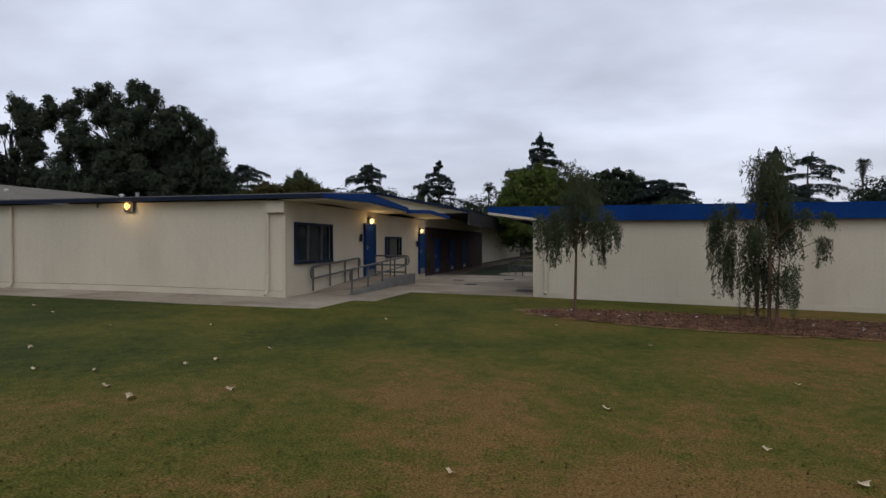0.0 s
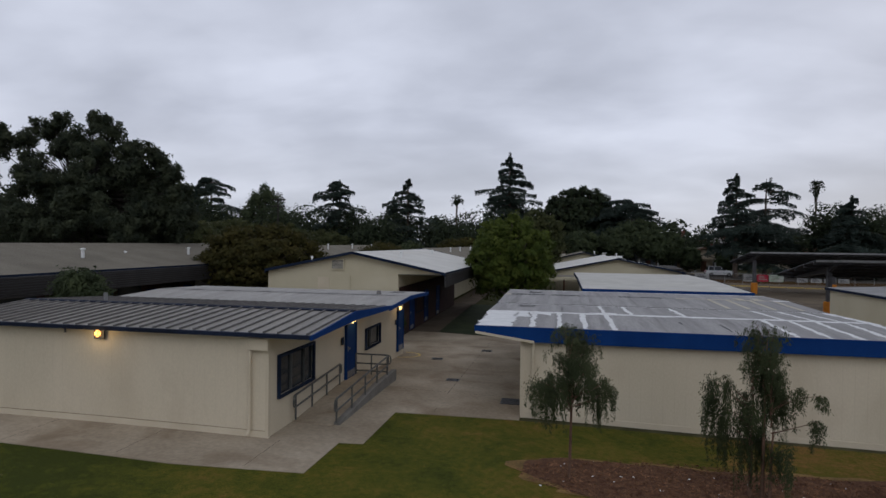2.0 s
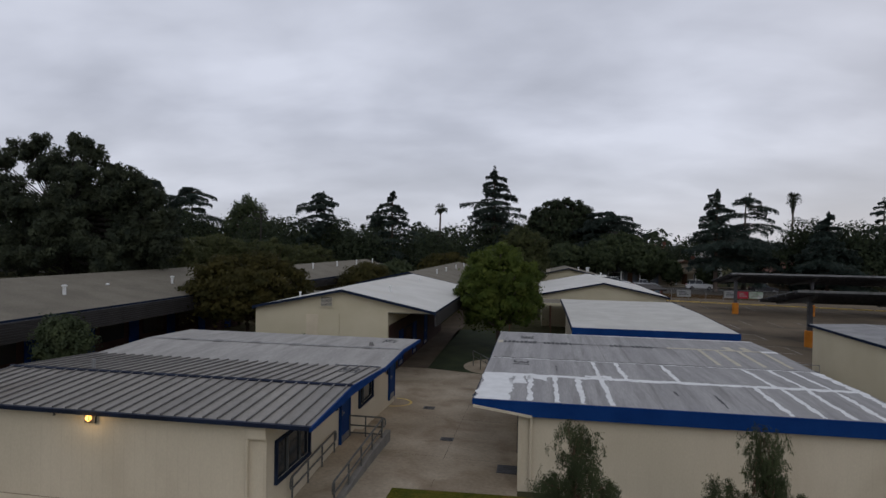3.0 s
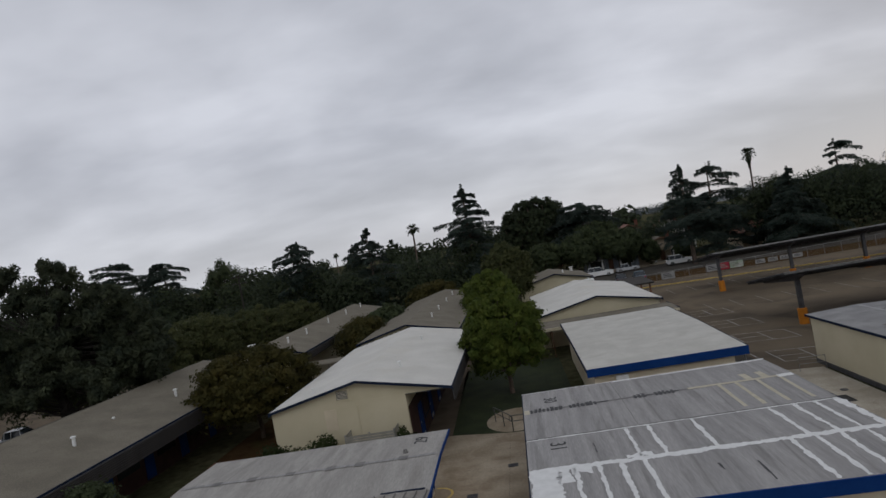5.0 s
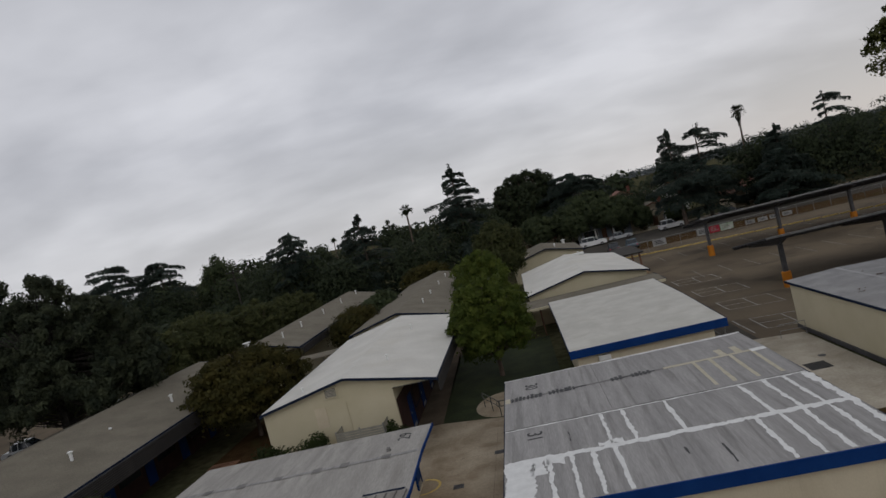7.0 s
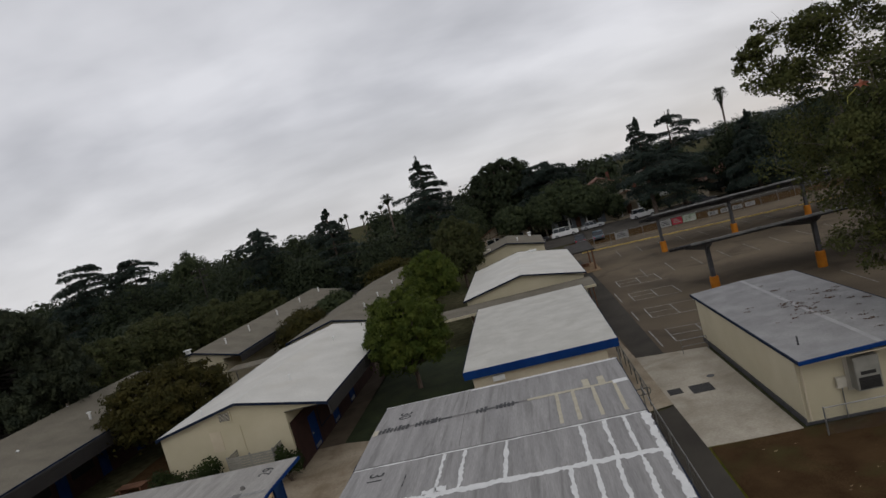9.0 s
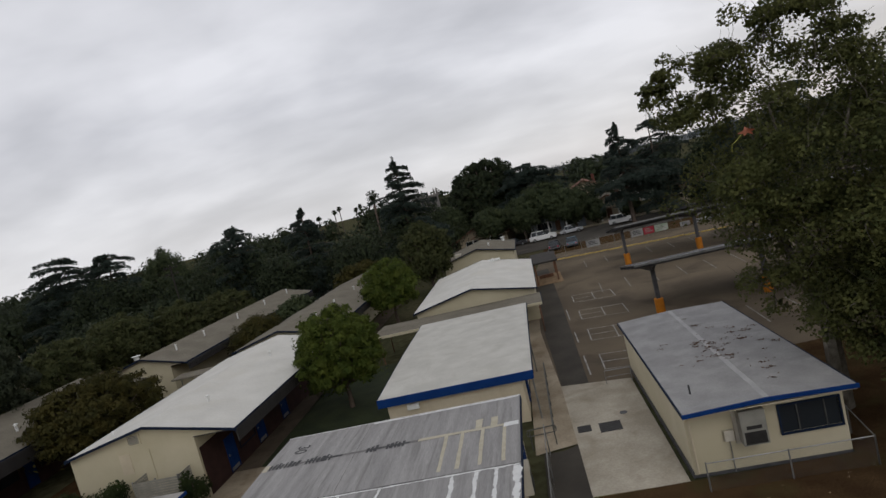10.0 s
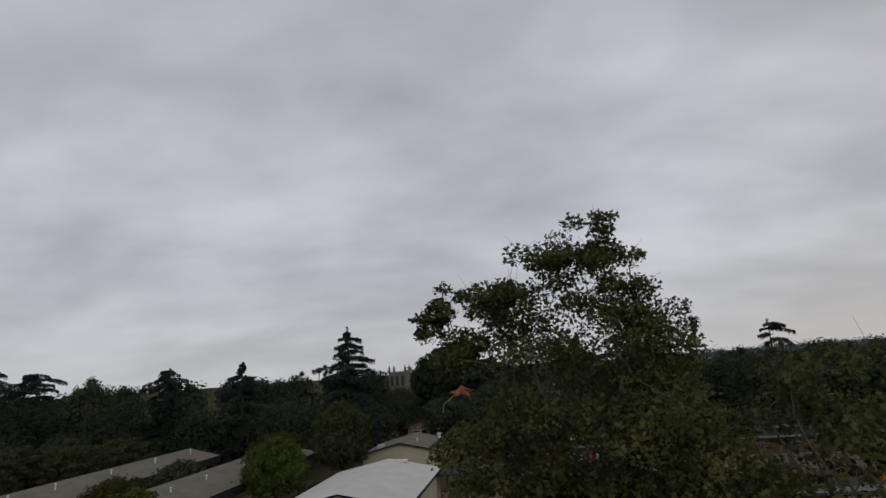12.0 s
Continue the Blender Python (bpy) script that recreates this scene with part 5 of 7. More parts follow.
for x in (-21.5, -19, -16.6):
    part("post", tube([(x, 53.4, 0), (x, 53.4, 2.8)], 0.05), M["steel"], cov2)

# small classroom beside the slab
small = thing("classroom", (20.3, 33.5, 0), "small cream classroom with pale grey roof and blue trim", "building", "portable classrooms")
shell(small, 17.35, 23.3, 27.15, 40.1, 0.0, 2.98, M["stucco"], {"front": [(20.92, 23.1, 1.25, 2.35)]})
window_in(small, "x", 27.15, 20.92, 23.1, 1.25, 2.35, -1, (0.3, 0.76))
SR = [(17.2, 3.08), (20.3, 3.2), (23.45, 3.1)]
roof_s = part("roof", slab(SR, 0.1, 26.25, 40.35, "y"), M["bluish_roof"], small, "pale bluish grey roof with a taped centre seam")
part("front_fascia", slab([(17.15, 3.1), (20.3, 3.22), (23.5, 3.12)], 0.16, 26.18, 26.25, "y"), M["blue"], small, "blue front fascia")
part("side_fascia", box(17.14, 17.2, 26.25, 40.35, 2.95, 3.085), M["navy"], small)
part("side_fascia", box(23.45, 23.51, 26.25, 40.35, 2.97, 3.105), M["navy"], small)
part("soffit", box(17.2, 23.45, 26.27, 27.14, 2.90, 2.94), M["cream_smooth"], small)
part("seam_strip", jagged(20.2, 20.42, 26.3, 40.3, 3.2, 0.01, RNG), M["seam_tape"], roof_s, "pale taped seam")
part("base_strip", box(17.28, 17.34, 27.1, 40.1, 0.0, 0.28), M["dark_steel"], small, "dark skirting strip")
part("base_strip", box(17.3, 23.3, 27.11, 27.145, 0.0, 0.12), M["dark_steel"], small)
part("downspout", tube([(17.5, 27.05, 2.9), (17.5, 27.05, 0.2)], 0.04), M["cream_smooth"], small)
part("roof_stub", tube([(18.0, 28.0, 3.1), (18.0, 28.0, 3.5)], 0.04), M["dark_steel"], roof_s)
part("meter_box", box(18.72, 19.1, 26.98, 27.13, 1.35, 1.8, None, 0.01), M["ac"], small, "beige meter box with conduit")
part("conduit", tube([(18.9, 27.05, 1.35), (18.9, 27.05, 0.05)], 0.025), M["steel"], small)
part("backboard", box(19.15, 20.35, 27.06, 27.14, 1.15, 2.75), M["ac"], small)
wall_unit(19.75, 27.05, 1.25, (0, -1, 0), "large grey-beige wall air conditioner with dark grille", 0.95, 1.4, 0.5, "grey_case")


def litter(count, x0, x1, y0, y1, zfun):
    x, y = RNG.normal((x0 + x1) / 2, (x1 - x0) / 4, count), RNG.normal((y0 + y1) / 2, (y1 - y0) / 4, count)
    keep = (x > 17.4) & (x < 23.3) & (y > 26.5) & (y < 40)
    x, y = x[keep], y[keep]
    hub = RNG.integers(0, len(x), 58)
    pick = RNG.integers(0, 58, len(x)) if len(x) else hub
    pick = np.minimum(pick, RNG.integers(0, 58, len(x)))
    x, y = x[hub][pick] + RNG.normal(0, 0.13, len(x)), y[hub][pick] + RNG.normal(0, 0.06, len(x))
    keep = (x > 17.4) & (x < 23.3) & (y > 26.5) & (y < 40)
    x, y = x[keep], y[keep]
    n = len(x)
    z = np.array([zfun(a) for a in x]) + 0.012
    a, s = RNG.uniform(0, 6.283, n), RNG.uniform(0.03, 0.07, n)
    v = np.zeros((n, 4, 3))
    for k, (da, r) in enumerate(((0, 1.0), (1.57, 0.5), (3.14, 1.0), (4.71, 0.5))):
        v[:, k] = np.stack([x + r * s * np.cos(a + da), y + r * s * np.sin(a + da), z + RNG.uniform(0, 0.03, n)], 1)
    return v.reshape(-1, 3), np.arange(4 * n).reshape(-1, 4)


ridge_z = lambda x: 3.08 + (x - 17.2) * 0.0387 if x < 20.3 else 3.2 - (x - 20.3) * 0.0317
tagged(fast("roof_litter", *litter(620, 18.4, 24.4, 27.5, 37.5, ridge_z), M["mulch"]), "brown dead leaves scattered on the small roof", "leaf litter", kind="stuff")

# ---- car park: solar canopies, fences, vehicles ----
def solar_canopy(x0, x1, y_near, z_near, y_far, z_far, posts, y_post, label):
    """A tilted roof of solar panels on single posts with orange feet."""
    ob = thing("solar_canopy", (x0, y_post, 0), label, "solar canopy", "solar canopies")
    slope = (z_far - z_near) / (y_far - y_near)
    zat = lambda y: z_near + (y - y_near) * slope
    rows, k = 4, int((x1 - x0) / 2.0)
    depth = (y_far - y_near) / rows
    me_bm = slab([(0.03, 0.0), (depth - 0.03, slope * (depth - 0.06))], 0.04, 0.02, 1.98, "x")
    me = bpy.data.meshes.new("panel")
    me_bm.to_mesh(me)
    me_bm.free()
    me.materials.append(M["solar"])
    deck = part("deck", slab([(y_near, z_near - 0.05), (y_far, z_far - 0.05)], 0.05, x0, x0 + 2.0 * k, "x"), M["panel_under"], ob, "dark underside sheet")
    for i in range(k):
        for r in range(rows):
            y = y_near + depth * r
            piece("panel", me, deck, x0 + 2.0 * i, y, zat(y))
    for y in np.linspace(y_near + 0.4, y_far - 0.4, 5):
        part("purlin", box(x0, x0 + 2.0 * k, y - 0.05, y + 0.05, zat(y) - 0.3, zat(y) - 0.105), M["dark_steel"], ob)
    part("edge_trim", box(x0, x0 + 2.0 * k, y_near - 0.06, y_near - 0.01, z_near - 0.16, z_near + 0.02), M["steel"], ob, "pale metal edge trim")
    for x in posts:
        part("post", box(x - 0.16, x + 0.16, y_post - 0.16, y_post + 0.16, 0, zat(y_post) - 0.3), M["dark_steel"], ob)
        part("foot", tube([(x, y_post, 0), (x, y_post, 1.25), (x, y_post, 1.3)], [0.36, 0.36, 0.31], None, 18), M["orange"], ob, "orange painted concrete foot")
        part("beam", prism([(y_near + 0.3, zat(y_near + 0.3) - 0.3), (y_far - 0.3, zat(y_far - 0.3) - 0.3), (y_far - 0.3, zat(y_far - 0.3) - 0.42), (y_post, zat(y_post) - 0.75), (y_near + 0.3, zat(y_near + 0.3) - 0.42)], x - 0.12, x + 0.12, "x"), M["dark_steel"], ob)
    return ob


solar_canopy(20.4, 70, 49.8, 4.55, 57.8, 3.15, (21.9, 30.1, 38.3, 46.5, 54.7), 51.2, "tilted solar panel canopy on orange-footed posts")
solar_canopy(22.8, 74, 73.0, 4.9, 81.0, 3.6, (23.8, 32.1, 40.4, 48.7, 57.0), 74.7, "far tilted solar panel canopy on orange-footed posts")


def chain_fence(pts, height, label, wires=True, gap=0.09):
    """A chain-link fence along points: posts, rails and woven wire."""
    ob = thing("chain_fence", (pts[0][0], pts[0][1], gz(*pts[0])), label, "fence", "chain-link fences")
    for a, b in zip(pts, pts[1:]):
        a, b = Vector((*a, gz(*a))), Vector((*b, gz(*b)))
        run = (b - a).length
        k = max(1, round(run / 2.6))
        for i in range(k + 1):
            p = a.lerp(b, i / k)
            part("post", tube([p, p + Vector((0, 0, height + 0.05))], 0.03, None, 6), M["steel"], ob)
        part("top_rail", tube([a + Vector((0, 0, height)), b + Vector((0, 0, height))], 0.022, None, 6), M["steel"], ob)
        if wires:
            bm = bmesh.new()
            u = (b - a).normalized()
            n = int(run / gap)
            for i in range(-int(height / gap), n):
                for s in (1, -1):
                    t0 = i * gap
                    z0 = 0.0
                    lo, hi = max(0.0, t0), min(run, t0 + height)
                    if hi - lo < 0.05:
                        continue
                    za, zb_ = (lo - t0, hi - t0) if s > 0 else (height - (lo - t0), height - (hi - t0))
                    p, q = a + u * lo + Vector((0, 0, za)), a + u * hi + Vector((0, 0, zb_))
                    w = Vector((0, 0, 0.0022))
                    vs = [bm.verts.new(c) for c in (p - w, q - w, q + w, p + w)]
                    bm.faces.new(vs)
            part("mesh", bm, M["steel"], ob, "woven grey wire mesh")
    return ob


chain_fence([(17.6, 26.0), (23.6, 26.0)], 1.15, "low chain-link fence in front of the small classroom")
chain_fence([(23.6, 26.0), (24.3, 31.0)], 1.15, "low chain-link fence beside the small classroom")
chain_fence([(11.7, 18.6), (11.7, 31.2)], 1.5, "chain-link fence beside the classroom row")
chain_fence([(15.4, 91.6), (30, 91.9), (60, 94)], 1.6, "chain-link fence hung with banners at the street", True, 0.25)


def crowd_rail(x0, y0, x1, y1, label):
    ob = thing("bike_rail", (x0, y0, 0), label, "railing", "pipe railings")
    part("frame", tube([(x0, y0, 0), (x0, y0, 0.85), (x1, y1, 0.85), (x1, y1, 0)], 0.025), M["steel"], ob)
    part("mid_bar", tube([(x0, y0, 0.45), (x1, y1, 0.45)], 0.02), M["steel"], ob)
    return ob


crowd_rail(15.6, 38.7, 17.1, 38.6, "grey pipe barrier at the slab's edge")
railing("railing", between((12.1, 32.2, 1.05), (12.1, 42.0, 1.05), 6), "grey pipe railing beside the pale-roofed classroom", 1.05)
railing("railing", [(10.9, 32.0, 1.05), (12.1, 32.1, 1.05)], "short grey pipe railing at a ramp", 1.05)
railing("railing", between((-2.2, 35.4, 0.95), (0.2, 35.3, 0.95), 2), "grey pipe railing by the inner lawn", 0.95)
railing("railing", between((-2.2, 35.4, 0.95), (-3.3, 37.6, 0.95), 2), "grey pipe railing round the pad", 0.95)

# flat covers set in the paving
def cover(x0, x1, y0, y1, mat, label, name="floor_hatch", category="hatch"):
    z = gz((x0 + x1) / 2, (y0 + y1) / 2) + 0.012
    ob = thing(name, ((x0 + x1) / 2, (y0 + y1) / 2, z), label, category)
    part("plate", box(x0, x1, y0, y1, z, z + 0.012), M[mat], ob)
    bm = bmesh.new()
    for i in range(5):
        y = y0 + (y1 - y0) * (i + 0.5) / 5
        box(x0 + 0.03, x1 - 0.03, y - 0.012, y + 0.012, z + 0.012, z + 0.02, bm)
    part("ribbing", bm, M[mat], ob)
    return ob


cover(13.25, 13.95, 32.9, 33.65, "grille", "dark square utility cover in the slab")
cover(14.35, 15.45, 32.5, 33.6, "grille", "large dark utility cover in the slab")
cover(-4.36, -3.86, 26.6, 27.0, "dark_steel", "small drain grate in the walk", "drain_grate", "drain")
cover(-2.86, -2.38, 22.25, 22.6, "dark_steel", "small drain grate in the walk", "drain_grate", "drain")
cover(-2.5, -2.0, 29.85, 30.25, "dark_steel", "small drain grate in the walk", "drain_grate", "drain")
cover(-0.6, 0.08, 19.6, 20.3, "dark_steel", "dark doormat-sized grate by the wall", "drain_grate", "drain")
mh = thing("manhole_cover", (15.8, 34.4, 0.014), "small round iron cover in the slab", "manhole cover")
part("lid", tube([(15.8, 34.4, 0.012), (15.8, 34.4, 0.03)], 0.2, None, 20), M["dark_steel"], mh)
arc = bmesh.new()
for i in range(14):
    a0, a1 = -1.6 + 0.23 * i, -1.6 + 0.23 * (i + 1)
    q = [(-5.9 + r * math.cos(a), 27.45 + r * math.sin(a)) for a, r in ((a0, 0.75), (a1, 0.75), (a1, 0.87), (a0, 0.87))]
    sheet(q, 0.012, 5, arc)
structure("door_swing_arc", arc, M["yline"], "faded yellow painted door arc on the walk", "painted line")

# timber shelter at the corner of the car park
sh = thing("timber_shelter", (14.0, 76.0, 0), "small red-brown timber shelter with a flat roof", "shelter")
for x, y in ((12.9, 73.5), (15.4, 74.5), (12.9, 78.5), (15.4, 79.5)):
    part("post", box(x - 0.1, x + 0.1, y - 0.1, y + 0.1, 0, 2.7), M["wood"], sh)
part("roof", slab([(73.2, 2.75), (79.8, 2.95)], 0.18, 12.6, 15.7), M["pole_wood"], sh)
for y in (74.4, 76, 77.6, 79):
    part("rafter", box(12.5, 15.8, y - 0.05, y + 0.05, 2.55, 2.72), M["wood"], sh)
part("deck", box(12.5, 15.9, 73.2, 79.9, 0.0, 0.05), M["tan_floor"], sh, "tan packed floor")
part("bench", box(13.2, 15.0, 77.4, 77.9, 0.0, 0.45, None, 0.02), M["wood"], sh)

# slatted grey utility enclosure against the gable wall
enc = thing("utility_enclosure", (-9.9, 32.7, 0), "grey slatted utility enclosure against the cream wall", "enclosure")
for x in (-11.3, -9.9, -8.5):
    part("post", box(x - 0.04, x + 0.04, 32.16, 32.24, 0, 2.2), M["steel"], enc)
for i in range(14):
    part("slat", box(-11.3, -8.5, 32.13, 32.155, 0.12 + 0.145 * i, 0.24 + 0.145 * i), M["grey_case"], enc)
for x in (-11.3, -8.5):
    for i in range(14):
        part("slat", box(x - 0.012, x + 0.012, 32.26, 33.4, 0.12 + 0.145 * i, 0.24 + 0.145 * i), M["grey_case"], enc)

# timber planter bench beside the shrubs
pl = thing("planter_bench", (-20.6, 35.8, 0), "weathered reddish timber planter bench beside shrubs", "bench")
for i in range(3):
    part("plank", box(-21.6, -19.6, 35.4 + 0.28 * i, 35.64 + 0.28 * i, 0.42, 0.48, None, 0.01), M["wood"], pl)
for x in (-21.4, -19.9):
    part("leg", box(x, x + 0.12, 35.45, 36.15, 0.0, 0.42), M["wood"], pl)

# seat rock and planter by the inner lawn
for x, y, r in ((0.9, 33.0, 0.5), (1.7, 33.4, 0.42)):
    bm = bmesh.new()
    bmesh.ops.create_icosphere(bm, subdivisions=3, radius=r, matrix=Matrix.Translation((x, y, 0.35)) @ Matrix.Diagonal((1.5, 1.0, 0.8, 1)))
    for v in bm.verts:
        v.co += 0.09 * noise.noise_vector(v.co * 2.5)
    single("boulder", bm, M["terracotta"], (x, y, 0), "rounded reddish boulder beside the classroom", "rock", "boulders")


def banner(x, y, w, h, mat, label):
    ob = thing("banner", (x, y, 0.5), label, "banner", "fence banners")
    bm = bmesh.new()
    cols = [[bm.verts.new((x + w * i / 6, y - 0.05 - 0.02 * math.sin(i * 1.7), 0.5 + h * j / 2)) for j in range(3)] for i in range(7)]
    for i in range(6):
        for j in range(2):
            bm.faces.new((cols[i][j], cols[i + 1][j], cols[i + 1][j + 1], cols[i][j + 1]))
    bmesh.ops.solidify(bm, geom=bm.faces[:], thickness=0.01)
    part("sheet", bm, mat, ob)
    bm = bmesh.new()
    for k in range(3):
        z = 0.5 + h * (0.28 + 0.22 * k)
        box(x + w * 0.15, x + w * (0.85 - 0.12 * k), y - 0.085, y - 0.08, z, z + h * 0.09, bm)
    part("print_bar", bm, M["line"] if mat != M["banner_white"] else M["dark_steel"], ob)


M["banner_red"] = surface("red_banner_cloth", (0.42, 0.03, 0.06), (0.5, 0.05, 0.08), 2, 20, 0.6, 0.05, 0.08)
M["banner_green"] = surface("green_banner_cloth", (0.25, 0.36, 0.22), (0.6, 0.62, 0.58), 1.2, 20, 0.6, 0.05, 0.08)
for x, w, mt, lab in ((21.0, 2.0, M["banner_white"], "white banner tied to the street fence"), (27.6, 1.7, M["banner_white"], "white banner tied to the street fence"), (29.4, 1.5, M["banner_red"], "red banner tied to the street fence"), (31.0, 1.9, M["banner_green"], "green and white banner tied to the street fence"), (34.6, 1.4, M["banner_white"], "small white banner on the street fence"), (36.4, 1.4, M["banner_white"], "small white banner on the street fence"), (38.1, 1.4, M["banner_white"], "small white banner on the street fence"), (39.9, 1.4, M["banner_white"], "small white banner on the street fence")):
    banner(x, 91.7, w, 1.0 if w > 1.45 else 0.6, mt, lab)


def paint(name, rgb):
    return surface(name, rgb, tuple(c * 1.1 for c in rgb), 0.5, 20, 0.3, 0.01, 0.03, spec=0.6)


def vehicle(name, x, y, turn, length, width, height, body_mat, label, boxy=False):
    """A parked car: shaped body, glasshouse, four wheels, lamps, bumpers."""
    ob = thing(name, (0, 0, 0), label, "car", "parked cars")
    L, W, H = length / 2, width / 2, height
    hood = 0.52 if not boxy else 0.56
    low = [(-L, 0.38), (-L, 0.72 * (H / 1.5)), (-L + 0.08, hood * H + 0.04), (-L + 0.3, hood * H + 0.09), (L * 0.42, hood * H + 0.09), (L - 0.35, hood * H), (L - 0.06, hood * H - 0.12), (L, 0.55), (L - 0.04, 0.3), (-L + 0.05, 0.26)]
    bm = prism(low, -W, W, "y")
    bmesh.ops.bevel(bm, geom=bm.edges[:], offset=0.05, segments=2, affect="EDGES")
    part("body", bm, body_mat, ob)
    back = -L + (0.18 if boxy else 0.75)
    cab = [(back, hood * H + 0.06), (back + 0.22, H - 0.07), (back + 0.42, H), (L * 0.05, H), (L * 0.42, hood * H + 0.06)]
    bm = prism(cab, -W + 0.11, W - 0.11, "y")
    for v in bm.verts:
        if v.co.z > H - 0.15:
            v.co.y *= 0.9
    bmesh.ops.bevel(bm, geom=bm.edges[:], offset=0.03, segments=2, affect="EDGES")
    part("glasshouse", bm, M["glass"], ob, "dark tinted windows")
    bm = box(back + 0.35, L * 0.07, -W * 0.78, W * 0.78, H - 0.015, H + 0.025, None, 0.02)
    part("roof", bm, body_mat, ob)
    for k in (back + 0.3, (back + L * 0.05) / 2 + 0.1, L * 0.14):
        for s in (-1, 1):
            part("pillar", tube([(k - 0.02, s * (W - 0.1), hood * H + 0.05), (k + (0.05 if k < 0 else -0.12), s * (W - 0.17), H)], 0.035, None, 6), body_mat, ob)
    for px in (-L * 0.62, L * 0.62):
        for s in (-1, 1):
            bm = bmesh.new()
            bmesh.ops.create_cone(bm, cap_ends=True, segments=20, radius1=0.34, radius2=0.34, depth=0.22, matrix=Matrix.Translation((px, s * (W - 0.1), 0.34)) @ Matrix.Rotation(math.pi / 2, 4, "X"))
            bmesh.ops.bevel(bm, geom=bm.edges[:], offset=0.03, segments=1, affect="EDGES")
            wheel = part("wheel", bm, M["rubber"], ob, "black tyre")
            bm = bmesh.new()
            bmesh.ops.create_cone(bm, cap_ends=True, segments=16, radius1=0.2, radius2=0.2, depth=0.24, matrix=Matrix.Translation((px, s * (W - 0.1), 0.34)) @ Matrix.Rotation(math.pi / 2, 4, "X"))
            part("rim", bm, M["steel"], wheel)
    for s in (-1, 1):
        part("headlight", box(L - 0.1, L - 0.01, s * W * 0.62 - 0.16, s * W * 0.62 + 0.16, hood * H - 0.24, hood * H - 0.1, None, 0.02), M["white"], ob)
        part("tail_light", box(-L - 0.01, -L + 0.08, s * W * 0.75 - 0.12, s * W * 0.75 + 0.12, hood * H - 0.22, hood * H, None, 0.02), M["banner_red"], ob)
    for e in (-L, L):
        part("bumper", box(e - 0.06, e + 0.06, -W * 0.9, W * 0.9, 0.34, 0.52, None, 0.03), M["dark_steel"], ob)
    ob.matrix_basis = pose(x, y, 0.03, 0, 0, turn)
    return ob


WHITE_CAR, SILVER_CAR, DARK_CAR, BLUE_CAR = paint("white_car_paint", (0.7, 0.7, 0.69)), paint("silver_car_paint", (0.42, 0.43, 0.44)), paint("dark_car_paint", (0.03, 0.03, 0.035)), paint("teal_car_paint", (0.06, 0.10, 0.13))
vehicle("car", 15.7, 117.3, -6, 5.2, 1.95, 1.85, WHITE_CAR, "white long estate car parked at the far kerb", True)
vehicle("car", 21.3, 118.6, -6, 4.5, 1.8, 1.45, SILVER_CAR, "silver saloon car parked at the far kerb")
vehicle("car", 30.5, 115.6, -6, 4.8, 1.9, 1.75, WHITE_CAR, "pale silver off-road car parked at the far kerb", True)
vehicle("car", 16.8, 101.6, 84, 4.5, 1.8, 1.5, DARK_CAR, "dark hatchback parked at the near kerb")
vehicle("car", 19.7, 100.9, 84, 4.4, 1.8, 1.45, BLUE_CAR, "dark teal saloon parked at the near kerb")
vehicle("car", 10.3, 118.4, -6, 4.5, 1.8, 1.5, DARK_CAR, "dark saloon car parked at the far kerb")
vehicle("car", 41.0, 114.0, -6, 4.6, 1.8, 1.5, DARK_CAR, "dark saloon car parked under street trees")
vehicle("car", -47.0, 62.0, 12, 4.6, 1.8, 1.5, WHITE_CAR, "white car parked in the yard behind the wing")
vehicle("car", -50.0, 52.0, 12, 4.6, 1.8, 1.5, SILVER_CAR, "silver car parked in the yard behind the wing")
vehicle("car", -48.0, 44.0, 12, 4.6, 1.8, 1.5, WHITE_CAR, "white car parked in the yard behind the wing")


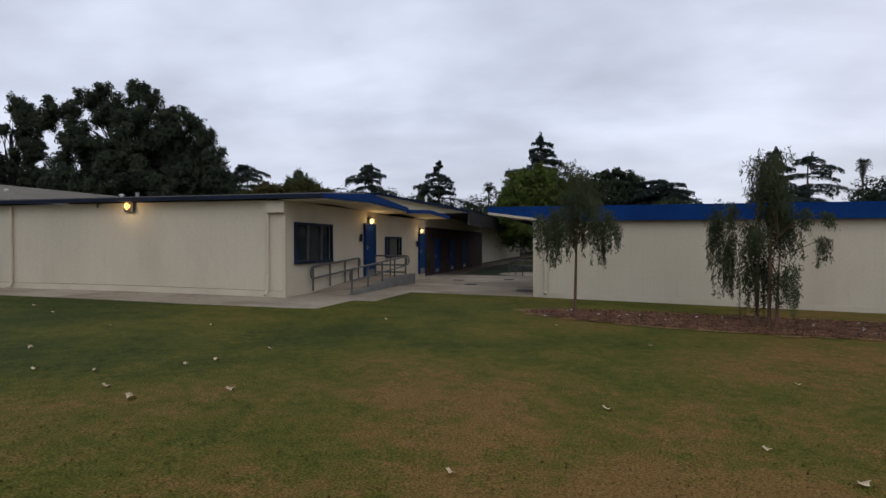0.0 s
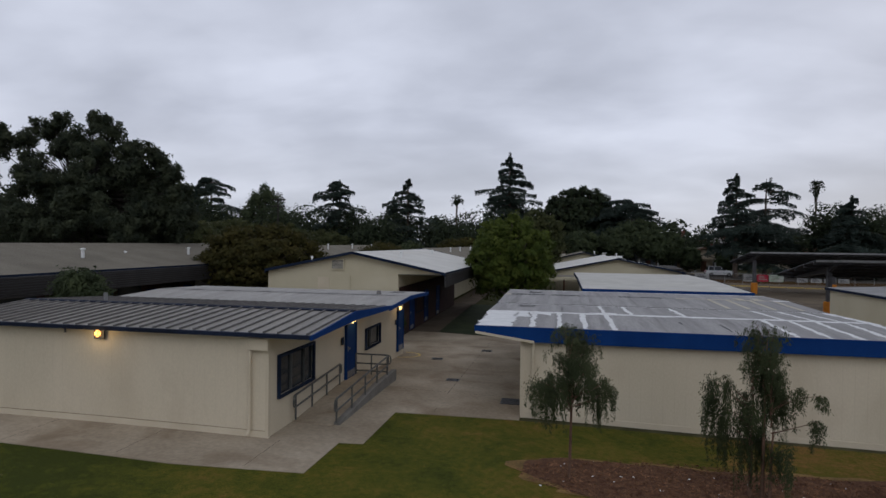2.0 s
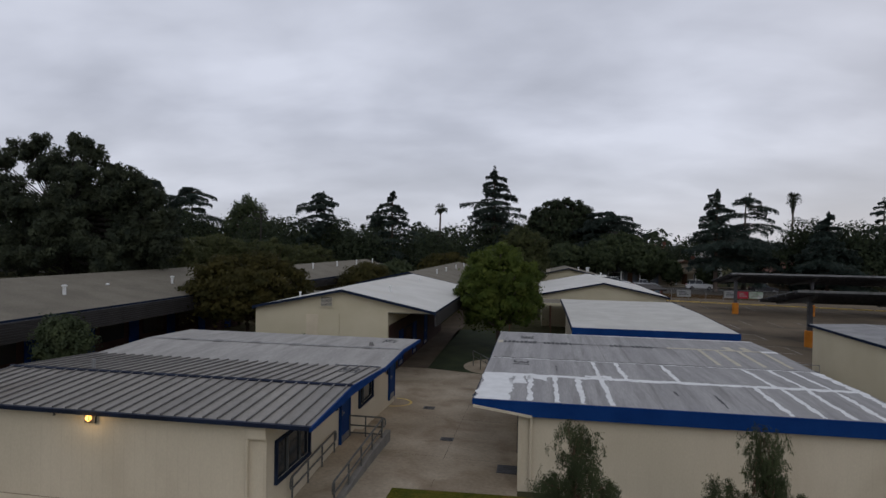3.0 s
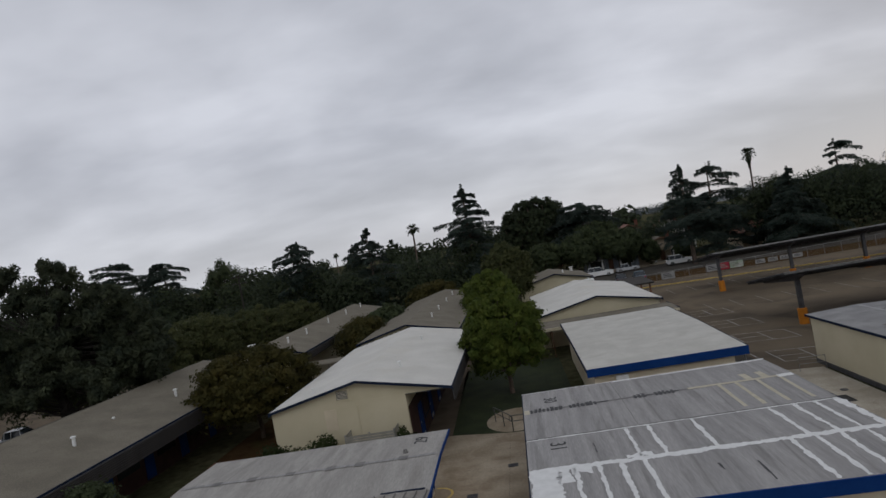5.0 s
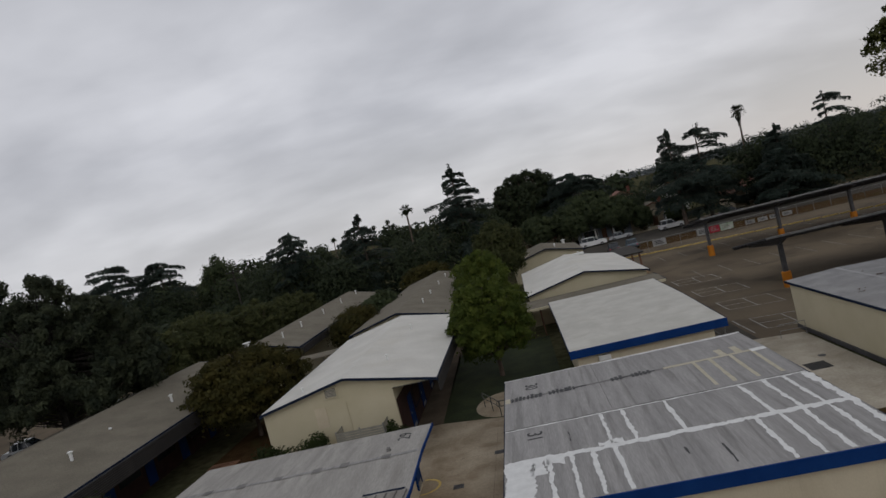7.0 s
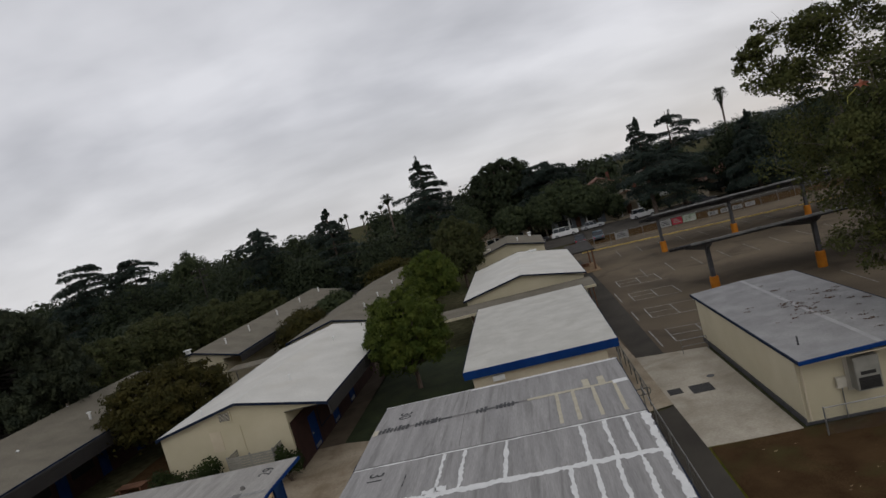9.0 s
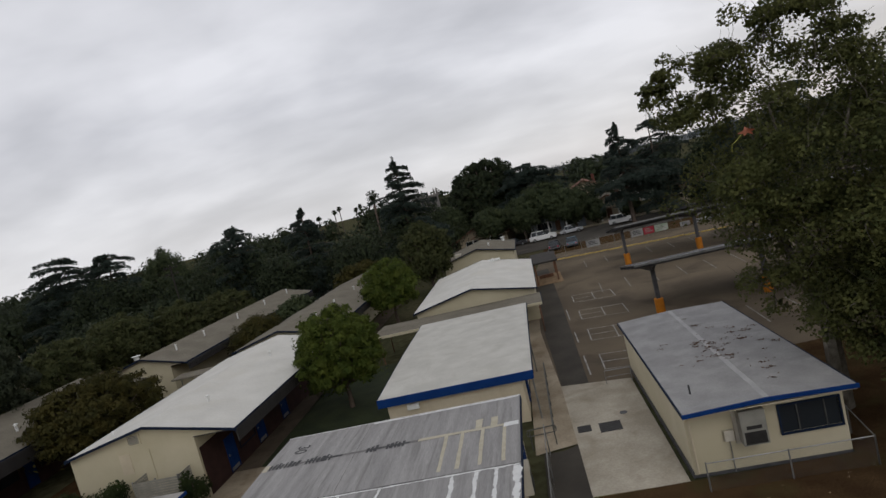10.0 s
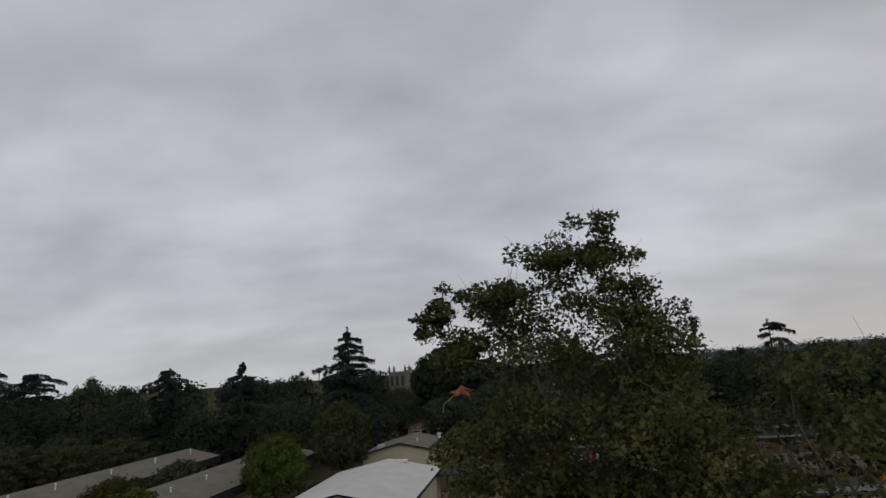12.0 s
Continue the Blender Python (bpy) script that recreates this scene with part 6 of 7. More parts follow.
# ---- houses, church and poles beyond the street ----
def bungalow(x, y, turn, w, d, eave, ridge, wall_mat, roof_mat, label):
    ob = thing("house", (0, 0, 0), label, "house", "street houses")
    shell(ob, -w / 2, w / 2, -d / 2, d / 2, -0.2, eave, wall_mat, {"front": [(-w * 0.38, -w * 0.12, 1.0, 2.3), (w * 0.16, w * 0.4, 1.0, 2.3), (-0.5, 0.5, 0.3, 2.35)]})
    part("roof", slab([(-w / 2 - 0.6, eave - 0.1), (0, ridge), (w / 2 + 0.6, eave - 0.1)], 0.2, -d / 2 - 0.7, d / 2 + 0.5, "y"), roof_mat, ob)
    for yy in (-d / 2 + 0.02, d / 2 - 0.16):
        part("gable", prism([(-w / 2, eave), (w / 2, eave), (0, ridge - 0.25)], yy, yy + 0.14, "y"), wall_mat, ob)
    part("barge_board", slab([(-w / 2 - 0.65, eave - 0.08), (0, ridge + 0.03), (w / 2 + 0.65, eave - 0.08)], 0.25, -d / 2 - 0.78, -d / 2 - 0.7, "y"), M["wood"], ob)
    for a, b in ((-w * 0.38, -w * 0.12), (w * 0.16, w * 0.4)):
        window_in(ob, "x", -d / 2, a, b, 1.0, 2.3, -1, (0.5,), "white")
    part("door", box(-0.5, 0.5, -d / 2 + 0.02, -d / 2 + 0.07, 0.3, 2.35), M["wood"], ob)
    part("porch_roof", slab([(-2.2, eave - 0.15), (0, eave + 0.75), (2.2, eave - 0.15)], 0.16, -d / 2 - 2.4, -d / 2 - 0.72, "y"), roof_mat, ob)
    part("porch_gable", prism([(-2.0, eave - 0.25), (2.0, eave - 0.25), (0, eave + 0.55)], -d / 2 - 2.3, -d / 2 - 2.2, "y"), wall_mat, ob)
    for px in (-1.8, 1.8):
        part("porch_post", box(px - 0.15, px + 0.15, -d / 2 - 2.3, -d / 2 - 2.0, 0, eave - 0.25), M["white"], ob)
    part("porch_step", box(-2.2, 2.2, -d / 2 - 2.5, -d / 2, -0.1, 0.3), M["curb"], ob)
    part("chimney", box(w * 0.2, w * 0.2 + 0.7, d * 0.1, d * 0.1 + 0.7, eave, ridge + 0.7), M["red_brown"], ob)
    ob.matrix_basis = pose(x, y, 0.1, 0, 0, turn)
    return ob


M["house_grey"] = surface("blue_grey_boards", (0.16, 0.18, 0.20), (0.22, 0.24, 0.26), 1, 20, 0.8, 0.1, 0.1)
M["house_tan"] = surface("tan_stucco", (0.36, 0.30, 0.21), (0.45, 0.38, 0.28), 1, 30, 0.9, 0.15, 0.1)
bungalow(-9, 131, -6, 10, 12, 3.0, 5.2, M["house_tan"], M["shingle"], "tan bungalow with grey gabled roof")
bungalow(4.5, 130, -6, 10, 12, 3.0, 5.6, M["house_tan"], M["terracotta"], "tan bungalow with brown gabled porch roof")
bungalow(20, 131, -6, 11, 12, 3.0, 5.4, M["house_grey"], M["shingle"], "blue-grey bungalow with gabled porch")
bungalow(30.6, 131, -6, 11, 12, 3.1, 5.2, M["house_tan"], M["shingle"], "cream bungalow with grey roof behind street trees")
bungalow(51, 128, -6, 11, 12, 3.1, 5.2, M["house_tan"], M["terracotta"], "tan bungalow with terracotta roof behind street trees")
bungalow(29, 152, -6, 11, 12, 5.6, 8.4, M["house_tan"], M["terracotta"], "two-storey tan house with pinkish tiled roof")
bungalow(40, 158, -6, 11, 12, 5.6, 8.0, M["white"], M["terracotta"], "pale two-storey house with tiled roof")
bungalow(-40, 118, 80, 9, 11, 3.0, 5.8, M["white"], M["shingle"], "white gabled house among dark trees")

church = thing("church_tower", (-12.0, 170, 0), "grey stone church tower with pinnacles", "church")
part("tower", box(-14.4, -9.8, 167, 173, 0, 13.8), M["stone"], church)
part("parapet", box(-14.7, -9.5, 166.7, 173.3, 13.4, 14.0), M["stone"], church)
for x in (-14.3, -9.9):
    for y in (167.1, 172.9):
        part("pinnacle", tube([(x, y, 13.9), (x, y, 14.7), (x, y, 15.8)], [0.38, 0.34, 0.05], None, 6), M["stone"], church)
for x in (-13.6, -12.1, -10.6):
    part("belfry_opening", box(x - 0.35, x + 0.35, 166.62, 166.72, 10.2, 12.8), M["tar"], church)
part("nave", prism([(-8.5, 0), (2, 0), (2, 7.5), (-3.2, 11.5), (-8.5, 7.5)], 168, 190, "y"), M["stone"], church)


def power_pole(x, y, h, arm, label):
    ob = thing("power_pole", (x, y, 0), label, "power pole", "power poles")
    part("pole", tube([(x, y, 0), (x, y, h)], [0.16, 0.11], None, 8), M["pole_wood"], ob)
    for z in (h - 0.4, h - 1.5):
        part("cross_arm", box(x - arm / 2, x + arm / 2, y - 0.06, y + 0.06, z - 0.07, z + 0.07), M["pole_wood"], ob)
        for k in (-0.45, -0.25, 0.25, 0.45):
            part("insulator", tube([(x + arm * k, y, z + 0.07), (x + arm * k, y, z + 0.25)], 0.05, None, 6), M["dark_steel"], ob)


power_pole(-46.3, 94.4, 13.0, 2.6, "timber power pole with cross arms among trees")
power_pole(16.0, 124.5, 11.0, 2.2, "timber power pole beside the street")
power_pole(24.0, 140.0, 12.0, 2.2, "timber power pole behind the houses")

# tarpaulin and kite
bm = bmesh.new()
cols = [[bm.verts.new((28.6 + 0.35 * i + 0.1 * j, 32.6 + 0.3 * j - 0.1 * i, 0.45 + 0.35 * math.sin(i * 0.9) * math.cos(j * 1.1))) for j in range(6)] for i in range(7)]
for i in range(6):
    for j in range(5):
        bm.faces.new((cols[i][j], cols[i + 1][j], cols[i + 1][j + 1], cols[i][j + 1]))
bmesh.ops.solidify(bm, geom=bm.faces[:], thickness=0.02)
for v in bm.verts:
    v.co.z = max(v.co.z, 0.03)
single("tarpaulin", bm, M["tarp"], (29.6, 33.2, 0.02), "crumpled blue tarpaulin heap on bare soil", "tarpaulin")
kite = thing("kite", (21.3, 25.9, 12.95), "faded orange star-shaped kite with yellow ribbon caught in branches", "kite")
bm = bmesh.new()
mid_v = bm.verts.new((21.3, 25.8, 13.12))
ring = []
for i in range(10):
    a = 2 * math.pi * i / 10 + 0.35
    r = (0.40, 0.21, 0.33, 0.18, 0.38, 0.20, 0.30, 0.16, 0.36, 0.2)[i]
    ring.append(bm.verts.new((21.3 + r * math.cos(a), 25.9 + 0.15 * math.cos(a) + 0.3 * r * math.sin(a), 13.05 + 0.5 * r * math.sin(a) - 0.22 * abs(math.cos(a)) * r)))
for i in range(10):
    bm.faces.new((ring[i], ring[(i + 1) % 10], mid_v))
bmesh.ops.solidify(bm, geom=bm.faces[:], thickness=0.01)
part("sail", bm, M["kite"], kite)
part("ribbon", tube([(21.1, 25.9, 12.95), (20.9, 25.85, 12.8), (20.75, 25.9, 12.7), (20.7, 25.9, 12.45)], 0.012, None, 5), M["yellow_string"], kite, "yellow ribbon tail")

# ---- trees ----
def grain(rng, n):
    v = rng.normal(0, 1, (n, 3))
    return v / np.linalg.norm(v, axis=1)[:, None]


def leaf_quads(pts, size, rng, flat=0.0, aspect=0.55, spread=0.35):
    """Small rhombic leaves at points; flat 1 lays them level."""
    n = len(pts)
    u = grain(rng, n)
    u[:, 2] *= 1 - flat
    u /= np.linalg.norm(u, axis=1)[:, None]
    w = np.cross(u, grain(rng, n) * [1 - flat * 0.8, 1 - flat * 0.8, 1] + [0, 0, flat])
    w /= np.linalg.norm(w, axis=1)[:, None] + 1e-9
    s = (size * rng.uniform(1 - spread, 1 + spread, n))[:, None]
    v = np.stack([pts - u * s, pts + w * s * aspect, pts + u * s, pts - w * s * aspect], 1)
    return v.reshape(-1, 3), np.arange(4 * n).reshape(-1, 4)


def lobed_leaves(pts, size, rng):
    """Broad five-lobed leaves, cupped a little, hanging at all angles."""
    n = len(pts)
    u = grain(rng, n) * [1, 1, 0.7]
    u /= np.linalg.norm(u, axis=1)[:, None]
    w = np.cross(u, grain(rng, n))
    w /= np.linalg.norm(w, axis=1)[:, None]
    k = np.cross(u, w)
    s = (size * rng.uniform(0.6, 1.25, n))[:, None]
    shape = [(-1.0, 0.0, 0.0), (-0.25, -0.75, 0.18), (0.15, -0.35, 0.0), (1.0, 0.0, 0.15), (0.15, 0.35, 0.0), (-0.25, 0.75, 0.18)]
    v = np.stack([pts + s * (a * u + b * w + c * k) for a, b, c in shape], 1)
    return v.reshape(-1, 3), np.arange(6 * n).reshape(-1, 6)


def clump(rng, centre, radii, n, hollow=0.45):
    d = grain(rng, n)
    r = hollow + (1 - hollow) * rng.random(n) ** 0.7
    return np.asarray(centre) + d * r[:, None] * np.asarray(radii)


def shell_leaves(rng, centre, radii, n, size, up=0.3, depth=0.4, aspect=0.62, loose=0.6):
    """A tuft of foliage: leaves over the upper and outer skin of a lumpy ball, lying along its surface."""
    d = grain(rng, n)
    d[:, 2] += up
    d /= np.linalg.norm(d, axis=1)[:, None]
    ph = rng.uniform(0, 6.283, 3)
    lump = 1.0 + 0.13 * np.sin(4.0 * d[:, 0] + ph[0]) + 0.13 * np.sin(4.5 * d[:, 1] + ph[1]) + 0.10 * np.sin(6.0 * d[:, 2] + ph[2])
    p = np.asarray(centre) + d * ((1.0 - depth * rng.random(n) ** 1.6 + 0.35 * rng.random(n) ** 7) * lump)[:, None] * np.asarray(radii)
    face = d + loose * rng.normal(0, 0.6, (n, 3))
    u = np.cross(face, grain(rng, n))
    u /= np.linalg.norm(u, axis=1)[:, None] + 1e-9
    w = np.cross(face, u)
    w /= np.linalg.norm(w, axis=1)[:, None] + 1e-9
    s = (size * rng.uniform(0.6, 1.35, n))[:, None]
    v = np.stack([p - u * s, p + w * s * aspect, p + u * s, p - w * s * aspect], 1)
    return v.reshape(-1, 3), np.arange(4 * n).reshape(-1, 4), np.repeat(d, 4, 0)


def limb(a, b, ra, rb, rng, bm, bend=0.12, steps=5):
    a, b = Vector(a), Vector(b)
    span = (b - a).length
    pts, off = [], Vector(rng.normal(0, bend * span, 3))
    for i in range(steps + 1):
        t = i / steps
        pts.append(a.lerp(b, t) + off * math.sin(math.pi * t) * 0.5)
    tube(pts, [ra + (rb - ra) * i / steps for i in range(steps + 1)], bm, 6)


def puffed(quads, pts, centre):
    """Give each leaf the direction from its clump's middle, for soft rounded shading."""
    v, f = quads
    d = pts - np.asarray(centre)
    d = d / (np.linalg.norm(d, axis=1)[:, None] + 1e-6)
    return v, f, np.repeat(d, len(v) // len(pts), 0)


def set_puff(ob, arrays):
    field = np.concatenate([q[2] if len(q) > 2 else np.zeros((len(q[0]), 3)) for q in arrays])
    at = ob.data.attributes.new("puff", "FLOAT_VECTOR", "POINT")
    at.data.foreach_set("vector", field.astype(np.float32).ravel())


def finish(name, at, wood_bm, wood_mat, leaf_arrays, leaf_mat_, label, group, category="tree"):
    ob = thing(name, at, label, category, group)
    part("trunk", wood_bm, wood_mat, ob)
    verts, faces, base = [], [], 0
    for v, f, *_ in leaf_arrays:
        verts.append(v - np.asarray(at))
        faces += (f + base).tolist()
        base += len(v)
    cr = fast("crown", np.concatenate(verts), faces, leaf_mat_)
    set_puff(cr, leaf_arrays)
    cr.parent = ob
    return ob


def broadleaf(x, y, height, width, leaf, seed, label, group="broad-leaved trees", n=7000, size=0.17, low=0.25, clumps=46, name="tree", tilt=0.0, gap=0.62, depth=None):
    """A round-headed tree: trunk, limbs, and leaf clumps with an uneven outline."""
    rng = np.random.default_rng(seed)
    g = gz(x, y)
    bm = bmesh.new()
    mid_z = g + height * (low + 1) / 2
    half = height * (1 - low) / 2
    fork = Vector((x, y, g + height * (low + 0.08)))
    limb((x, y, g - 0.1), fork, 0.028 * height, 0.02 * height, rng, bm, 0.04)
    arrays = []
    big = np.array([width / 2, (depth or width) / 2, half])
    for i in range(clumps):
        f = (i + 0.5) / clumps
        dz = 1.0 - 1.75 * f
        a = 2.39996 * i + rng.normal(0, 0.35)
        d = np.array([math.cos(a) * math.sqrt(max(0, 1 - dz * dz)), math.sin(a) * math.sqrt(max(0, 1 - dz * dz)), dz])
        cr = rng.uniform(0.8, 1.3) * 1.65 / math.sqrt(clumps)
        c = np.array([x + tilt * d[2] * half, y, mid_z]) + d * big * (1.0 - 0.75 * cr) * rng.uniform(0.80, 1.06)
        if i % 2 == 0:
            limb(fork.lerp(Vector((x, y, mid_z)), rng.random() * 0.7), c, 0.010 * height, 0.003 * height, rng, bm)
        k = int(n / clumps * rng.uniform(0.75, 1.25))
        arrays.append(shell_leaves(rng, c, (cr * width / 2, cr * width / 2, cr * 0.85 * max(half, width * 0.35)), k, size, 0.3, 0.6, 0.62, 0.95))
    arrays.append(shell_leaves(rng, (x, y, mid_z - 0.05 * half), big * 0.74, int(n * 0.2), size * 1.5, 0.0, 0.5))
    return finish(name, (x, y, g), bm, M["bark"], arrays, leaf, label, group)


def conifer(x, y, height, width, seed, label, flat_top=False, start=0.12, gap=1.0, leaf="cedar", density=1.0, group="cedars", bare=0.0, slope=0.62, off=0.0):
    """A cedar: level boughs in loose tiers round a straight trunk, each a flat spray with a drooping ragged
    edge, and sky between the tiers."""
    rng = np.random.default_rng(seed)
    bm = bmesh.new()
    tube([(x, y, -0.1), (x, y, height * 0.5), (x + 0.1, y, height * 0.985)], [0.024 * height, 0.014 * height, 0.03], bm, 7)
    arrays = []
    z = height * start
    while z < height * 0.985:
        left = height - z
        if flat_top:
            r = width / 2 * min(1.0, 0.34 + 0.9 * (left / height) ** 0.55 * 1.25)
        else:
            r = min(width / 2, 0.35 + slope * left)
        lop = rng.uniform(0, 2 * math.pi)
        for b in range(9 if left > 0.3 * height else 8):
            if rng.random() < 0.10 + bare * (left < 0.5 * height):
                continue
            a = rng.uniform(0, 2 * math.pi)
            reach = max(0.5, r * rng.uniform(0.5, 1.1) * (1.0 + 0.22 * math.cos(a - lop)))
            root = np.array([x + off * z / height, y, z + rng.normal(0, 0.22 * gap)])
            way = np.array([math.cos(a), math.sin(a), 0])
            lift = rng.uniform(0.05, 0.22) if flat_top else rng.uniform(0.0, 0.16)
            sag = lift + rng.uniform(0.04, 0.20)
            along = lambda q: root + way * (reach * q)[:, None] + np.array([0, 0, 1]) * (reach * (lift * q - sag * q ** 2))[:, None]
            path = along(np.linspace(0, 0.92, 4))
            tube(path.tolist(), [0.05 + 0.0022 * height, 0.05, 0.035, 0.015], bm, 4, False)
            k = int(100 * density * max(1.0, reach))
            q = rng.random(k) ** 0.65
            p = along(q)
            side = np.array([-way[1], way[0], 0])
            wide = reach * 0.33 * np.sin(np.pi * np.clip(0.12 + q * 0.84, 0, 1)) * (0.75 + 0.4 * np.sin(q * 23 + b))
            t = rng.uniform(-1, 1, k)
            p += side * (t * wide)[:, None]
            p[:, 2] += rng.normal(0, 0.08, k) - 0.08 * reach * t ** 2 - 0.6 * rng.random(k) ** 2.5 * (0.3 + 0.7 * q)
            arrays.append(leaf_quads(p, 0.19, rng, 0.6, 0.42))
        z += gap * rng.uniform(0.8, 1.35) * (0.8 if left < 0.2 * height else 1.0)
    arrays.append(leaf_quads(clump(rng, (x + off, y, height * 0.97), (0.3, 0.3, height * 0.03), 60), 0.15, rng, 0.3))
    return finish("cedar_tree", (x, y, 0), bm, M["bark"], arrays, M[leaf], label, group)


def pine(x, y, height, width, seed, label, clumps=90, lean=0.0, tops=()):
    """A big dense pine: dark rounded tufts of fine needles on rising limbs, ragged at the top.
    tops: (offset, height, radius) of tufts that stand clear of the crown."""
    rng = np.random.default_rng(seed)
    bm = bmesh.new()
    top = Vector((x + lean, y, height * 0.86))
    limb((x, y, -0.1), top, 0.036 * height, 0.010 * height, rng, bm, 0.03, 8)
    spots = []
    for i in range(clumps):
        f = 0.34 + 0.62 * rng.random() ** 0.85
        r = (0.32 + 0.68 * math.sin(math.pi * (0.14 + 0.70 * f))) * width / 2 * rng.uniform(0.2, 1.05)
        a = rng.uniform(0, 2 * math.pi)
        c = np.array([x + lean * f + r * math.cos(a), y + 0.7 * r * math.sin(a), height * f * (1.0 - 0.45 * (2 * r / width) ** 2 * (f > 0.55))])
        if c[0] < x - 0.22 * width and c[2] < 0.72 * height and rng.random() < 0.55:
            continue
        spots.append((c, width * rng.uniform(0.042, 0.066), f))
    for o, h, r in tops:
        for i in range(5):
            spots.append((np.array([x + o, y, h - 0.5 * r]) + grain(rng, 1)[0] * [r, r, 0.8 * r] * rng.uniform(0.2, 0.9), rng.uniform(0.45, 0.75) * r, 0.9))
    arrays = []
    for c, cr, f in spots:
        root = Vector((x, y, -0.1)).lerp(top, max(0.15, min(0.98, f * 0.8)))
        limb(root, c, 0.004 * height, 0.02, rng, bm, 0.10, 4)
        k = int(150 * (cr / 0.9) ** 1.8) + 24
        for j in range(4):
            q = c + grain(rng, 1)[0] * cr * rng.uniform(0.4, 0.95)
            sr = cr * rng.uniform(0.42, 0.72)
            arrays.append(shell_leaves(rng, q, (sr, sr, sr * 1.1), k, 0.15, 0.25, 0.7, 0.34, 1.4))
    return finish("pine_tree", (x, y, 0), bm, M["pole_wood"], arrays, M["pine"], label, "big pines")


def palm(x, y, height, seed, label, skirt=1.5, size=1.6):
    rng = np.random.default_rng(seed)
    bm = bmesh.new()
    tube([(x, y, -0.1), (x, y, height * 0.5), (x + 0.2, y, height - 0.4)], [0.4, 0.26, 0.24], bm, 8)
    arrays = []
    for i in range(46):
        a = rng.uniform(0, 2 * math.pi)
        e = rng.uniform(-0.7, 1.3)
        root = np.array([x + 0.2, y, height - 0.3])
        d = np.array([math.cos(a) * math.cos(e), math.sin(a) * math.cos(e), math.sin(e)])
        s = np.linspace(0.3, 1, 9)
        p = root + d * (s * size)[:, None] - np.array([0, 0, 1]) * (s ** 2 * size * 0.28)[:, None]
        arrays.append(leaf_quads(np.repeat(p, 3, 0) + rng.normal(0, 0.06, (27, 3)), 0.28, rng, 0.2, 0.14))
    p = clump(rng, (x + 0.15, y, height - 0.6 - skirt / 2), (1.15, 1.15, skirt * 0.75), 520, 0.3)
    p[:, :2] = (p[:, :2] - [x, y]) * np.clip((p[:, 2:] - (height - 1.4 - skirt)) / (skirt + 0.6), 0.3, 1) + [x, y]
    arrays.append(leaf_quads(p, 0.3, rng, 0.0, 0.3))
    return finish("palm_tree", (x, y, 0), bm, M["bark"], arrays, M["palm"], label, "palms")


def pepper_tree(x, y, height, width, seed, label, tufts, two=False, strands=15):
    """A young weeping tree: thin stem, arching twigs, each with a few long hanging strands of narrow leaflets.
    tufts: (offset, height, radius, length) of each hanging tuft."""
    rng = np.random.default_rng(seed)
    g = gz(x, y)
    bm = bmesh.new()
    stems = [(x, y)] + ([(x - 0.22, y + 0.1), (x + 0.12, y - 0.05)] if two else [])
    for i, (sx, sy) in enumerate(stems):
        limb((sx, sy, g - 0.05), (sx + 0.05, sy, g + height * (0.8 - 0.2 * i)), 0.042, 0.016, rng, bm, 0.03, 6)
    arrays = []
    for off, f, rad, length in tufts:
        deep = rng.uniform(-0.5, 0.5) * width * 0.6
        c = np.array([x + off, y + deep, g + height * f])
        sx, sy = min(stems, key=lambda q: abs(q[0] - c[0]))
        limb((sx, sy, g + height * min(0.76, f * 0.78)), c, 0.014, 0.005, rng, bm, 0.14, 5)
        for i in range(strands):
            q = c + np.array([rng.normal(0, rad * 1.15), rng.normal(0, rad * 1.15), rng.normal(0.02, rad * 0.6)])
            drop = length * rng.uniform(0.3, 1.15)
            k = max(4, int(105 * drop))
            s = np.sort(rng.random(k))
            sway = rng.normal(0, 0.06, 2)
            fan = 0.038 * (1.0 - 0.6 * s)
            p = np.stack([q[0] + sway[0] * s + rng.normal(0, 1, k) * fan, q[1] + sway[1] * s + rng.normal(0, 1, k) * fan, q[2] - s * drop], 1)
            p = p[p[:, 2] > g + 0.12]
            n = len(p)
            if not n:
                continue
            u = rng.normal(0, 0.45, (n, 3))
            u[:, 2] = -np.abs(rng.normal(0.95, 0.3, n))
            u /= np.linalg.norm(u, axis=1)[:, None]
            w = np.cross(u, grain(rng, n))
            w /= np.linalg.norm(w, axis=1)[:, None]
            ln = rng.uniform(0.05, 0.10, n)[:, None]
            v = np.stack([p, p + u * ln * 0.5 + w * 0.008, p + u * ln, p + u * ln * 0.5 - w * 0.008], 1)
            arrays.append((v.reshape(-1, 3), np.arange(4 * n).reshape(-1, 4)))
    return finish("pepper_tree", (x, y, g), bm, M["pepper_bark"], arrays, M["pepper"], label, "young pepper trees")


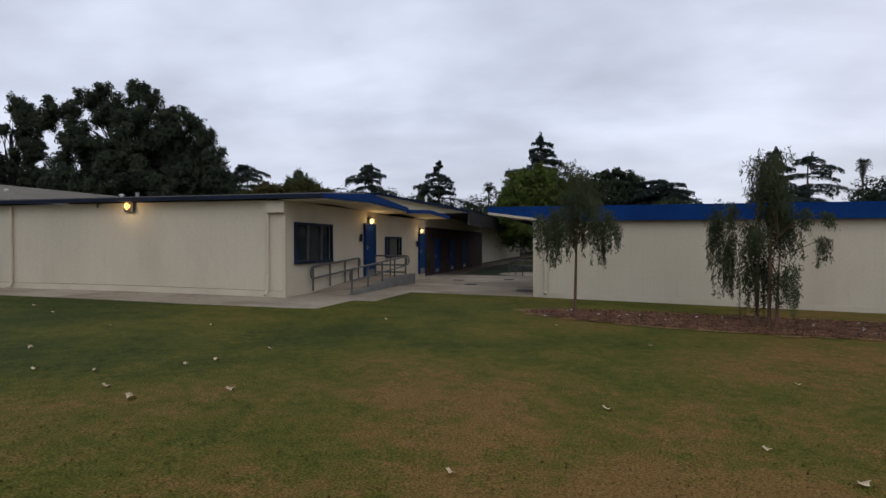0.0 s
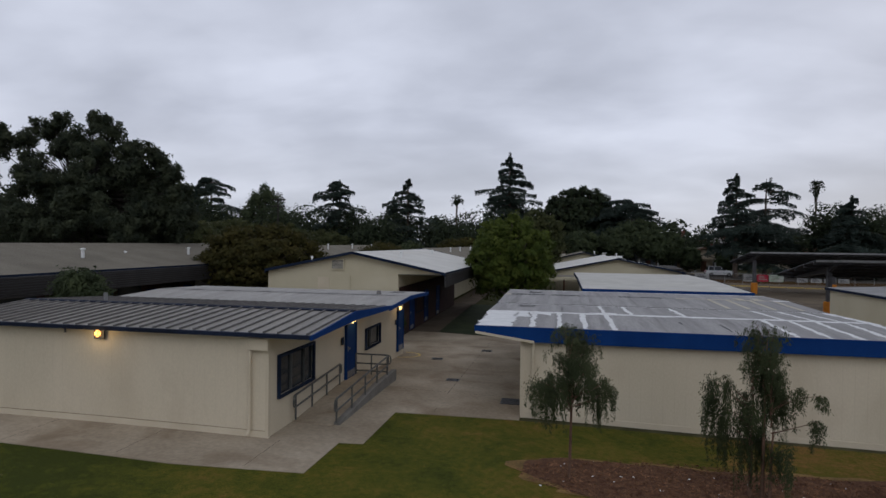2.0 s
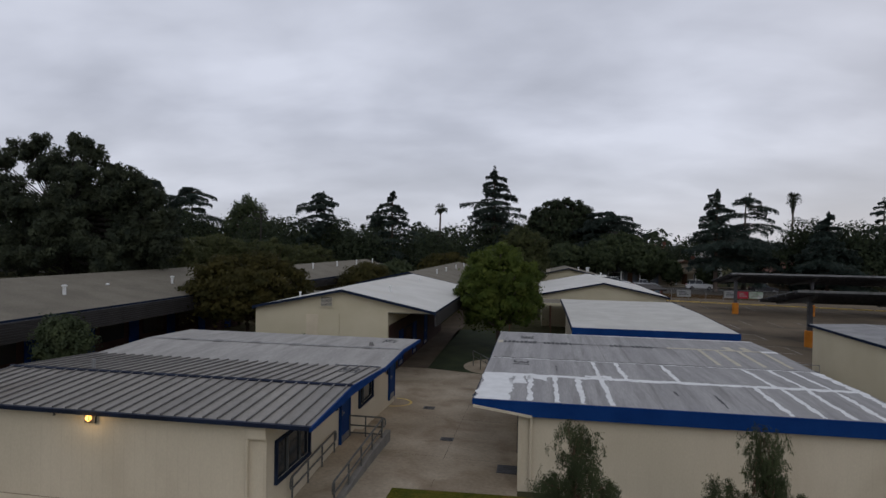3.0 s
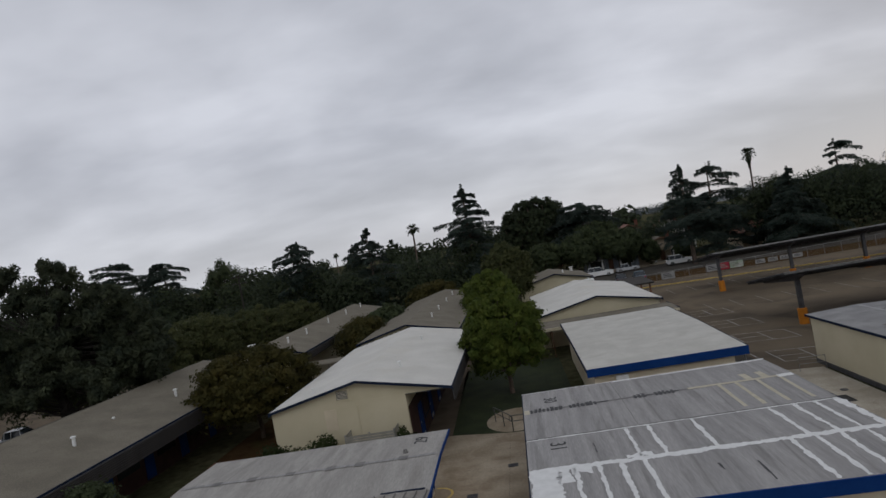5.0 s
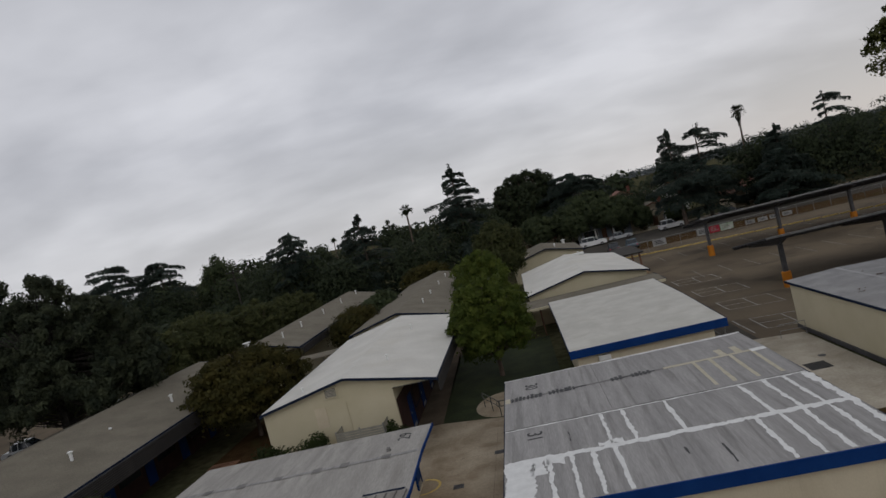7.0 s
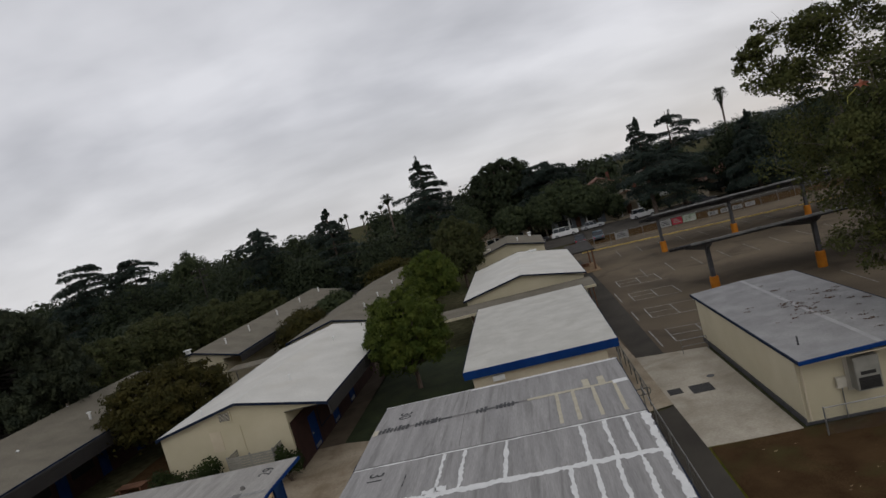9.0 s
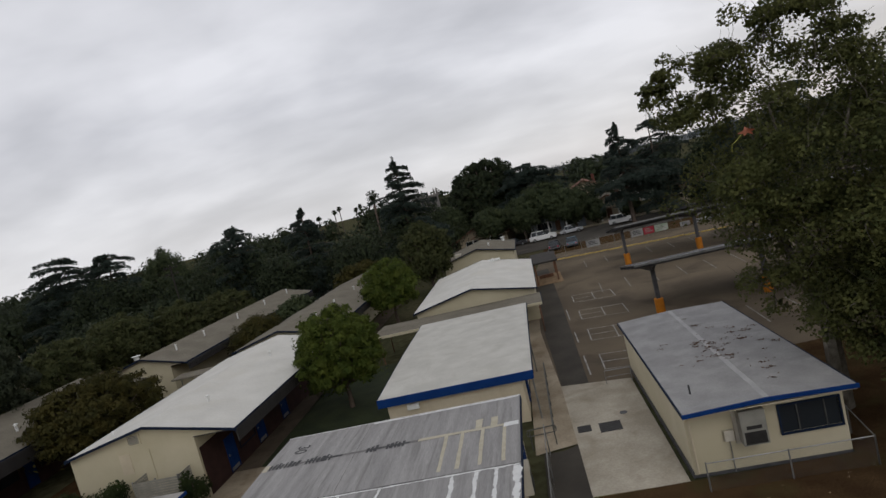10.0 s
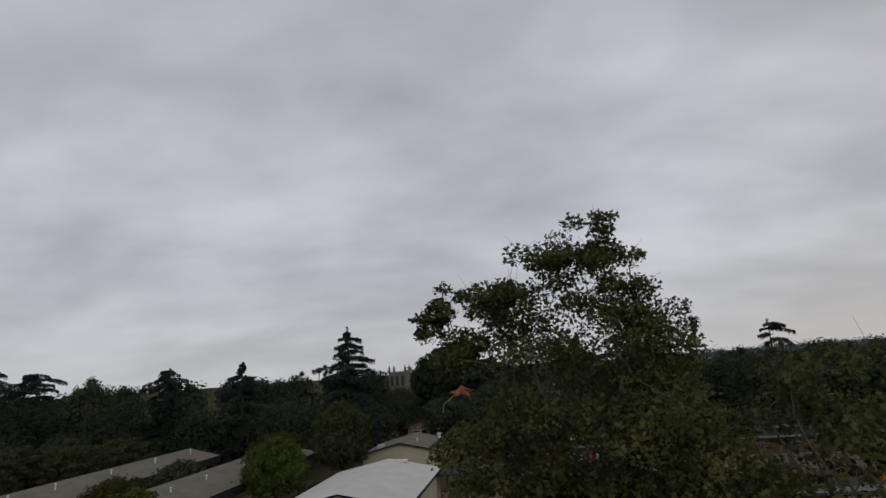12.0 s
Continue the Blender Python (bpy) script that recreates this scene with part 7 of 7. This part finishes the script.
def sycamore(x, y, height, width, seed, label, clumps, leaves, size=0.16, low=0.18, lobes=(), depth=None, top_open=0.5, under=0.0):
    """A large spreading tree with pale limbs, big lobed leaves and ragged outer twigs."""
    rng = np.random.default_rng(seed)
    bm = bmesh.new()
    fork = Vector((x, y, height * 0.22))
    limb((x, y, -0.15), fork, 0.42, 0.33, rng, bm, 0.03, 6)
    mains = []
    for i in range(6):
        a = 2 * math.pi * i / 6 + rng.uniform(-0.3, 0.3)
        tip = Vector((x + width * 0.26 * math.cos(a), y + (depth or width) * 0.26 * math.sin(a), height * rng.uniform(0.6, 0.82)))
        limb(fork, tip, 0.16, 0.04, rng, bm, 0.08, 7)
        mains.append(tip)
    arrays = []
    mid_z, half = height * (low + 1) / 2, height * (1 - low) / 2
    spots = []
    for i in range(clumps):
        d = grain(rng, 1)[0]
        r = 0.35 + 0.65 * rng.random() ** 0.55
        taper = 1.0 - 0.2 * max(0, d[2]) ** 2
        c = np.array([x, y, mid_z]) + d * r * np.array([width / 2 * taper, (depth or width) / 2 * taper, half])
        c[0] += under * max(0.0, -d[2]) * r
        spots.append((c, width * rng.uniform(0.045, 0.095), 1.0 - top_open * max(0, (c[2] / height - 0.72) / 0.28)))
    for lx, ly, lz, lr, dens in lobes:
        for i in range(10):
            c = np.array([lx, ly, lz]) + grain(rng, 1)[0] * lr * rng.random() ** 0.5
            spots.append((c, lr * 0.34, dens))
    nodes = [np.array(m) for m in mains]
    spots.sort(key=lambda q: min(np.linalg.norm(q[0] - m) for m in nodes[:6]))
    for i, (c, cr, dens) in enumerate(spots):
        near = min(nodes, key=lambda m: np.linalg.norm(m - c) + (0.6 if m[2] > c[2] else 0))
        limb(near, c, 0.03, 0.014, rng, bm, 0.12, 4)
        nodes.append(c)
        for j in range(2):
            limb(c, c + grain(rng, 1)[0] * cr * 1.7 + [0, 0, cr * 0.5], 0.010, 0.004, rng, bm, 0.1, 3)
        k = int(leaves / len(spots) * dens * rng.uniform(0.7, 1.3))
        p = clump(rng, c, (cr * 1.5, cr * 1.5, cr * 1.2), k, 0.45)
        low_side = p[:, 2] < c[2] - 0.35 * cr
        p[low_side, 2] += 0.9 * cr * rng.random(int(low_side.sum()))
        arrays.append(puffed(lobed_leaves(p, size, rng), p, c - np.array([0, 0, 0.3 * cr])))
    return finish("sycamore_tree", (x, y, 0), bm, M["pale_bark"], arrays, M["sycamore"], label, "sycamores")


def shrub(x, y, w, h, seed, label, leaf="shrub", group="shrubs"):
    rng = np.random.default_rng(seed)
    g = gz(x, y)
    bm = bmesh.new()
    for i in range(6):
        limb((x, y, g - 0.03), (x + rng.normal(0, w * 0.25), y + rng.normal(0, w * 0.2), g + h * 0.7), 0.03, 0.01, rng, bm, 0.1, 3)
    arrays = [leaf_quads(clump(rng, (x + rng.normal(0, w * 0.25), y + rng.normal(0, w * 0.15), g + h * rng.uniform(0.4, 0.75)), (w * 0.28, w * 0.25, h * 0.28), 220, 0.3), 0.08, rng, 0.2) for i in range(9)]
    return finish("shrub", (x, y, g), bm, M["bark"], arrays, M[leaf], label, group, "shrub")


def woods(name, spots, seed, label, leaf, size=0.42, per=900):
    """A far belt of mixed trees, joined."""
    rng = np.random.default_rng(seed)
    arrays = []
    for x, y, h, w in spots:
        k = 8
        for i in range(k):
            f = 0.30 + 0.56 * (i + rng.random()) / k
            r = w / 2 * rng.uniform(0.25, 0.8) * (1.15 - 0.75 * f)
            a = 2.4 * i + rng.uniform(0, 1.2)
            cr = w * rng.uniform(0.17, 0.27)
            arrays.append(shell_leaves(rng, (x + r * math.cos(a), y + r * math.sin(a), h * f), (cr, cr, min(cr, h * (1.0 - f) + 0.4)), per // k, size, 0.35, 0.12, 0.62, 0.25))
        arrays.append(shell_leaves(rng, (x, y, h * 0.36), (w * 0.40, w * 0.40, h * 0.36), per // 4, size * 1.3, 0.1, 0.4))
    verts, faces, base = [], [], 0
    for v, f, *_ in arrays:
        verts.append(v)
        faces += (f + base).tolist()
        base += len(v)
    ob = fast(name, np.concatenate(verts), faces, M[leaf])
    set_puff(ob, arrays)
    return tagged(ob, label, "woods", kind="stuff")


# young trees in the mulch bed
def tuft_list(seed, height_span, reach, count, extra=()):
    r = random.Random(seed)
    made = []
    for i in range(count):
        f = height_span[0] + (height_span[1] - height_span[0]) * (i + 0.5) / count
        e = (f - height_span[0]) / (height_span[1] - height_span[0])
        half = reach * (1.0 - 0.72 * e ** 1.4)
        made.append((r.uniform(-half, half), f, 0.07 + 0.07 * r.random(), (0.42 + 0.5 * r.random()) * (1.05 - 0.55 * e)))
    return made + list(extra)


pepper_tree(1.44, 14.22, 3.35, 1.5, 11, "young weeping pepper tree with thin stem in mulch", tuft_list(3, (0.55, 1.0), 0.66, 26, ((-0.72, 0.66, 0.07, 0.95), (-0.5, 0.6, 0.07, 0.9), (0.72, 0.68, 0.07, 0.85), (0.85, 0.6, 0.05, 0.5), (0.5, 0.62, 0.07, 0.9))))
pepper_tree(5.33, 14.2, 3.6, 1.5, 12, "young weeping pepper tree with several stems in mulch", tuft_list(4, (0.5, 1.0), 0.42, 28, ((-0.8, 0.70, 0.10, 1.0), (-0.95, 0.66, 0.10, 1.1), (-1.05, 0.6, 0.07, 0.9), (-0.85, 0.5, 0.10, 1.1), (-0.7, 0.42, 0.08, 0.9), (0.6, 0.66, 0.06, 0.4), (0.92, 0.64, 0.05, 0.3), (0.82, 0.5, 0.05, 0.5), (0.1, 0.38, 0.10, 1.0), (0.15, 0.30, 0.10, 0.8), (-0.15, 0.36, 0.08, 0.9), (0.32, 0.34, 0.09, 1.0), (-0.42, 0.34, 0.09, 0.9), (-0.3, 0.46, 0.1, 1.0))), True)
pepper_tree(8.6, 14.0, 2.6, 1.6, 13, "young weeping pepper tree at the bed's end", tuft_list(5, (0.4, 1.0), 0.75, 26))

# garden trees between the buildings
broadleaf(-2.2, 43.8, 7.6, 6.5, M["broad_light"], 21, "round light green tree beside the white-roofed block", n=40000, size=0.085, low=0.12, clumps=150)
broadleaf(-3.9, 69.5, 7.8, 7.2, M["broad_light"], 22, "round light green tree between classroom blocks", n=26000, size=0.11, low=0.18, clumps=130)
broadleaf(-1.6, 85.0, 10.6, 8.0, M["broad"], 23, "dense dark green round tree behind the blocks", n=20000, size=0.13, low=0.1, clumps=130)
broadleaf(-20.9, 42.0, 6.8, 9.4, M["olive"], 24, "broad olive-brown tree over the wing's end", n=40000, size=0.10, low=0.13, clumps=170)
broadleaf(-18.2, 64.0, 5.6, 7.0, M["olive"], 26, "low olive-brown tree between the wings", n=12000, size=0.11, low=0.08, clumps=40)
broadleaf(-17.8, 74.0, 5.6, 6.5, M["dark_tree"], 27, "low dark tree between the wings", n=6000, size=0.17, low=0.08)
broadleaf(-13.8, 93.0, 6.5, 9.0, M["olive"], 28, "broad dark reddish tree behind the grey roof", n=7000, size=0.2, low=0.1)
broadleaf(-20.6, 24.5, 3.9, 2.6, M["dark_tree"], 29, "small dark tree in front of the long wing", n=7000, size=0.065, low=0.2, clumps=30)
for i, (x, y, h, w) in enumerate(((-42.5, 63, 8.0, 9), (-40.5, 71, 8.6, 9.5), (-37.5, 80, 8.0, 9), (-35.0, 88, 7.4, 9), (-44, 76, 8.5, 10), (-47, 56, 7.4, 8))):
    broadleaf(x, y, h, w, M["broad"], 40 + i, "rounded green tree in a row behind the far wing", "yard trees", n=14000, size=0.14, low=0.12, clumps=110)
for i, (x, y, w, h) in enumerate(((-15.0, 32.2, 2.0, 2.5), (-13.3, 32.2, 2.3, 2.7), (-7.9, 32.2, 1.3, 2.2))):
    shrub(x, y, w, h, 60 + i, "clipped dark green shrub against the cream wall")

# big pines beyond the long wing
pine(-38.0, 44.0, 14.6, 17.0, 31, "huge dark spreading pine behind the long wing", 200, 0.0, ((0.3, 15.9, 1.2), (-2.8, 15.8, 1.2), (-3.9, 15.2, 1.2), (2.1, 15.0, 1.3), (4.5, 13.9, 1.3), (6.6, 12.9, 1.3), (7.7, 11.4, 1.3), (8.4, 9.8, 1.3), (8.2, 8.4, 1.5), (-6.5, 14.4, 1.2), (-8.7, 14.7, 1.1), (5.6, 10.5, 1.6), (-1.0, 14.0, 1.6), (3.0, 12.5, 1.6)))
pine(-53.0, 45.0, 14.6, 11.0, 32, "tall dark pine behind the long wing", 110, 0.3, ((0.4, 15.6, 1.2), (1.7, 15.1, 1.2), (2.8, 14.3, 1.2), (4.2, 13.9, 1.1), (3.3, 11.0, 1.2), (2.7, 9.0, 1.3)))

pine(-63.0, 47.0, 14.0, 13.0, 33, "dark pine at the end of the yard", 110, 0.0, ((0.0, 14.4, 1.3), (3.0, 13.6, 1.3), (-3.0, 13.4, 1.3)))

# cedars and other skyline trees
conifer(-7.5, 107.9, 22.3, 15.0, 71, "tall tiered dark cedar with pointed top", gap=1.2, slope=0.72)
conifer(-26.3, 106.5, 17.3, 12.5, 72, "tiered cedar with rounded dark top", slope=0.8, gap=1.25)
conifer(-39.6, 106.0, 17.3, 11.5, 73, "flat-topped cedar with spreading boughs", True, gap=1.1)
conifer(-68.5, 108.8, 18.4, 14.0, 74, "flat-topped cedar in the tree line", True, gap=1.15)
conifer(-77.0, 105.6, 19.8, 17.0, 75, "broad flat-topped cedar in the tree line", True, gap=1.15)
conifer(31.8, 110.8, 18.1, 13.0, 76, "tiered dark cedar beside the street", gap=1.1, slope=0.62, start=0.28)
conifer(39.2, 119.0, 18.5, 13.0, 77, "open flat-topped cedar with gaps", True, gap=1.3, bare=0.25, off=0.8)
conifer(15.2, 131.5, 15.4, 17.0, 78, "wide flat cedar beside the domed tree", True, gap=0.8, density=1.4, start=0.3)
conifer(-33.5, 122.0, 15.4, 8.0, 79, "small cedar in the tree line", slope=0.5, gap=1.2)
conifer(74.0, 140.0, 19.5, 12.0, 80, "open flat-topped cedar far beyond the street", True, gap=1.4, bare=0.4)
conifer(50.5, 112.0, 14.5, 14.0, 82, "dense dark conifer beside the street", gap=0.8, slope=0.7)
broadleaf(6.2, 140.0, 18.9, 18.5, M["dark_woods"], 81, "very large dark domed tree beyond the street", "skyline trees", n=60000, size=0.22, low=0.03, clumps=420)
broadleaf(17.5, 126.5, 11.0, 12.0, M["dark_tree"], 84, "wide dark tree in front of the houses", "skyline trees", n=14000, size=0.2, low=0.22, clumps=70)
broadleaf(-3.4, 129.0, 11.0, 9.0, M["dark_tree"], 87, "dark tree in front of the church tower", "skyline trees", n=9000, size=0.2, low=0.1)
broadleaf(6.0, 123.0, 8.5, 8.5, M["dark_tree"], 85, "dark street tree beside a bungalow", "skyline trees", n=8000, size=0.2, low=0.18)
broadleaf(23.0, 124.0, 8.6, 6.5, M["dark_tree"], 88, "dark tree between the street bungalows", "skyline trees", n=10000, size=0.2, low=0.12)
broadleaf(27.0, 123.0, 5.6, 4.6, M["dark_tree"], 90, "low dark garden tree before a cream bungalow", "skyline trees", n=5000, size=0.17, low=0.05)
broadleaf(33.4, 122.5, 4.8, 4.4, M["dark_tree"], 94, "low dark garden tree before a cream bungalow", "skyline trees", n=5000, size=0.17, low=0.05)
broadleaf(12.5, 121.5, 9.0, 8.0, M["dark_tree"], 89, "dark street tree at the far pavement", "skyline trees", n=9000, size=0.18, low=0.2)
broadleaf(20.8, 123.0, 8.0, 8.5, M["dark_tree"], 86, "dark street tree before a bungalow", "skyline trees", n=8000, size=0.2, low=0.2)
broadleaf(-55.0, 106.0, 16.8, 9.0, M["dark_tree"], 83, "dark rounded tree in the tree line", "skyline trees", n=12000, size=0.2, low=0.1)
palm(65.8, 165.0, 21.6, 91, "tall fan palm with a thick dead-leaf skirt", 3.4, 1.9)
palm(-27.2, 165.0, 18.2, 92, "slender far palm with small crown", 1.2, 2.0)
for i in range(7):
    palm(-92 + 4.5 * i + 3 * (i % 2), 300 + 5 * i, 17.0 + 1.3 * (i % 3), 93 + i, "tiny far palm on the skyline", 1.0, 1.6)

# sycamores beside the small classroom
sycamore(24.9, 30.8, 17.6, 9.4, 101, "large sycamore with ragged yellow-green crown and pale limbs", 200, 95000, 0.085, 0.12, ((20.9, 31.0, 14.6, 1.4, 0.9), (20.3, 30.8, 16.0, 0.8, 0.35), (19.6, 30.8, 15.4, 0.6, 0.22), (22.4, 30.6, 16.0, 1.4, 0.9), (24.2, 30.4, 17.0, 1.4, 0.8), (25.6, 30.2, 17.7, 1.1, 0.6), (26.4, 29.8, 18.5, 0.6, 0.16), (26.6, 30.2, 16.6, 1.2, 0.8), (27.4, 30.0, 14.8, 1.3, 0.8), (25.0, 28.6, 5.5, 1.9, 1.3), (24.2, 29.0, 9.0, 1.9, 1.3), (27.9, 29.5, 12.6, 1.8, 0.9), (21.8, 27.4, 11.3, 1.5, 1.3), (24.5, 26.5, 10.0, 2.2, 1.5), (27.5, 26.5, 8.5, 2.5, 1.5), (26.9, 27.0, 12.0, 2.2, 1.3), (26.0, 28.6, 3.6, 1.7, 1.3), (27.2, 27.6, 3.2, 1.9, 1.3)), None, 0.1, 2.2)
sycamore(34.5, 32.0, 13.6, 13.0, 102, "large sycamore beside the soil yard", 90, 22000, 0.15, 0.06)
sycamore(45.0, 38.0, 13.0, 14.0, 103, "broad sycamore beside the car park", 80, 15000, 0.19, 0.06)
sycamore(31.5, 24.5, 10.0, 9.0, 104, "lower sycamore over the soil yard", 60, 18000, 0.12, 0.06)
sycamore(57.0, 44.0, 13.5, 14.0, 105, "far sycamore beside the car park", 60, 9000, 0.24, 0.06)

# belts of trees round the horizon
rw = random.Random(9)
belt = [(x + rw.uniform(-3, 3), rw.uniform(98, 118), rw.uniform(9.0, 13.0) + (2.0 if x < -60 else 0), rw.uniform(8, 13)) for x in list(range(-150, -2, 4)) + list(range(-150, -2, 9))]
woods("tree_belt", belt, 201, "dark belt of mixed trees behind the school", "dark_woods", 0.21, 2300)
belt2 = [(x + rw.uniform(-3, 3), rw.uniform(132, 146), rw.uniform(7.5, 10.0) if x < 52 else rw.uniform(10, 14), rw.uniform(8, 12)) for x in range(-4, 150, 5)]
woods("street_trees", belt2, 202, "dark street trees beyond the road", "dark_woods", 0.22, 2000)
belt3 = [(x + rw.uniform(-4, 4), rw.uniform(112, 124), rw.uniform(10.5, 14.0), rw.uniform(9, 14)) for x in list(range(48, 150, 6)) + list(range(52, 150, 8))]
woods("right_trees", belt3, 203, "tall dark trees along the street", "dark_woods", 0.24, 2600)
far = [(x + rw.uniform(-9, 9), rw.uniform(180, 420), rw.uniform(13, 17) if x < -2 else rw.uniform(10, 14), rw.uniform(12, 20)) for x in list(range(-460, 60, 5)) + list(range(60, 460, 8))]
woods("far_woods", far, 204, "far wooded suburb reaching the horizon", "dark_woods", 0.8, 360)
side = [(rw.uniform(-150, -80), rw.uniform(-20, 110), rw.uniform(9, 15), rw.uniform(10, 16)) for i in range(34)]
woods("side_woods", side, 205, "dark trees beyond the rear yard", "dark_woods", 0.46, 800)
under = [(rw.uniform(-64, -40), rw.uniform(78, 100), rw.uniform(5, 8), rw.uniform(7, 10)) for i in range(16)]
woods("yard_woods", under, 206, "low dark trees in the rear yard", "dark_woods", 0.25, 1200)


# hills on the horizon; their haze is only in the colour
def hills():
    bm = bmesh.new()
    rows = []
    for j, (dist, base) in enumerate(((900, 0.0), (1500, 1.0), (2300, 0.85), (3300, 0.0))):
        row = []
        for i in range(240):
            a = radians(-80 + 160 * i / 239)
            x, y = dist * math.sin(a), dist * math.cos(a)
            swell = 0.5 + 0.9 * noise.noise((a * 3.0, j * 0.3, 1.7)) + 0.35 * noise.noise((a * 11.0, j, 4.0)) + 0.12 * noise.noise((a * 60.0, j, 2.0))
            rise = 0.4 + 15 * smooth01((math.degrees(a) + 2) / 40)
            row.append(bm.verts.new((x, y, -2 + base * dist / 1500 * rise * max(0.1, swell) * (0.8 if j == 1 else 1.0))))
        rows.append(row)
    for r, s in zip(rows, rows[1:]):
        for i in range(239):
            bm.faces.new((r[i], r[i + 1], s[i + 1], s[i]))
    crest = [[v.co.copy() for v in row] for row in rows]
    return bm, crest


hill_bm, crest = hills()
structure("hills", hill_bm, M["hill"], "low hills on the horizon, haze put into their colour", "hill")


def hill_trees(count):
    """Tufts of far trees standing on the slope that faces the school."""
    rng = np.random.default_rng(77)
    arrays = []
    for i in range(count):
        k, f = int(rng.integers(112, 200)), rng.random() ** 0.6
        c = crest[0][k].lerp(crest[1][k], f)
        r = rng.uniform(7, 17)
        arrays.append(shell_leaves(rng, (c.x + rng.normal(0, 8), c.y, c.z + 0.3 * r), (r, r, 0.7 * r), 46, 1.6, 0.4, 0.3))
    verts, faces, base = [], [], 0
    for v, f, _ in arrays:
        verts.append(v)
        faces += (f + base).tolist()
        base += len(v)
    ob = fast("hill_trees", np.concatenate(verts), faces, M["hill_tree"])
    set_puff(ob, arrays)
    return tagged(ob, "far trees covering the hillside, haze put into their colour", "woods", kind="stuff")


hill_trees(520)
